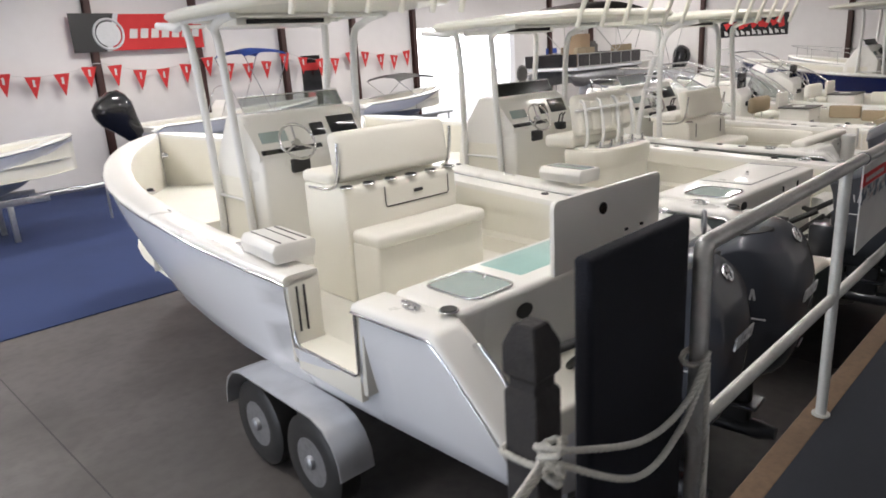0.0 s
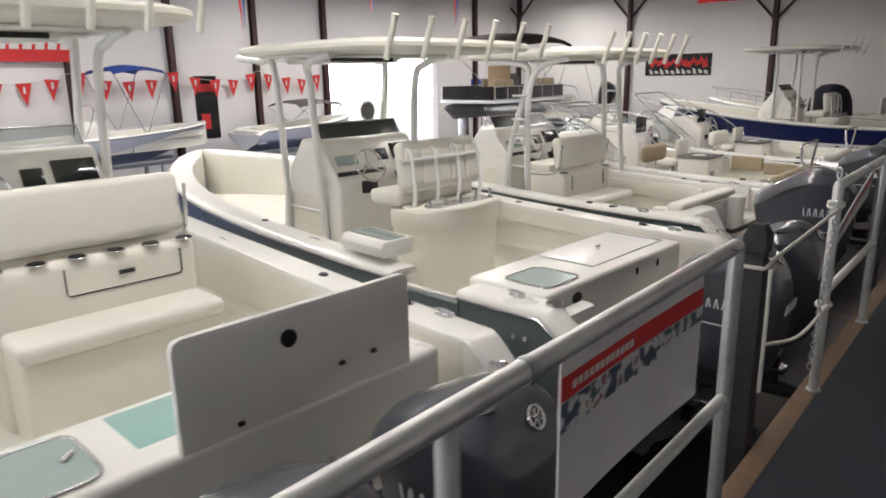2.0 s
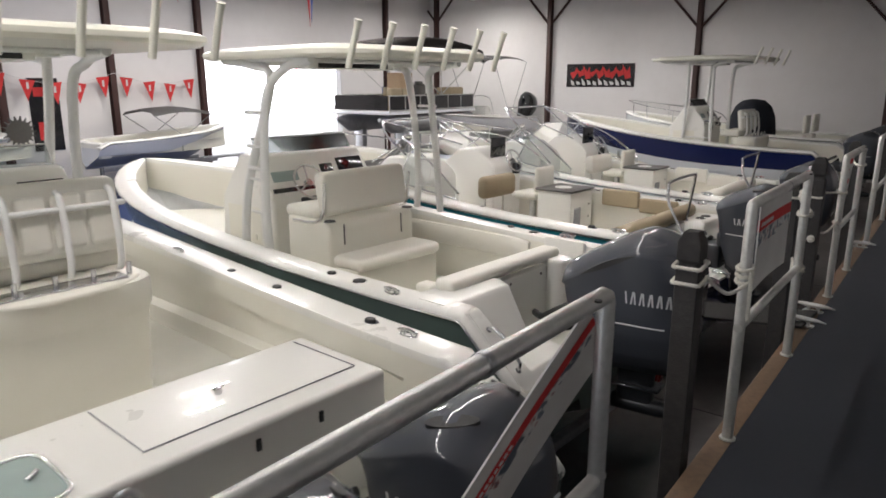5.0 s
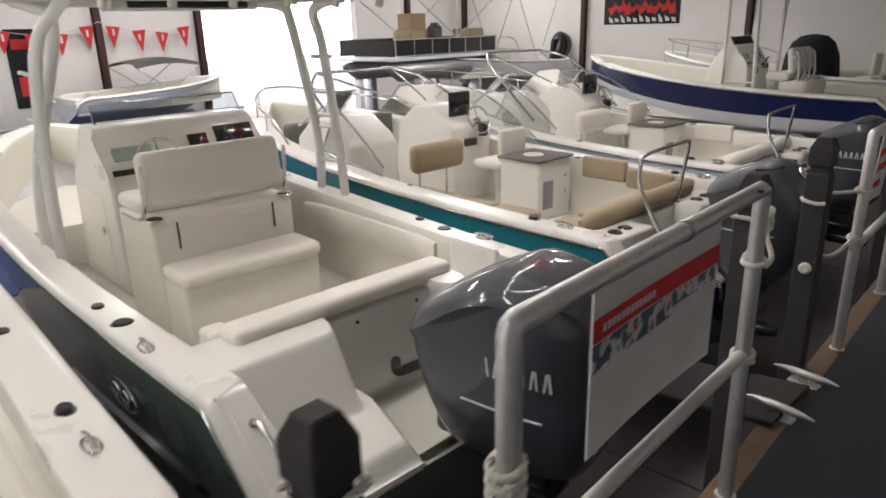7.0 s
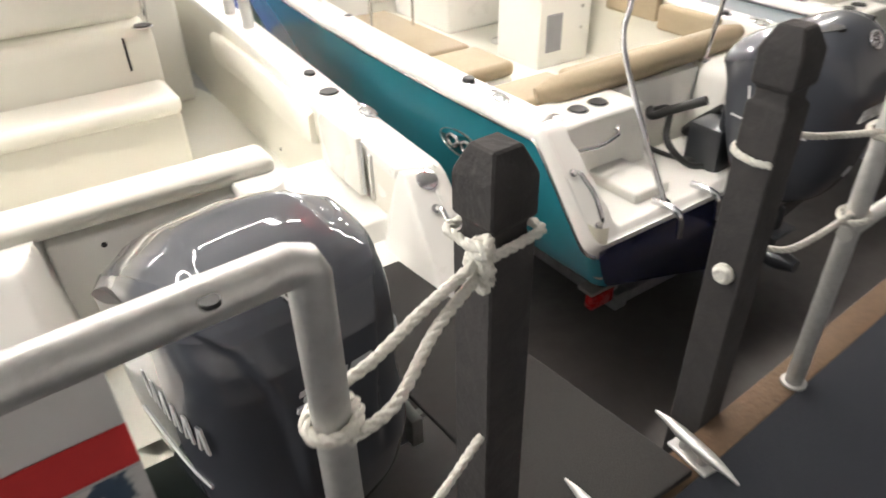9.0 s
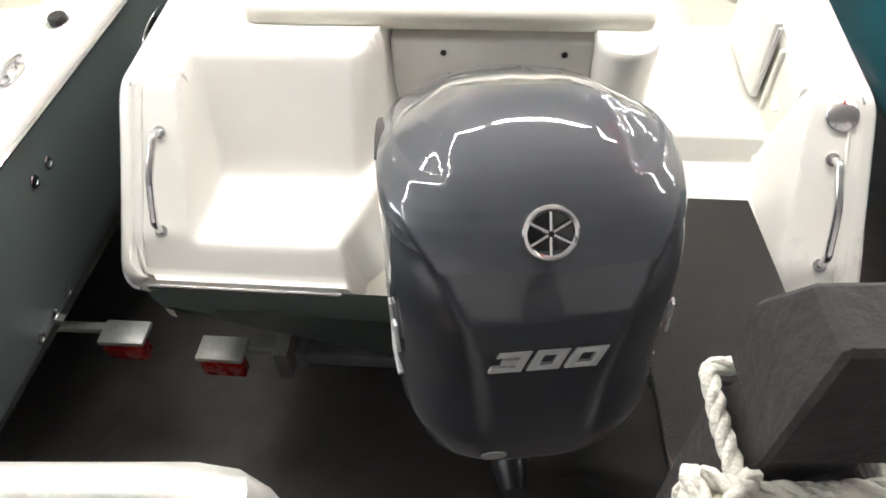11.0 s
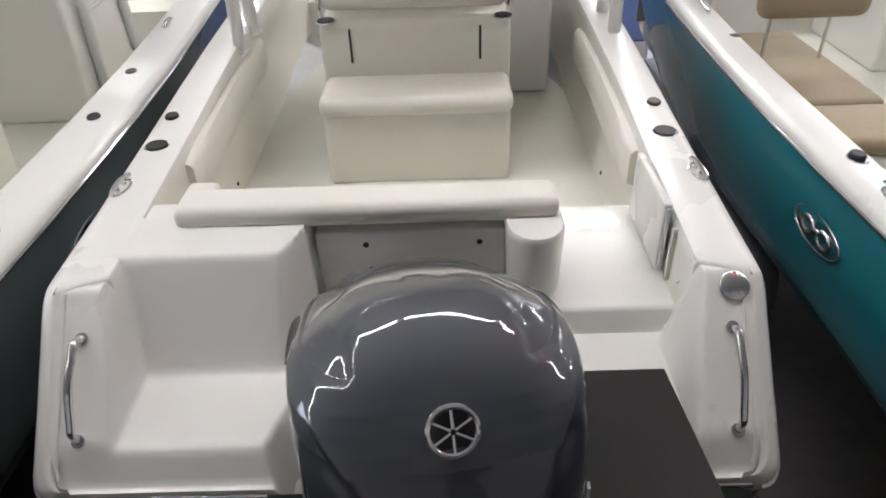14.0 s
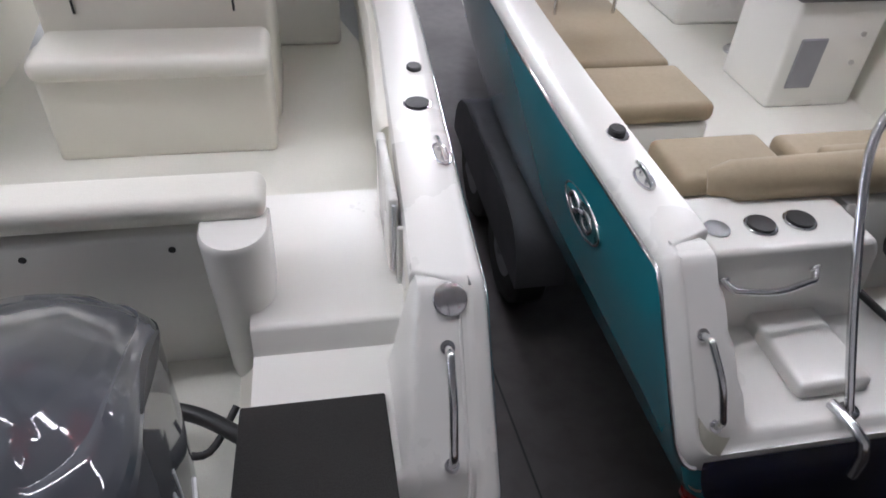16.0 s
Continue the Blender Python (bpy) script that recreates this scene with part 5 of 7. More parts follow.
moulded_deck("stern_seat", b3, S3, span(-1.19, -0.34, 68), span(0.064, 0.98, 76), port_seat)
moulded_deck("boarding_steps", b3, S3, span(0.52, 1.19, 54), span(0.064, 1.44, 110), boarding_deck)
bm = bmesh.new()
prism(bm, [(-0.36, 1.60), (0.40, 1.60), (0.40, 0.9), (-0.36, 0.9)], "y", 0.91, 1.06, 0.015, 2)
finish("transom_wall", bm, GEL, b3, 45)
bm = bmesh.new()
prism(bm, [(-1.06, 1.642), (-0.36, 1.642), (-0.36, 0.9), (-1.06, 0.9)], "y", 0.96, 1.12, 0.02, 2)
finish("transom_wall", bm, GEL, b3, 45)
for s in (-1, 1):
    bm = bmesh.new()
    edge = [q for q in S3.ys if q < 0.56]
    line = [(s * (S3.half(y) - 0.062), y + 0.004, S3.sheer(y) + 0.004) for y in edge if y > 0.08]
    tube(bm, line, 0.006, 8)
    finish("quarter_bead", bm, GEL, b3, 60)
bm = bmesh.new()
tube(bm, [(-1.13, 0.060, 1.140), (-0.45, 0.060, 1.140)], 0.010, 8)
finish("transom_trim", bm, CHROME, b3, 50)
bm = bmesh.new()
tube(bm, [(0.52, 0.060, 1.140), (1.13, 0.060, 1.140)], 0.010, 8)
finish("transom_trim", bm, CHROME, b3, 50)
bm = bmesh.new()
prism(bm, [(-0.46, 0.9), (-0.46, 1.13), (-0.26, 0.95), (0.40, 0.95), (0.53, 1.15), (0.53, 0.9)], "y", 0.075, 0.98, 0.02, 2)
finish("motor_well", bm, LINER, b3, 45)
bm = bmesh.new()
arc = [(0.50 + 0.11 * math.cos(a), 0.86 - 0.115 * math.sin(a)) for a in [math.pi * (1 - k / 12) for k in range(13)]]
loft(bm, [[(0.50 + (x - 0.50) * q, y + d, z) for x, y in [(0.39, 0.96)] + arc + [(0.61, 0.96)]] for q, d, z in ((0.86, 0.03, 0.95), (0.93, 0.015, 1.35), (1.0, 0.0, 1.62), (1.0, 0.0, 1.64), (0.95, 0.008, 1.652))], True, True)
finish("gate_pillar", bm, GEL, b3, 50)
bm = bmesh.new()
rbox(bm, 0.995, 1.028, 0.90, 1.34, 1.385, 1.695, 0.010, 2)
gate = finish("transom_gate", bm, GEL, b3, 45, "white transom gate swung open against the side")
bm = bmesh.new()
tube(bm, [(1.012, 0.890, 1.40), (1.012, 0.890, 1.68)], 0.008, 8)
finish("gate_track", bm, SILVER, gate, 50)
bm = bmesh.new()
rbox(bm, 1.016, 1.040, 0.825, 0.845, 1.385, 1.63, 0.006, 2)
finish("gate_stop", bm, GEL, gate, 45)
bm = bmesh.new()
disc(bm, (0, 0, 0), 0.045, 0.010, 24, pose(1.040, 0.745, 1.49, 0, -78, 0), 1.0, 0.004)
finish("hatch_plate", bm, GEL, b3, 45)
bm = bmesh.new()
cushion(bm, -0.90, 0.60, 0.905, 1.10, 1.625, 1.725, 0.042)
finish("transom_bolster", bm, VINYL, b3, 60)
bm = bmesh.new()
cushion(bm, -0.94, -0.80, 1.10, 1.26, 1.50, 1.665, 0.03)
finish("corner_cushion", bm, VINYL, b3, 60)
for s in (-1, 1):
    bm = bmesh.new()
    rows = []
    for k, y in enumerate(span(1.55, 3.4, 10)):
        i, e = S3.half(y) - 0.20, 0.02 if k in (0, 10) else 0.0
        rows.append([(s * q, y, z) for q, z in ((i + 0.01, 1.385 + e), (i - 0.03 + e, 1.39 + e), (i - 0.055 + e, 1.42), (i - 0.055 + e, 1.57), (i - 0.035 + e, 1.61 - e), (i + 0.01, 1.615 - e))])
    loft(bm, rows, True, True)
    finish("side_bolster", bm, VINYL, b3, 50)
for m in [pose(q, 0.912, 1.545, 90, 0, 0) for q in (-0.16, 0.29)] + [pose(s * 1.068, q, 1.12, 90, 0, -90 * s) for s in (-1, 1) for q in (1.5, 2.2)]:
    bm = bmesh.new()
    disc(bm, (0, 0, 0), 0.012, 0.006, 10, m)
    finish("drain_fitting", bm, BLACK, b3, 30)
a = bmesh.new()
disc(a, (0, 0, 0), 0.052, 0.01, 28, Matrix.Translation((1.133, 0.505, S3.sheer(0.505) + 0.001)) @ pose(0, 0, 0, 42, 0, 0), 1, 0.004)
finish("stern_light", a, CHROME, b3, 50)
fittings(b3, [(-1.195, 1.608, 1.660, "cup", -25), (1.188, 1.594, 1.660, "cup", 25), (-1.219, 1.907, 1.663, "rod"), (1.216, 1.896, 1.663, "rod"), (-1.219, 1.222, 1.657, "cleat", -4), (1.224, 1.214, 1.657, "cleat", 4),
              (-1.26, 2.99, 1.685, "rod"), (1.26, 2.96, 1.685, "rod"), (-1.24, 3.6, 1.71, "rod"), (1.22, 3.9, 1.74, "cleat")])
grab_bars(b3, [((1.113, 0.405, 1.512), (1.095, 0.165, 1.279), (0, -0.035, 0.045)), ((-1.089, 0.42, 1.526), (-1.075, 0.178, 1.292), (0, -0.035, 0.045))])
hull_badge(b3, -1, S3, 1.62, 1.26, GLOSS_BLACK)
console(b3, 0.24, 3.72, 1.0, 2.42, 1.45, 1.1)
leaning_post(b3, 0.0, 2.98, 1.0, 1.84, 1.14, "bench", 0.27)
tower(b3, 0.06, 2.92, 3.30, 1.66, 3.42, 1.17, 0.95, (-1.12, 1.12, 2.0, 4.3), 6, True)
outboard(b3, 0.168, -0.432, 2.027, "300", 9)
trailer(*B3, S3, lamp=1.04, aft=0.08)

# carpeted gangplank from the dock to the swim platform of boat 3
bm = bmesh.new()
rbox(bm, -0.22, 0.22, 0.0, 1.60, -0.022, 0.0, 0.006)
ob = finish("gangplank", bm, CARPET_CHAR, smooth=0)
ob.matrix_world = pose(11.19, 0.765, 1.50, -7.6, 0, -4)
tagged(ob, "charcoal carpeted gangplank laid from dock to swim platform", "gangplank")

# boat 4: teal hull, dual console with tan seats
S4 = Shape(1.265, 1.33, 7.2, 1.10, 1.605, 2.1, 0.48, 0.60, 0.94, 0.05, 1.2)
B4 = (13.72, 1.88, -3.5)


def dual_console(root, sh, x0=0.0, tan=VINYL_TAN):
    """Fits out a dual console boat: twin consoles, curved windscreens, helm, seats and stern moulding."""
    def swim_deck(x, y):
        wall = 1.135 + (abs(x) - 1.035) * 6.0
        z = soft_max(1.135, soft_min(wall, sh.sheer(y) - 0.016 * min(1.0, max(0.0, (y - 0.545) / 0.03)), 0.05), 0.06)
        return soft_min(z, 1.095 + max(0.0, y - 0.07) * 1.5, 0.025)
    moulded_deck("swim_deck", root, sh, span(-sh.stern, sh.stern, 120), span(0.054, 0.62, 44), swim_deck)
    for side in (-1, 1):
        bm = bmesh.new()
        a, b = (0.42, 1.12) if side > 0 else (-1.12, -0.45)
        prism(bm, [(3.75, 1.0), (3.75, 1.92), (3.84, 2.02), (4.15, 2.20), (4.45, 2.18), (4.75, 1.95), (4.80, 1.4), (4.80, 1.0)], "x", a, b, 0.04, 3)
        con = finish("console", bm, GEL, root, 50)
        bm = bmesh.new()
        pts = [(side * 1.20, 3.10, 1.80), (side * 1.17, 3.55, 2.12), (side * 1.08, 4.0, 2.34), (side * 0.80, 4.45, 2.42), (side * 0.36, 4.62, 2.42)]
        low = [(side * 1.21, 3.10, 1.72), (side * 1.20, 3.6, 1.78), (side * 1.16, 4.2, 1.86), (side * 0.92, 4.85, 2.0), (side * 0.36, 5.05, 2.06)]
        tube(bm, pts, 0.014, 8, 5)
        tube(bm, low, 0.012, 8, 5)
        tube(bm, [pts[-1], low[-1]], 0.014, 8)
        tube(bm, [pts[2], low[2]], 0.010, 8)
        fr = finish("windscreen_frame", bm, CHROME, con, 60)
        bm = bmesh.new()
        loft(bm, [low, pts], False)
        g = finish("windscreen", bm, GLASS, fr, 60)
        g.visible_shadow = False
    bm = bmesh.new()
    rbox(bm, 0.50, 0.86, 3.86, 3.90, 2.06, 2.36, 0.03, 3, Matrix.Translation((0, 0, 0)))
    rbox(bm, 0.62, 0.82, 3.70, 3.76, 1.70, 1.80, 0.02, 2)
    rbox(bm, 0.88, 0.98, 3.66, 3.76, 1.80, 1.98, 0.02, 2)
    finish("helm_display", bm, SCREEN, root, 40)
    wheel_unit(root, 0.80, 3.66, 2.02, 65, 0.17)
    # helm chair on a post
    bm = bmesh.new()
    tube(bm, [(0.72, 3.25, 1.0), (0.72, 3.25, 1.5)], 0.05, 14)
    disc(bm, (0.72, 3.25, 1.0), 0.13, 0.02, 20, lip=0.008)
    ch = finish("helm_chair", bm, CHROME, root, 50)
    bm = bmesh.new()
    cushion(bm, 0.48, 0.96, 3.05, 3.48, 1.50, 1.60, 0.045)
    cushion(bm, 0.50, 0.94, 3.02, 3.10, 1.62, 1.98, 0.035)
    finish("chair_cushion", bm, VINYL, ch, 60)
    # port lounge
    bm = bmesh.new()
    cushion(bm, -0.98, -0.28, 2.84, 3.00, 1.72, 2.01, 0.075)
    lounge = finish("lounge_back", bm, tan, root, 60, "tan vinyl backrest on chrome legs")
    for q in (-0.88, -0.50):
        bm = bmesh.new()
        tube(bm, [(q, 2.92, 1.44), (q, 2.92, 1.76)], 0.012, 8)
        finish("back_leg", bm, CHROME, lounge, 50)
    bm = bmesh.new()
    cushion(bm, -1.0, -0.42, 2.22, 3.5, 1.34, 1.45, 0.04)
    cushion(bm, -0.98, -0.40, 1.72, 2.20, 1.34, 1.45, 0.045)
    finish("lounge_cushion", bm, tan, root, 60, "tan vinyl seat cushions")
    transom_block(root, -1.0, -0.42, 1.72, 3.5, 1.0, 1.34, "lounge_base", GEL, 0.02)
    # galley unit with a basin
    bm = bmesh.new()
    rbox(bm, 0.42, 1.02, 2.42, 2.98, 1.0, 1.68, 0.025, 3)
    unit = finish("galley_unit", bm, GEL, root, 45)
    bm = bmesh.new()
    rbox(bm, 0.39, 1.04, 2.40, 3.00, 1.68, 1.71, 0.012, 2)
    finish("worktop", bm, VINYL_GREY, unit, 40, "speckled grey worktop")
    bm = bmesh.new()
    disc(bm, (0.70, 2.72, 1.70), 0.12, 0.016, 24, lip=0.006)
    finish("basin", bm, GEL, unit, 40)
    bm = bmesh.new()
    rbox(bm, 0.50, 0.68, 2.408, 2.425, 1.14, 1.46, 0.01, 1)
    finish("locker_front", bm, TEXT_GREY, unit, 30)
    for q in (1.30, 1.48):
        bm = bmesh.new()
        disc(bm, (0, 0, 0), 0.016, 0.012, 12, pose(0.90, 2.42, q, 90, 0, 0))
        finish("locker_knob", bm, CHROME, unit, 30)
    # starboard and aft bolsters
    bm = bmesh.new()
    cushion(bm, 1.02, 1.10, 1.72, 2.28, 1.46, 1.70, 0.03)
    cushion(bm, 1.00, 1.09, 1.16, 1.70, 1.42, 1.62, 0.03)
    finish("side_bolster", bm, tan, root, 60, "tan vinyl side bolsters")
    bm = bmesh.new()
    tube(bm, [(-0.88, 0.96, 1.54), (-0.80, 0.92, 1.56), (0.0, 0.90, 1.58), (0.80, 0.92, 1.58), (0.98, 0.96, 1.58)], [0.05, 0.088, 0.092, 0.088, 0.05], 16)
    cushion(bm, -0.9, -0.36, 1.08, 1.44, 1.36, 1.46, 0.04)
    cushion(bm, -0.30, 0.62, 1.10, 1.42, 1.36, 1.46, 0.04)
    cushion(bm, -0.28, 0.60, 1.06, 1.16, 1.46, 1.56, 0.04)
    finish("aft_bolster", bm, tan, root, 60, "tan vinyl aft bench roll and cushions")
    transom_block(root, -1.02, 1.02, 0.86, 1.42, 0.9, 1.36, "aft_bench_base", GEL, 0.02)
    # stern moulding
    bm = bmesh.new()
    prism(bm, [(-1.05, 1.52), (-0.40, 1.52), (-0.36, 1.45), (-0.30, 1.0), (-0.30, 0.9), (-1.05, 0.9)], "y", 0.56, 0.90, 0.025, 3)
    prism(bm, [(1.05, 1.52), (0.45, 1.52), (0.40, 1.45), (0.34, 1.0), (0.34, 0.9), (1.05, 0.9)], "y", 0.56, 0.90, 0.025, 3)
    rbox(bm, -0.35, 0.40, 0.80, 0.92, 0.9, 1.50, 0.02, 2)
    rbox(bm, -0.80, -0.52, 0.20, 0.60, 1.12, 1.20, 0.02, 3)
    finish("stern_moulding", bm, GEL, root, 45)
    bm = bmesh.new()
    tube(bm, [(-0.645, 0.13, 1.14), (-0.62, 0.38, 1.50), (-0.57, 0.62, 1.86), (-0.50, 0.67, 2.03), (-0.38, 0.70, 2.09), (0.34, 0.73, 2.10), (0.44, 0.74, 2.06), (0.46, 0.78, 1.80), (0.46, 0.82, 1.52)], 0.017, 10, 4)
    for p in ((-0.645, 0.13, 1.13), (0.46, 0.82, 1.51)):
        disc(bm, p, 0.036, 0.014, 16, lip=0.004)
    finish("boarding_arch", bm, CHROME, root, 60, "bent stainless boarding arch")
    grab_bars(root, [((-1.187, 0.305, 1.408), (-1.167, 0.112, 1.177), (0, -0.04, 0.04)), ((-0.98, 0.552, 1.40), (-0.62, 0.552, 1.42), (0, -0.05, -0.02))])
    fittings(root, [(-0.975, 0.69, 1.522, "disc"), (-0.80, 0.69, 1.522, "cup"), (-0.635, 0.70, 1.522, "cup"), (-1.17, 1.22, 1.617, "rod"), (-1.19, 0.90, 1.614, "cleat", -4), (-1.16, 2.75, 1.65, "rod"),
                    (-1.17, 3.0, 1.66, "disc"), (1.15, 1.2, 1.615, "rod"), (1.14, 0.9, 1.612, "cleat"), (1.16, 2.4, 1.64, "cup"), (0.62, 0.70, 1.522, "cup"), (0.80, 0.70, 1.522, "cup")])
    for q in (-0.70, -0.38):
        bm = bmesh.new()
        tube(bm, [(q, 0.16, 1.15), (q + 0.02, 0.0, 1.14), (q + 0.02, -0.03, 1.0)], 0.02, 8, 3)
        finish("ladder_hinge", bm, CHROME, root, 50)
    bm = bmesh.new()
    tube(bm, [(0.0, 0.78, 1.30), (-0.10, 0.60, 1.38), (-0.28, 0.45, 1.28), (-0.22, 0.30, 1.16), (-0.02, 0.22, 1.16)], 0.020, 10, 6)
    tube(bm, [(-0.3, 0.78, 1.2), (-0.2, 0.4, 1.16), (0.0, 0.15, 1.2)], 0.016, 8, 6)
    finish("rigging_hose", bm, BLACK, root, 60)


b4 = boat_root(*B4, "teal-hulled dual console boat with tan vinyl seats")
# teal stern face coloured navy: shade below the swim deck painted in
hull(b4, S4, HULL_TEAL, 0.205, sole=1.0, bow_deck=(5.3, 1.4), quarter=(0.05, 0.05), stern=HULL_NAVY)
dual_console(b4, S4)
hull_badge(b4, -1, S4, 1.17, 1.27)
outboard(b4, 0.02, -0.38, 2.02, "200", 2)
bm = bmesh.new()
cushion(bm, -0.85, 0.85, 5.35, 5.55, 1.6, 2.0, 0.06)
finish("bow_cushion", bm, VINYL_GREY, b4, 60)
trailer(*B4, S4, skirt=True)

# boat 5: white dual console
S5 = Shape(1.24, 1.29, 7.0, 1.10, 1.595, 2.1, 0.60, 0.60, 0.94, 0.05, 1.2)
B5 = (16.85, 1.9, -3.5)
b5 = boat_root(*B5, "white dual console boat with open windscreens")
hull(b5, S5, HULL_WHITE, 0.205, sole=1.0, bow_deck=(5.2, 1.4), quarter=(0.05, 0.05))
dual_console(b5, S5, tan=VINYL)
outboard(b5, 0.0, -0.4, 2.0, "200")
trailer(*B5, S5)

# boat 6: navy hull with a T-top
S6 = Shape(1.25, 1.42, 7.4, 1.2, 1.72, 2.32, 0.7, 0.60)
B6 = (23.6, 2.0, -3.5)
b6 = boat_root(*B6, "navy-hulled centre console boat with a T-top")
hull(b6, S6, HULL_NAVY, 0.25, sole=1.1, bow_deck=(5.2, 1.6), band=4)
console(b6, 0.0, 3.2, 1.1, 2.6, 1.1, 1.0)
tower(b6, 0.0, 3.0, 3.8, 1.1, 3.72, 0.6, 0.8, (-1.3, 1.3, 2.0, 4.6), 4)
leaning_post(b6, 0.0, 2.3, 1.1, 2.0, 1.1, "rocket")
outboard(b6, 0.0, -0.4, 2.05, "200")
trailer(*B6, S6)


# boat 7: white hull with a black canvas cover
S7 = Shape(1.2, 1.32, 7.2, 1.2, 1.72, 2.25, 0.7, 0.60)
B7 = (27.4, 2.0, -3.5)
b7 = boat_root(*B7, "white boat with a black canvas console cover")
hull(b7, S7, HULL_WHITE, 0.25, sole=1.1, bow_deck=(5.2, 1.6))
bm = bmesh.new()
rings = []
for h, a, b in ((1.1, 0.62, 0.62), (1.7, 0.66, 0.66), (2.2, 0.62, 0.60), (2.5, 0.50, 0.48), (2.66, 0.30, 0.30), (2.70, 0.08, 0.08)):
    rings.append([(a * math.cos(2 * math.pi * k / 24) * (1 + 0.03 * math.sin(5 * k)), 3.2 + b * math.sin(2 * math.pi * k / 24) * (1 + 0.03 * math.cos(4 * k)), h) for k in range(24)])
loft(bm, rings, True, True)
finish("canvas_cover", bm, CARPET_BLACK, b7, 60, "black canvas cover over the console")
for s in (-1, 1):
    bm = bmesh.new()
    cushion(bm, s * 0.5 - 0.25, s * 0.5 + 0.25, 1.55, 1.65, 1.8, 2.3, 0.05)
    cushion(bm, s * 0.5 - 0.25, s * 0.5 + 0.25, 1.6, 2.0, 1.1, 1.75, 0.05)
    finish("seat", bm, VINYL, b7, 60)
outboard(b7, 0.0, -0.4, 2.0, "200")
trailer(*B7, S7)


def bow_rail(root, sh, y0, height=0.35):
    """A stainless rail on stanchions round the bow."""
    ys = [y0 + (sh.length - 0.15 - y0) * k / 9 for k in range(10)]
    side = [[(s * max(sh.half(y) - 0.10, 0.03), y, sh.sheer(y) + height * min(1, (y - y0) / 0.4)) for y in ys] for s in (-1, 1)]
    bm = bmesh.new()
    tube(bm, side[0] + side[1][::-1], 0.013, 8)
    for line in side:
        for k in (3, 6, 8):
            x, y, z = line[k]
            tube(bm, [(x, y, sh.sheer(y)), (x, y, z)], 0.011, 8)
    finish("bow_rail", bm, CHROME, root, 60)


bow_rail(b4, S4, 4.9, 0.22)
bow_rail(b5, S5, 4.9, 0.28)
bow_rail(b7, S7, 4.2, 0.35)


def wake_tower(root, y, z0, z1, half):
    """Folded windscreen struts and a pipe hoop over the consoles."""
    bm = bmesh.new()
    for s in (-1, 1):
        tube(bm, [(s * half, y - 0.5, z0), (s * half * 0.95, y + 0.3, z1 - 0.2), (s * half * 0.6, y + 0.75, z1)], 0.018, 8, 4)
        tube(bm, [(s * half, y + 0.6, z0 + 0.1), (s * half * 0.9, y + 0.1, z1 - 0.3)], 0.015, 8)
        tube(bm, [(s * half * 0.6, y + 0.75, z1), (s * 0.15, y - 0.4, z0 + 0.35)], 0.014, 8)
    tube(bm, [(-half * 0.6, y + 0.75, z1), (half * 0.6, y + 0.75, z1)], 0.018, 8)
    finish("windscreen_struts", bm, CHROME, root, 60, "bright folded windscreen struts")


wake_tower(b5, 4.1, 1.85, 2.72, 1.05)
wake_tower(b4, 4.3, 1.95, 2.62, 1.0)

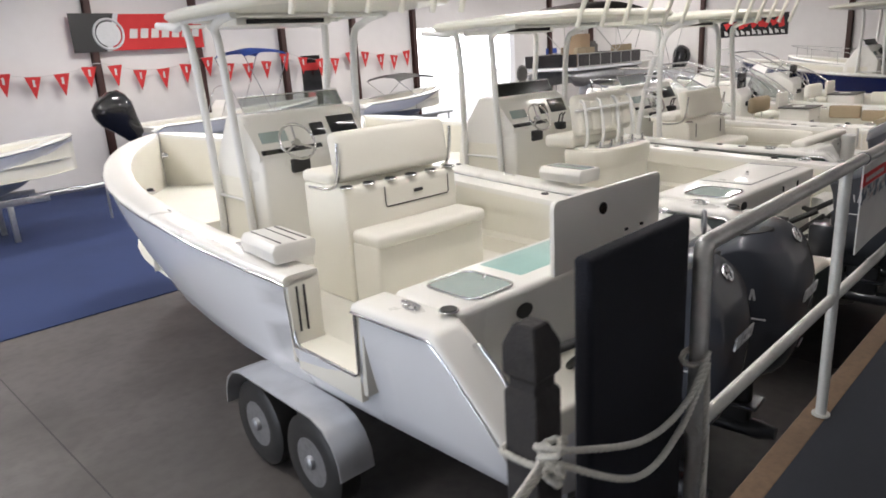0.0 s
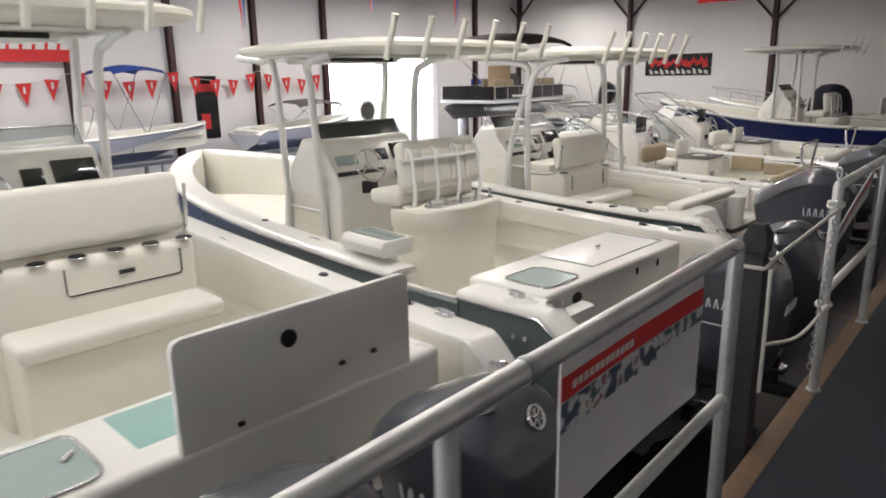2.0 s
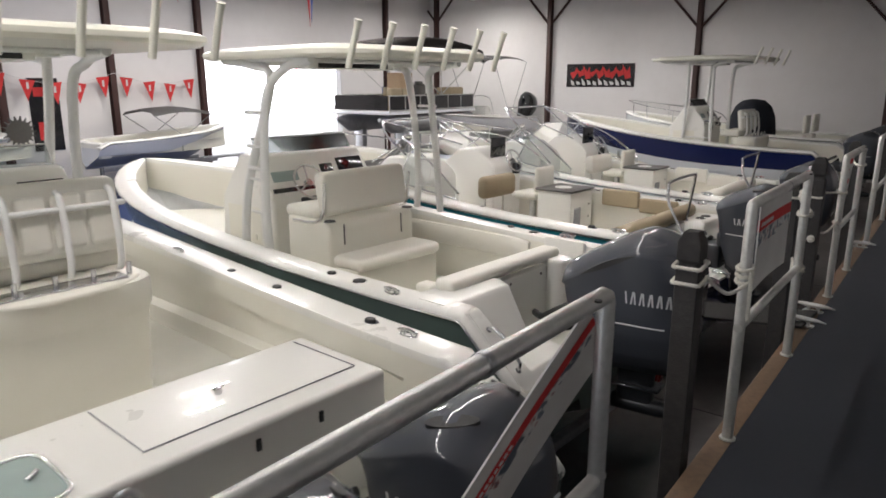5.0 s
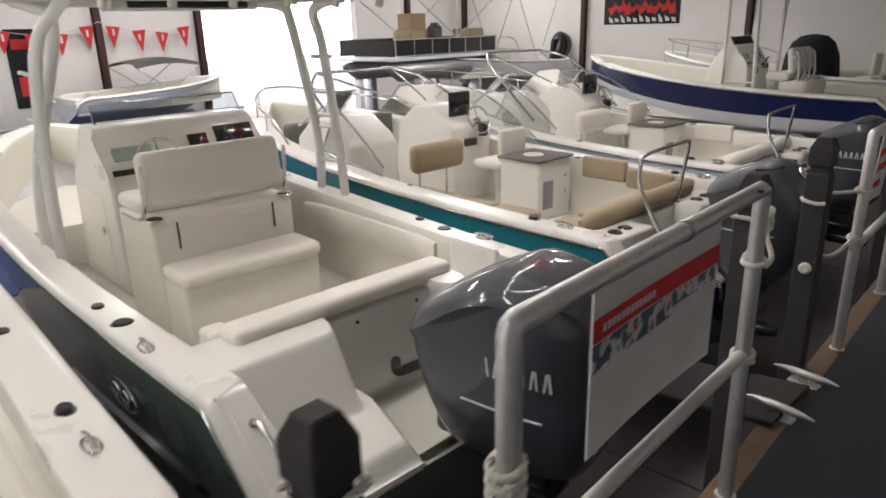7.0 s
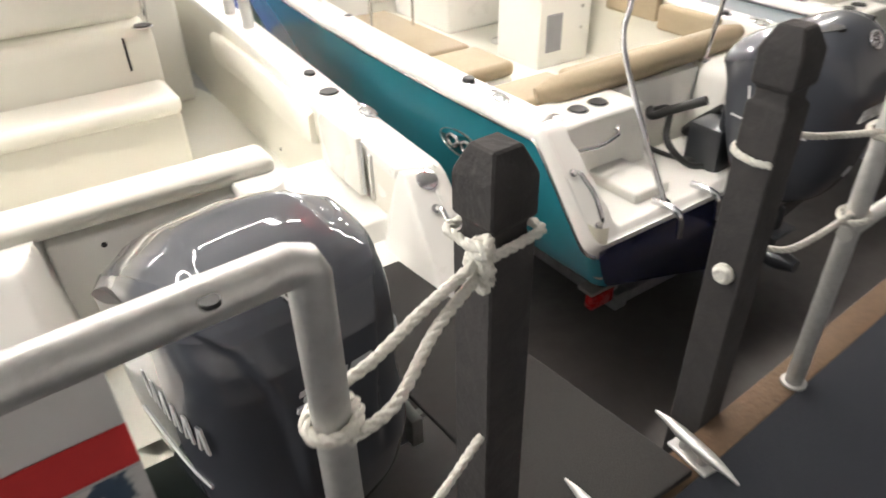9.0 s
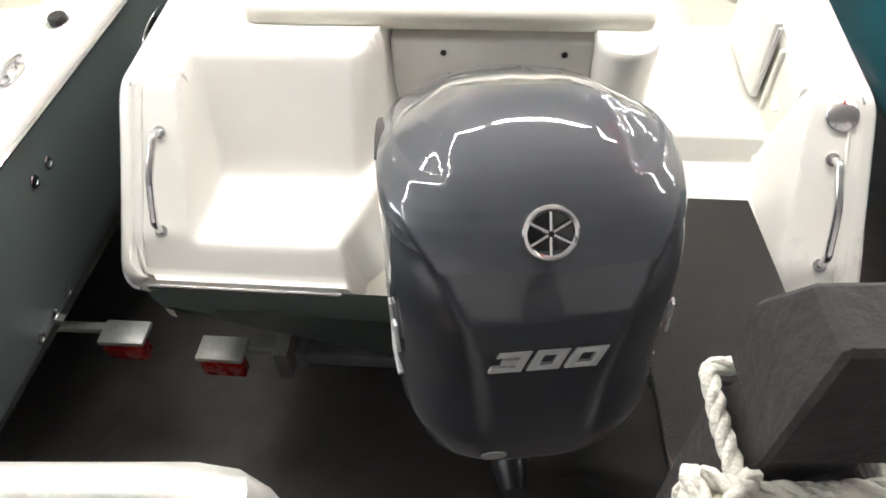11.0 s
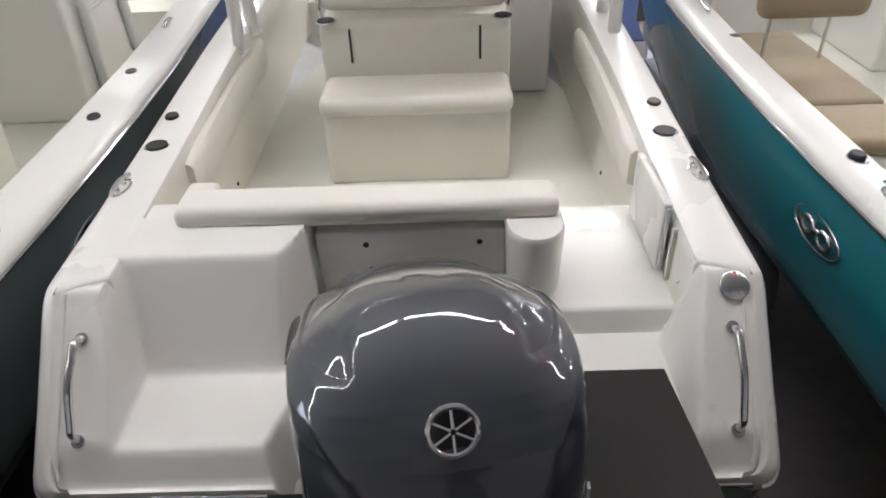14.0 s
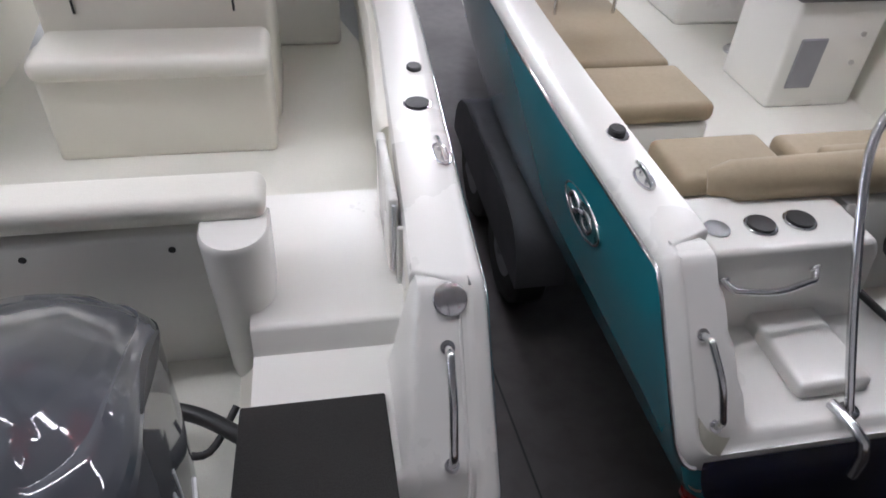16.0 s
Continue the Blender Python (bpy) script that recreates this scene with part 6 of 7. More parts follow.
# ---- small boats at the back ----
def skiff(x, y, rz, sh, label, mat=HULL_WHITE, motor=True, console_at=None, bimini=None):
    root = empty("small_boat", pose(x, y, 0, 0, 0, rz), label, "boat", "small boats along the wall")
    hull(root, sh, mat, 0.16, sole=sh.high - 0.4, bow_deck=(sh.length * 0.55, sh.high - 0.12))
    transom_block(root, -sh.stern + 0.1, sh.stern - 0.1, 0.05, 0.35, sh.low - 0.3, sh.high - 0.05, "transom_box", GEL)
    bm = bmesh.new()
    for q in (-0.5, 0.5):
        rbox(bm, q - 0.04, q + 0.04, 0.2, sh.length * 0.85, sh.keel - 0.12, sh.keel + 0.02, 0.01)
        rbox(bm, q - 0.04, q + 0.04, 0.6, 0.7, 0, sh.keel - 0.1, 0.01)
        rbox(bm, q - 0.04, q + 0.04, sh.length * 0.7, sh.length * 0.7 + 0.1, 0, sh.keel - 0.1, 0.01)
    tube(bm, [(0, sh.length * 0.8, sh.keel - 0.06), (0, sh.length + 0.7, sh.keel - 0.05)], 0.05, 8)
    tube(bm, [(0, sh.length + 0.5, sh.keel - 0.05), (0, sh.length + 0.5, 0.02)], 0.03, 8)
    finish("cradle", bm, GALV, root, 40)
    if motor:
        bm = bmesh.new()
        rings = []
        for h, q, l in ((-0.45, 0.10, 0.14), (-0.2, 0.15, 0.22), (0.0, 0.19, 0.30), (0.15, 0.19, 0.30), (0.26, 0.15, 0.25), (0.31, 0.08, 0.14)):
            rings.append([(q * math.cos(2 * math.pi * k / 20), -0.05 + l * math.sin(2 * math.pi * k / 20), h) for k in range(20)])
        loft(bm, rings, True, True)
        tube(bm, [(0, -0.05, -0.4), (0, -0.05, -1.0)], 0.06, 10)
        o = finish("outboard_motor", bm, GLOSS_BLACK, root, 60, "gloss black outboard motor")
        o.matrix_basis = pose(0, -0.45, sh.high + 0.40, 34, 0, 0) @ Matrix.Diagonal((1.9, 1.7, 1.7, 1))
    if console_at:
        bm = bmesh.new()
        prism(bm, [(0, sh.high - 0.4), (0, sh.high + 0.25), (0.15, sh.high + 0.45), (0.35, sh.high + 0.4), (0.45, sh.high - 0.4)], "x", -0.35, 0.35, 0.03, 3)
        c = finish("console", bm, GEL, root, 50)
        c.matrix_basis = pose(0, console_at, 0)
        bm = bmesh.new()
        tube(bm, [(-0.4, console_at - 0.1, sh.high), (-0.4, console_at + 0.2, sh.high + 0.75), (0.4, console_at + 0.2, sh.high + 0.75), (0.4, console_at - 0.1, sh.high)], 0.014, 8, 3)
        finish("grab_rail", bm, CHROME, root, 60)
    if bimini:
        y0, y1, z, mat2 = bimini
        h = sh.mid * 0.9
        bm = bmesh.new()
        rows = []
        for k in range(9):
            t = k / 8
            yy = y0 + (y1 - y0) * t
            sag = 0.10 * math.sin(math.pi * t)
            rows.append([(-h, yy, z - 0.10 + sag), (-h * 0.8, yy, z + sag), (0, yy, z + 0.05 + sag), (h * 0.8, yy, z + sag), (h, yy, z - 0.10 + sag)])
        loft(bm, rows, False)
        bmesh.ops.solidify(bm, geom=list(bm.faces), thickness=0.03)
        finish("canopy", bm, mat2, root, 60)
        for s in (-1, 1):
            bm = bmesh.new()
            for yy in (y0, y1):
                tube(bm, [(s * h, (y0 + y1) / 2, sh.high), (s * h, yy, z - 0.08)], 0.013, 8)
            finish("canopy_frame", bm, CHROME, root, 60)
    return root


SK = Shape(0.95, 1.05, 5.2, 1.45, 1.62, 1.95, 0.85, 0.3)
skiff(-0.4, 15.8, -90, SK, "small grey-white skiff on a cradle", motor=False)
SK2 = Shape(0.85, 0.95, 5.8, 1.60, 1.75, 1.98, 1.05, 0.3)
skiff(7.4, 18.7, -90, SK2, "small white flats boat with a black motor", console_at=2.3, bimini=(2.9, 4.3, 3.45, BLUE_FABRIC))
SK3 = Shape(0.85, 0.95, 4.4, 1.50, 1.65, 1.90, 0.95, 0.3)
skiff(14.6, 18.9, -90, SK3, "small boat under a grey canopy", motor=False, bimini=(1.6, 3.4, 2.35, VINYL_GREY))
SK4 = Shape(1.0, 1.15, 6.2, 1.60, 1.85, 2.15, 1.0, 0.3)
skiff(31.0, 15.2, 88, SK4, "small white boat with a pale blue stripe", console_at=2.6, bimini=(1.2, 3.4, 4.05, GLOSS_BLACK))


def pontoon_boat(x, y, rz):
    root = empty("pontoon_boat", pose(x, y, 0, 0, 0, rz), "black-sided pontoon boat with tan seats and a dark canopy", "boat")
    for s in (-1, 1):
        bm = bmesh.new()
        tube(bm, [(s * 0.95, -2.4, 1.85), (s * 0.95, 1.9, 1.85), (s * 0.95, 2.5, 2.0)], [0.3, 0.3, 0.06], 16)
        for q in (-1.6, 1.4):
            rbox(bm, s * 0.95 - 0.2, s * 0.95 + 0.2, q - 0.1, q + 0.1, 0, 1.62, 0.01)
        finish("pontoon_tube", bm, GALV, root, 50)
    bm = bmesh.new()
    rbox(bm, -1.28, 1.28, -2.4, 2.4, 2.16, 2.27, 0.02)
    finish("deck", bm, HULL_WHITE, root, 40)
    for s in (-1, 1):
        for k in range(6):
            bm = bmesh.new()
            q = -2.28 + 0.77 * k
            rbox(bm, s * 1.24 - 0.015, s * 1.24 + 0.015, q, q + 0.71, 2.32, 2.74, 0.01)
            finish("side_panel", bm, GLOSS_BLACK, root, 0)
        bm = bmesh.new()
        for z in (2.30, 2.76):
            tube(bm, [(s * 1.24, -2.32, z), (s * 1.24, 2.35, z)], 0.020, 8)
        for k in range(7):
            q = -2.315 + 0.77 * k
            tube(bm, [(s * 1.24, q, 2.27), (s * 1.24, q, 2.76)], 0.016, 8)
        finish("side_rail", bm, ALU, root, 50)
    for q in (-2.34, 2.34):
        bm = bmesh.new()
        rbox(bm, -1.2, 1.2, q - 0.015, q + 0.015, 2.30, 2.76, 0.01)
        finish("end_panel", bm, GLOSS_BLACK, root, 0)
    bm = bmesh.new()
    rows = []
    for k in range(13):
        t = k / 12
        yy = -2.9 + 5.0 * t
        sag = 0.30 * math.sin(math.pi * t) ** 0.7
        rows.append([(-1.30, yy, 4.12 + sag), (-1.24, yy, 4.30 + sag), (-0.9, yy, 4.38 + sag), (0, yy, 4.42 + sag), (0.9, yy, 4.38 + sag), (1.24, yy, 4.30 + sag), (1.30, yy, 4.12 + sag)])
    loft(bm, rows, False)
    bmesh.ops.solidify(bm, geom=list(bm.faces), thickness=0.04)
    finish("canopy", bm, CANVAS_BROWN, root, 60, "dark brown canvas canopy")
    for s in (-1, 1):
        bm = bmesh.new()
        for a, b in ((-0.4, -2.8), (-0.4, 2.0), (-0.4, -0.4)):
            tube(bm, [(s * 1.22, a, 2.76), (s * 1.22, b, 4.30)], 0.016, 8)
        finish("canopy_frame", bm, ALU, root, 50)
    for x0, x1, y0, y1, top in ((-1.1, -0.5, -1.9, -0.5, 3.02), (0.5, 1.1, -1.9, 0.1, 3.02), (-1.1, -0.5, 0.9, 2.1, 3.0)):
        bm = bmesh.new()
        cushion(bm, x0, x1, y0, y1, 2.27, 2.66, 0.06)
        side = x0 if x0 < 0 else x1 - 0.2
        for k in range(2):
            q = y0 + (y1 - y0) * k / 2
            cushion(bm, side, side + 0.2, q + 0.01, q + (y1 - y0) / 2 - 0.01, 2.62, top, 0.06)
        finish("seat", bm, VINYL_TAN, root, 60)
    bm = bmesh.new()
    rbox(bm, -0.35, 0.25, 0.1, 0.75, 2.27, 3.50, 0.02)
    rbox(bm, -0.36, 0.26, 0.40, 0.45, 3.495, 3.505, 0.0)
    finish("carton", bm, CARDBOARD, root, 40)
    bm = bmesh.new()
    disc(bm, (0.2, -0.9, 2.27), 0.24, 0.85, 20, lip=0.05)
    disc(bm, (0.2, -0.9, 3.12), 0.15, 0.10, 20, lip=0.03)
    finish("drum", bm, VINYL_GREY, root, 40)


pontoon_boat(24.6, 16.0, 90)

# ---- wall dressing ----
bm = bmesh.new()
rbox(bm, 6.75, 10.50, ROOM_Y1 - 0.235, ROOM_Y1 - 0.225, 3.72, 4.70, 0)
ban = tagged(finish("banner", bm, RED, smooth=0), "red and black vinyl banner with a grey badge", "banner")
bm = bmesh.new()
prism(bm, [(6.74, 3.70), (7.62, 3.70), (7.95, 4.72), (6.74, 4.72)], "y", ROOM_Y1 - 0.245, ROOM_Y1 - 0.237)
finish("black_end", bm, BLACK, ban, 0)
bm = bmesh.new()
m = pose(7.72, ROOM_Y1 - 0.252, 4.17, 90, 0, 0)
ring(bm, (0, 0, 0), 0.40, 0.035, 32, m)
disc(bm, (0, 0, -0.01), 0.33, 0.012, 28, m)
prism(bm, [(7.6, 3.71), (7.74, 3.71), (8.07, 4.71), (7.93, 4.71)], "y", ROOM_Y1 - 0.249, ROOM_Y1 - 0.246)
finish("badge", bm, SILVER, ban, 30)
bm = bmesh.new()
for k in range(7):
    prism(bm, [(8.28 + 0.31 * k, 4.04), (8.50 + 0.31 * k, 4.04), (8.55 + 0.31 * k, 4.30), (8.33 + 0.31 * k, 4.30)], "y", ROOM_Y1 - 0.243, ROOM_Y1 - 0.237)
finish("print_bar", bm, WHITE_PRINT, ban, 0)

# string of pennants sagging from post to post
bm = bmesh.new()
flags = bmesh.new()
marks = bmesh.new()
x = 1.2
zs = lambda u: 3.15 + 0.30 * (abs(((u - 7.3) / 3.05) % 1 - 0.5) * 2) ** 2
tube(bm, [(1.2 + 0.25 * k, ROOM_Y1 - 0.205, zs(1.2 + 0.25 * k)) for k in range(72)], 0.008, 6)
string = finish("pennant_string", bm, WHITE_PRINT)
tagged(string, "string of small red triangular pennants along the wall", "bunting")
k = 0
while x < 19.0:
    z = zs(x + 0.17)
    yy = ROOM_Y1 - 0.27 - 0.04 * math.sin(5 * k)
    t = 0.05 * math.sin(3.1 * k)
    bm = bmesh.new()
    prism(bm, [(x, z), (x + 0.40, z + t), (x + 0.20 + t, z - 0.58)], "y", yy - 0.004, yy + 0.004)
    finish("pennant", bm, RED, string, 0)
    bm = bmesh.new()
    rbox(bm, x + 0.17, x + 0.23, yy - 0.007, yy - 0.005, z - 0.26, z - 0.08, 0)
    finish("pennant_mark", bm, WHITE_PRINT, string, 0)
    x += 0.70
    k += 1

for x, w, z0, z1, mat, label in ((14.5, 0.8, 1.3, 3.3, GLOSS_BLACK, "tall black show poster on the wall"), (28.9, 0.9, 1.2, 3.0, BLUE_FABRIC, "blue show poster on a stand")):
    bm = bmesh.new()
    rbox(bm, x - w / 2, x + w / 2, ROOM_Y1 - 0.03, ROOM_Y1, z0, z1, 0.005)
    po = tagged(finish("poster", bm, mat, smooth=0), label, "poster")
    for q0, q1, p0, p1 in ((-0.35, 0.35, z1 - 0.5, z1 - 0.25), (-0.3, 0.1, z0 + 0.3, z0 + 0.8)):
        bm = bmesh.new()
        rbox(bm, x + w * q0, x + w * q1, ROOM_Y1 - 0.036, ROOM_Y1 - 0.031, p0, p1, 0)
        finish("print_bar", bm, RED if mat is GLOSS_BLACK else WHITE_PRINT, po, 0)
    if mat is BLUE_FABRIC:
        bm = bmesh.new()
        for s in (-1, 1):
            tube(bm, [(x + s * 0.3, ROOM_Y1 - 0.06, 0), (x + s * 0.3, ROOM_Y1 - 0.06, z0 + 0.1)], 0.02, 8)
        finish("stand_leg", bm, BLACK, po, 40)

# printed banner on the east wall
bm = bmesh.new()
rbox(bm, ROOM_X1 - 0.012, ROOM_X1, 10.6, 13.5, 3.0, 3.9, 0)
ban = tagged(finish("banner", bm, GLOSS_BLACK, smooth=0), "black and red printed banner on the wall", "banner")
bm = bmesh.new()
for k in range(9):
    y = 10.75 + 0.28 * k
    prism(bm, [(y, 3.36 + 0.12 * (k % 3)), (y + 0.22, 3.30 + 0.09 * (k % 2)), (y + 0.36, 3.84 - 0.14 * (k % 3)), (y + 0.16, 3.60), (y + 0.06, 3.78 - 0.07 * (k % 2))], "x", ROOM_X1 - 0.018, ROOM_X1 - 0.0125)
finish("red_print", bm, RED, ban, 0)
bm = bmesh.new()
for k in range(11):
    y = 10.72 + 0.24 * k
    prism(bm, [(y, 3.05 + 0.05 * (k % 2)), (y + 0.15, 3.08), (y + 0.19, 3.22 + 0.06 * (k % 3)), (y + 0.04, 3.20)], "x", ROOM_X1 - 0.018, ROOM_X1 - 0.0125)
finish("white_print", bm, WHITE_PRINT, ban, 0)

# flags hung from the roof
bm = bmesh.new()
rows = []
for k in range(12):
    y = 2.6 + 1.75 * k / 11
    rows.append([(13.44 + 0.04 * math.sin(1.3 * k), y, 4.2), (13.44 + 0.02 * math.sin(1.3 * k), y, 5.0), (13.44, y, ceiling_z(y) - 0.02)])
loft(bm, rows, False)
bmesh.ops.solidify(bm, geom=list(bm.faces), thickness=0.006)
tagged(finish("flag", bm, RED), "red flag hanging from the roof", "flag")
for x, y, z in ((9.5, 10.8, 4.0), (16.2, 11.5, 4.35), (12.8, 11.0, 4.5)):
    bm = bmesh.new()
    top = ceiling_z(y) - 0.01
    prism(bm, [(x - 0.02, z), (x - 0.22, top), (x - 0.02, top)], "y", y - 0.004, y + 0.004)
    fl = tagged(finish("flag", bm, RED, smooth=0), "long red and blue pennant hanging from the roof", "flag", "pennants hanging from the roof")
    bm = bmesh.new()
    prism(bm, [(x + 0.02, z + 0.05), (x + 0.02, top), (x + 0.22, top)], "y", y - 0.004, y + 0.004)
    finish("blue_half", bm, BLUE_FABRIC, fl, 0)


# ---- on the dock ----
def photo_material():
    """A printed collage: patches of white, navy, teal, red and tan."""
    mat = bpy.data.materials.new("photo_print")
    mat.use_nodes = True
    n, l = mat.node_tree.nodes, mat.node_tree.links
    co, vo, ramp, no = n.new("ShaderNodeTexCoord"), n.new("ShaderNodeTexNoise"), n.new("ShaderNodeValToRGB"), n.new("ShaderNodeBsdfPrincipled")
    vo.inputs["Scale"].default_value, vo.inputs["Detail"].default_value = 16, 3
    ramp.color_ramp.interpolation = "LINEAR"
    stops = ((0.0, (0.01, 0.02, 0.06)), (0.38, (0.02, 0.05, 0.14)), (0.46, (0.05, 0.08, 0.12)), (0.50, (0.55, 0.55, 0.54)), (0.58, (0.60, 0.60, 0.58)), (0.62, (0.30, 0.05, 0.04)), (0.68, (0.03, 0.06, 0.12)))
    for p, c in stops[2:]:
        e = ramp.color_ramp.elements.new(p)
        e.color = (*c, 1)
    for e, (p, c) in zip((ramp.color_ramp.elements[0], ramp.color_ramp.elements[-1]), (stops[0], stops[1])):
        e.color = (*c, 1)
    l.new(co.outputs["Object"], vo.inputs["Vector"])
    l.new(vo.outputs[0], ramp.inputs[0])
    l.new(ramp.outputs[0], n["Principled BSDF"].inputs["Base Color"])
    n["Principled BSDF"].inputs["Roughness"].default_value = 0.35
    n.remove(no)
    return mat


PHOTO = photo_material()


def rail_poster(x0, x1, z0, z1, droop=0.0, lean=0.0, y=RAIL_Y + 0.045, plain=False):
    """A printed card hung on a railing: white, with a red band over a strip of photographs."""
    w, h = x1 - x0, z1 - z0
    bm = bmesh.new()
    rows = []
    for k in range(13):
        bow = 0.012 * math.sin(math.pi * k / 12)
        rows.append([(w * k / 12, bow - 0.003, -h), (w * k / 12, bow * 0.3 - 0.003, 0), (w * k / 12, bow * 0.3 + 0.003, 0), (w * k / 12, bow + 0.003, -h)])
    loft(bm, rows, True, True)
    card = finish("rail_sign", bm, WHITE_PRINT, smooth=30)
    card.matrix_world = pose(x0, y, z1, lean, 0, 0) @ pose(0, 0, 0, 0, -droop, 0)
    tagged(card, "white sign with rows of red print tied to the railing" if plain else "white printed sale sign with a red band tied to the railing", "sign", "signs on the railings")

    def strip(name, mat, s, d, pieces):
        for a, b, c, e in pieces:
            bm = bmesh.new()
            rows = []
            for k in range(7):
                x = a + (b - a) * k / 6
                bow = 0.012 * math.sin(math.pi * x / w)
                col = []
                for t in (c, e):
                    f = 0.3 + 0.7 * (-t / h)
                    col += [(x, bow * f + s * d, t)]
                rows.append([col[0], col[1], (col[1][0], col[1][1] - s * 0.0008, e), (col[0][0], col[0][1] - s * 0.0008, c)])
            loft(bm, rows, True, True)
            finish(name, bm, mat, card, 30)
    if plain:
        for s in (-1, 1):
            strip("red_print", RED, s, 0.0046, [(w * a, w * b, -h * (c + 0.10), -h * c) for a, b, c in ((0.15, 0.85, 0.12), (0.10, 0.60, 0.32), (0.22, 0.88, 0.52), (0.12, 0.75, 0.74))])
        return card
    for s in (-1, 1):
        strip("red_band", RED, s, 0.0046, [(0.0, w, -h * 0.33, -h * 0.20)])
        strip("photo_strip", PHOTO, s, 0.0046, [(0.0, w * 0.62, -h * 0.50, -h * 0.34), (w * 0.62, w, -h * 0.44, -h * 0.34)])
        strip("white_print", WHITE_PRINT, s, 0.0062, [(w * (0.06 + 0.032 * k), w * (0.082 + 0.032 * k), -h * 0.29, -h * 0.245) for k in range(12)])
    return card


rail_poster(3.56, 4.46, 2.10, 2.585)
rail_poster(9.46, 10.20, 2.12, 2.585)
rail_poster(6.97, 7.72, 1.68, 2.06, 45, 15, RAIL_Y + 0.172)
rail_poster(12.50, 12.84, 2.12, 2.58, 0, 4, plain=True)

# dark carpeted board between the first piling and the railing
bm = bmesh.new()
rbox(bm, 1.33, 1.86, 0.845, 0.90, 0.9, 2.655, 0.015, 3)
tagged(finish("carpeted_board", bm, CARPET_BLACK), "tall black carpeted board standing against the dock", "board")


def rope(points, r=0.0085, label="white braided rope tied to the dock"):
    """A laid rope: three strands twisted round the line through the points."""
    pts = [Vector(p) for p in points]
    line = []
    for i in range(len(pts) - 1):
        p0, p1, p2, p3 = (pts[min(max(i + k, 0), len(pts) - 1)] for k in (-1, 0, 1, 2))
        n = max(4, int((p2 - p1).length / 0.006))
        for q in range(n):
            t = q / n
            line.append(0.5 * ((2 * p1) + (p2 - p0) * t + (2 * p0 - 5 * p1 + 4 * p2 - p3) * t * t + (3 * p1 - p0 - 3 * p2 + p3) * t ** 3))
    line.append(pts[-1])
    bm = bmesh.new()
    for s in range(3):
        path, run = [], 0.0
        for i, p in enumerate(line):
            a, b = line[max(i - 1, 0)], line[min(i + 1, len(line) - 1)]
            d = (b - a).normalized()
            u = d.cross(Vector((0.13, 0.21, 0.97))).normalized()
            v = d.cross(u)
            ang = run / 0.055 * 2 * math.pi + s * 2.0944
            path.append(p + 0.55 * r * (math.cos(ang) * u + math.sin(ang) * v))
            run += (b - a).length / 2
        tube(bm, path, r * 0.60, 6)
    return tagged(finish("rope", bm, ROPE, smooth=60), label, "rope", "white dock ropes")


def loop_round(x, y, z, rx, ry, tilt=0.0, square=False):
    pts = []
    for k in range(17):
        a = 2 * math.pi * k / 16
        c, s = math.cos(a), math.sin(a)
        if square:
            q = 1 / max(abs(c), abs(s))
            q = 0.75 * q + 0.25
            c, s = c * q, s * q
        pts.append((x + rx * c, y + ry * s, z + tilt * c))
    return pts


def knot(x, y, z, size=0.03):
    random.seed(int(x * 100) + int(z * 100))
    pts = [(x + size * math.cos(2.1 * k) * (0.6 + 0.4 * math.sin(1.7 * k)), y + size * math.sin(2.1 * k), z + size * 1.3 * math.sin(0.9 * k)) for k in range(15)]
    return pts


PY = DOCK_Y + 0.075
for x, top in ((1.18, 2.53), (5.42, 2.52), (8.76, 2.55), (10.815, 2.59), (11.63, 2.62), (13.75, 2.6), (16.8, 2.6), (20.4, 2.6)):
    piling(x, 0.89 if x == 11.63 else PY, top)

# ropes: first piling
rope(loop_round(1.18, PY, 2.20, 0.060, 0.060, 0.01, True))
rope(knot(1.13, PY - 0.09, 2.22, 0.035))
rope([(1.15, PY - 0.08, 2.23), (1.40, RAIL_Y - 0.02, 2.17), (1.60, RAIL_Y - 0.045, 2.20), (1.74, RAIL_Y - 0.04, 2.30)])
rope([(1.15, PY - 0.08, 2.20), (1.36, RAIL_Y - 0.03, 2.09), (1.56, RAIL_Y - 0.05, 2.14), (1.73, RAIL_Y - 0.045, 2.27)])
rope([(1.10, PY - 0.08, 2.22), (0.7, 0.78, 2.15), (0.1, 0.74, 2.10), (-0.6, 0.74, 2.12)])
rope([(1.10, PY - 0.08, 2.20), (0.7, 0.80, 2.10), (0.1, 0.76, 2.04), (-0.6, 0.76, 2.10)])
rope(loop_round(1.745, RAIL_Y, 2.27, 0.034, 0.034, 0.012))
rope([(1.735, RAIL_Y - 0.04, 2.26), (1.73, RAIL_Y - 0.05, 2.0), (1.735, RAIL_Y - 0.045, 1.75)])
# second opening
rope(loop_round(5.42, PY, 2.34, 0.060, 0.060, 0.008, True))
rope([(5.49, PY - 0.04, 2.33), (5.85, 0.80, 2.42), (6.17, RAIL_Y - 0.03, 2.50)])
rope([(5.50, PY - 0.02, 1.92), (5.85, 0.80, 1.88), (6.17, RAIL_Y - 0.02, 1.97)])
rope(loop_round(6.178, RAIL_Y, 2.50, 0.034, 0.034, 0.01))
rope(loop_round(6.178, RAIL_Y, 2.515, 0.034, 0.034, -0.008))
rope(loop_round(6.178, RAIL_Y, 1.97, 0.034, 0.034, 0.01))
rope([(5.37, PY - 0.078, 2.33), (5.37, PY - 0.08, 2.0), (5.37, PY - 0.08, 1.75)])
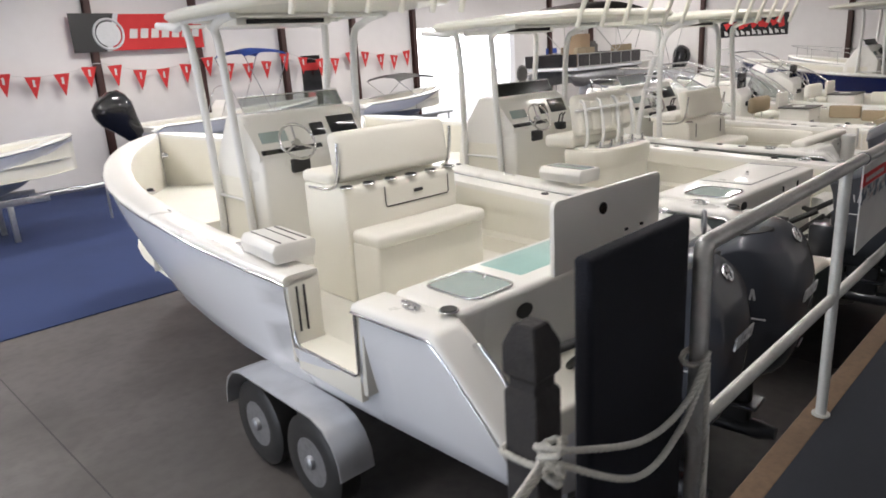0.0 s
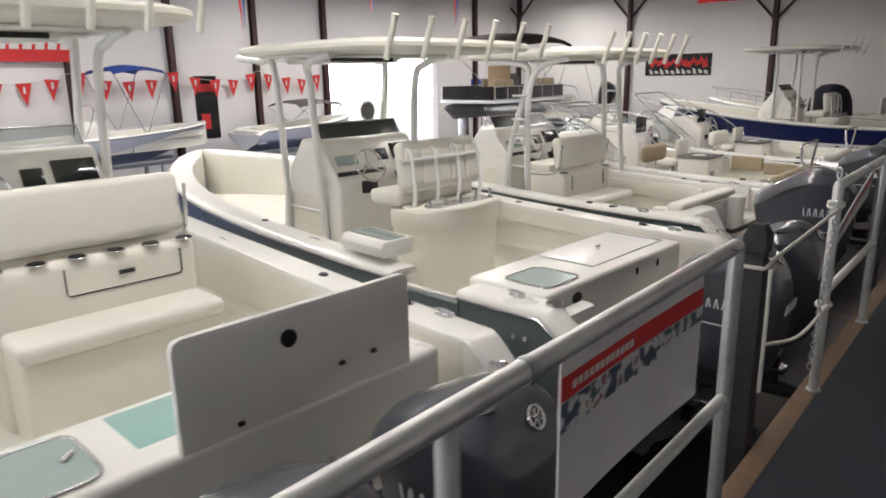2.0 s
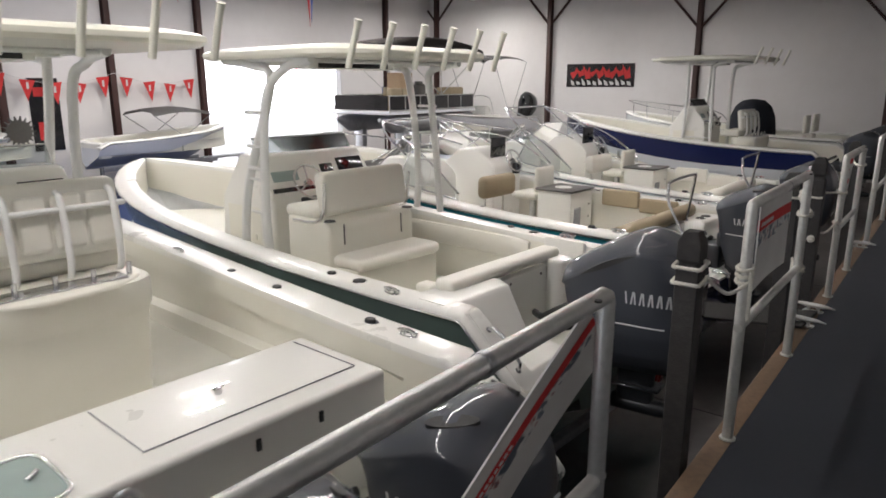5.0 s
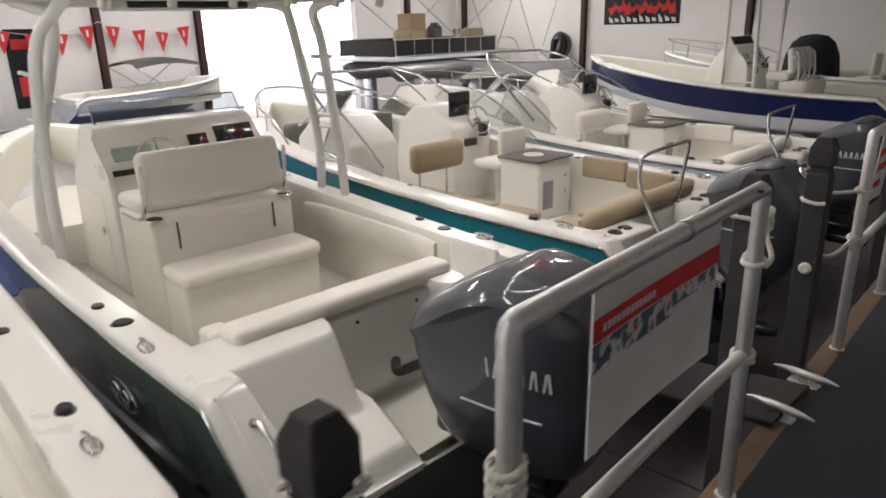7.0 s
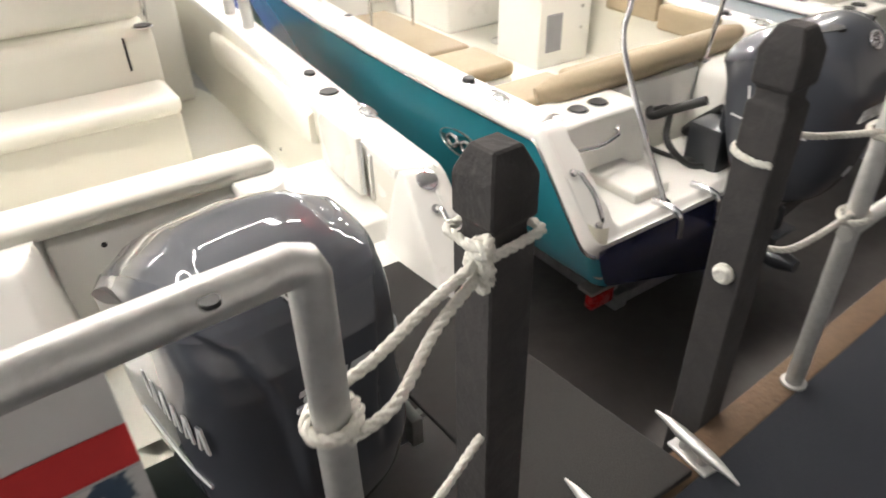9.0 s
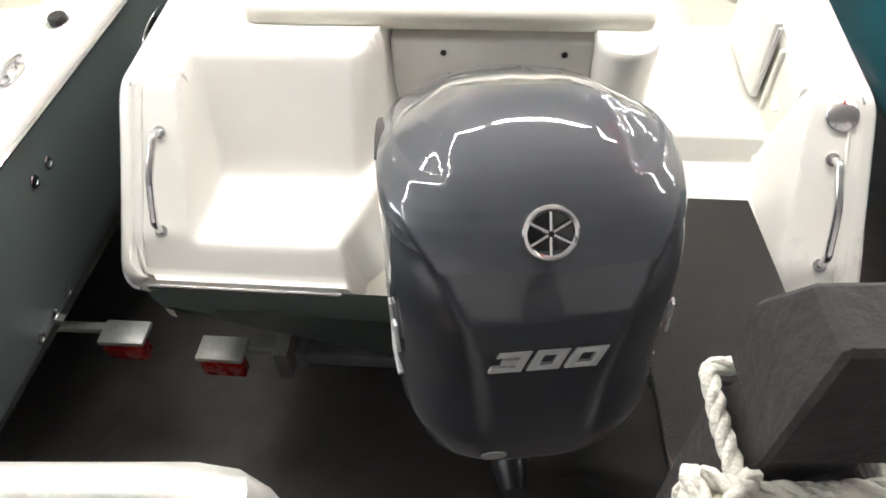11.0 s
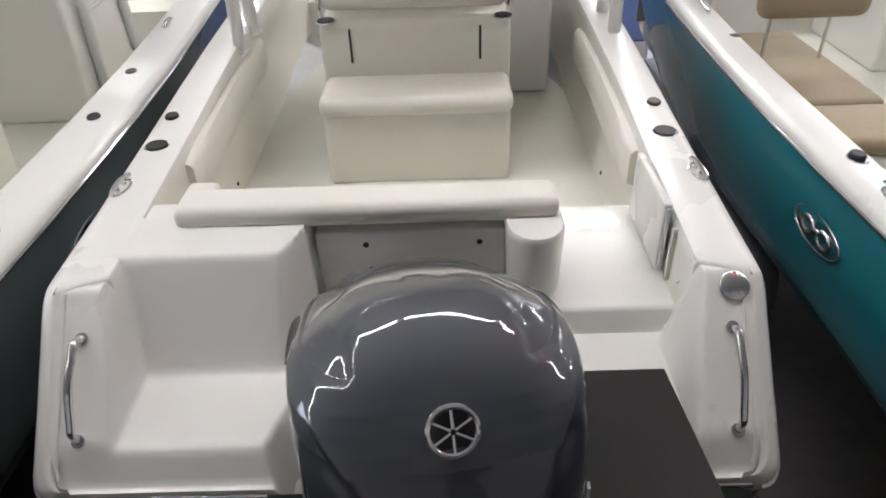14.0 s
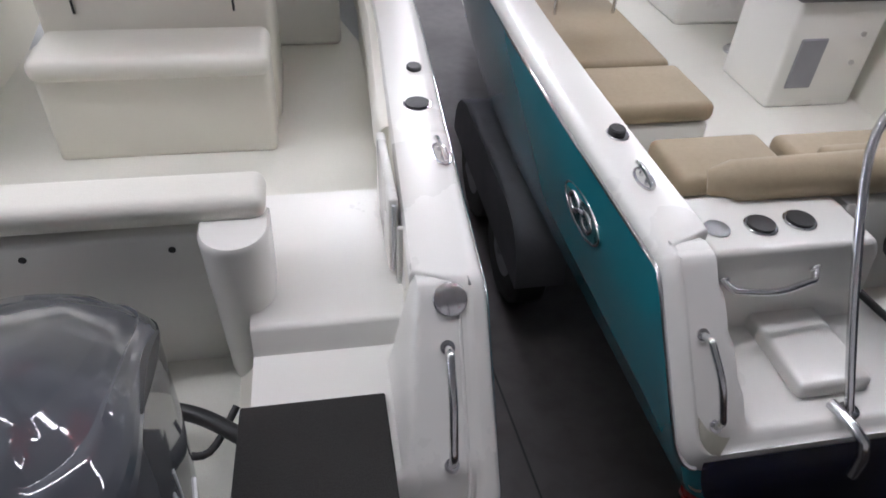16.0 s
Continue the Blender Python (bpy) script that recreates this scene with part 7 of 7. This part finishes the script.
# third opening
for z in (2.40, 2.33):
    rope(loop_round(8.76, PY, z, 0.060, 0.060, 0.008, True))
for z in (2.28, 2.31, 2.34):
    rope(loop_round(9.078, RAIL_Y, z, 0.034, 0.034, 0.01))
rope([(8.82, PY - 0.06, 2.33), (8.95, 0.80, 2.24), (9.05, RAIL_Y - 0.03, 2.28)])
rope([(9.04, RAIL_Y - 0.035, 2.33), (9.035, RAIL_Y - 0.04, 2.2), (9.04, RAIL_Y - 0.04, 2.1)])
# fourth opening
rope(loop_round(10.815, PY, 2.432, 0.060, 0.060, 0.004, True))
rope(knot(10.712, PY - 0.085, 2.462, 0.022), 0.008)
rope(knot(10.712, PY - 0.088, 2.44, 0.018), 0.008)
rope([(10.765, PY - 0.05, 2.44), (10.712, PY - 0.085, 2.46), (10.60, 0.815, 2.437), (10.49, RAIL_Y + 0.03, 2.41), (10.415, RAIL_Y + 0.035, 2.395)], 0.0085)
rope([(10.765, PY - 0.05, 2.43), (10.712, PY - 0.088, 2.44), (10.60, 0.79, 2.417), (10.49, RAIL_Y - 0.03, 2.385), (10.415, RAIL_Y - 0.035, 2.375)], 0.0085)
rope(loop_round(10.413, RAIL_Y, 2.385, 0.034, 0.034, 0.006))
rope(loop_round(10.413, RAIL_Y, 2.05, 0.034, 0.034, 0.01))
rope(loop_round(10.413, RAIL_Y, 2.03, 0.034, 0.034, -0.01))
rope([(10.74, PY - 0.06, 2.03), (10.60, 0.82, 1.98), (10.44, RAIL_Y - 0.02, 2.01)])
# fifth
rope([(11.68, 0.89, 2.36), (11.77, 0.84, 2.34), (11.93, RAIL_Y, 2.33)])
rope([(11.68, 0.89, 2.05), (11.77, 0.82, 2.03), (11.93, RAIL_Y, 2.10)])
rope(loop_round(11.948, RAIL_Y, 2.33, 0.034, 0.034, 0.008))
rope(loop_round(11.948, RAIL_Y, 2.09, 0.034, 0.034, 0.008))
rope([(11.60, 0.948, 2.335), (11.572, 0.93, 2.33), (11.568, 0.88, 2.322), (11.575, 0.842, 2.325)])
rope(loop_round(12.98, RAIL_Y, 2.45, 0.034, 0.034, 0.008))
rope([(13.0, RAIL_Y, 2.45), (13.4, 0.85, 2.40), (13.7, PY, 2.42)])
bm = bmesh.new()
disc(bm, (0, 0, 0), 0.028, 0.02, 18, pose(11.578, 0.885, 2.005, 0, -90, 0), 1, 0.008)
ring(bm, (0, 0, 0.018), 0.016, 0.006, 16, pose(11.578, 0.885, 2.005, 0, -90, 0))
tagged(finish("rope_end", bm, ROPE), "round white rope end knotted on a piling", "rope end")

# dock cleats
for x in (11.09, 11.47, 14.1):
    bm = bmesh.new()
    tube(bm, [(-0.15, 0, 0.048), (-0.10, 0, 0.054), (-0.05, 0, 0.052), (0.05, 0, 0.052), (0.10, 0, 0.054), (0.15, 0, 0.048)], [0.004, 0.012, 0.019, 0.019, 0.012, 0.004], 10)
    for s in (-1, 1):
        tube(bm, [(s * 0.035, 0, 0), (s * 0.03, 0, 0.05)], 0.014, 8)
    rbox(bm, -0.07, 0.07, -0.03, 0.03, 0, 0.012, 0.005)
    ob = finish("dock_cleat", bm, ALU, smooth=60)
    ob.matrix_world = pose(x, DOCK_Y - 0.05, DOCK_Z - 0.004, 0, 0, -98)
    tagged(ob, "cast metal mooring cleat on the dock edge", "cleat", "mooring cleats")

# chain hanging beside the second railing
bm = bmesh.new()
for k in range(30):
    m = pose(6.10 - 0.0012 * k, RAIL_Y - 0.02 + 0.001 * k, 2.52 - 0.030 * k, 90, 0, 90 * (k % 2) + 20)
    ring(bm, (0, 0, 0), 0.011, 0.0034, 10, m @ Matrix.Diagonal((1, 1.75, 1, 1)))
tagged(finish("chain", bm, GALV), "galvanised chain hanging from the railing post", "chain")
bm = bmesh.new()
for x, h in ((1.76, 2.665), (6.17, 2.665)):
    ring(bm, (0, 0, 0), 0.03, 0.005, 18, pose(x, RAIL_Y, h, 90, 0, 30))
tagged(finish("shackle_ring", bm, GALV), "steel rings on the railing ends", "ring")
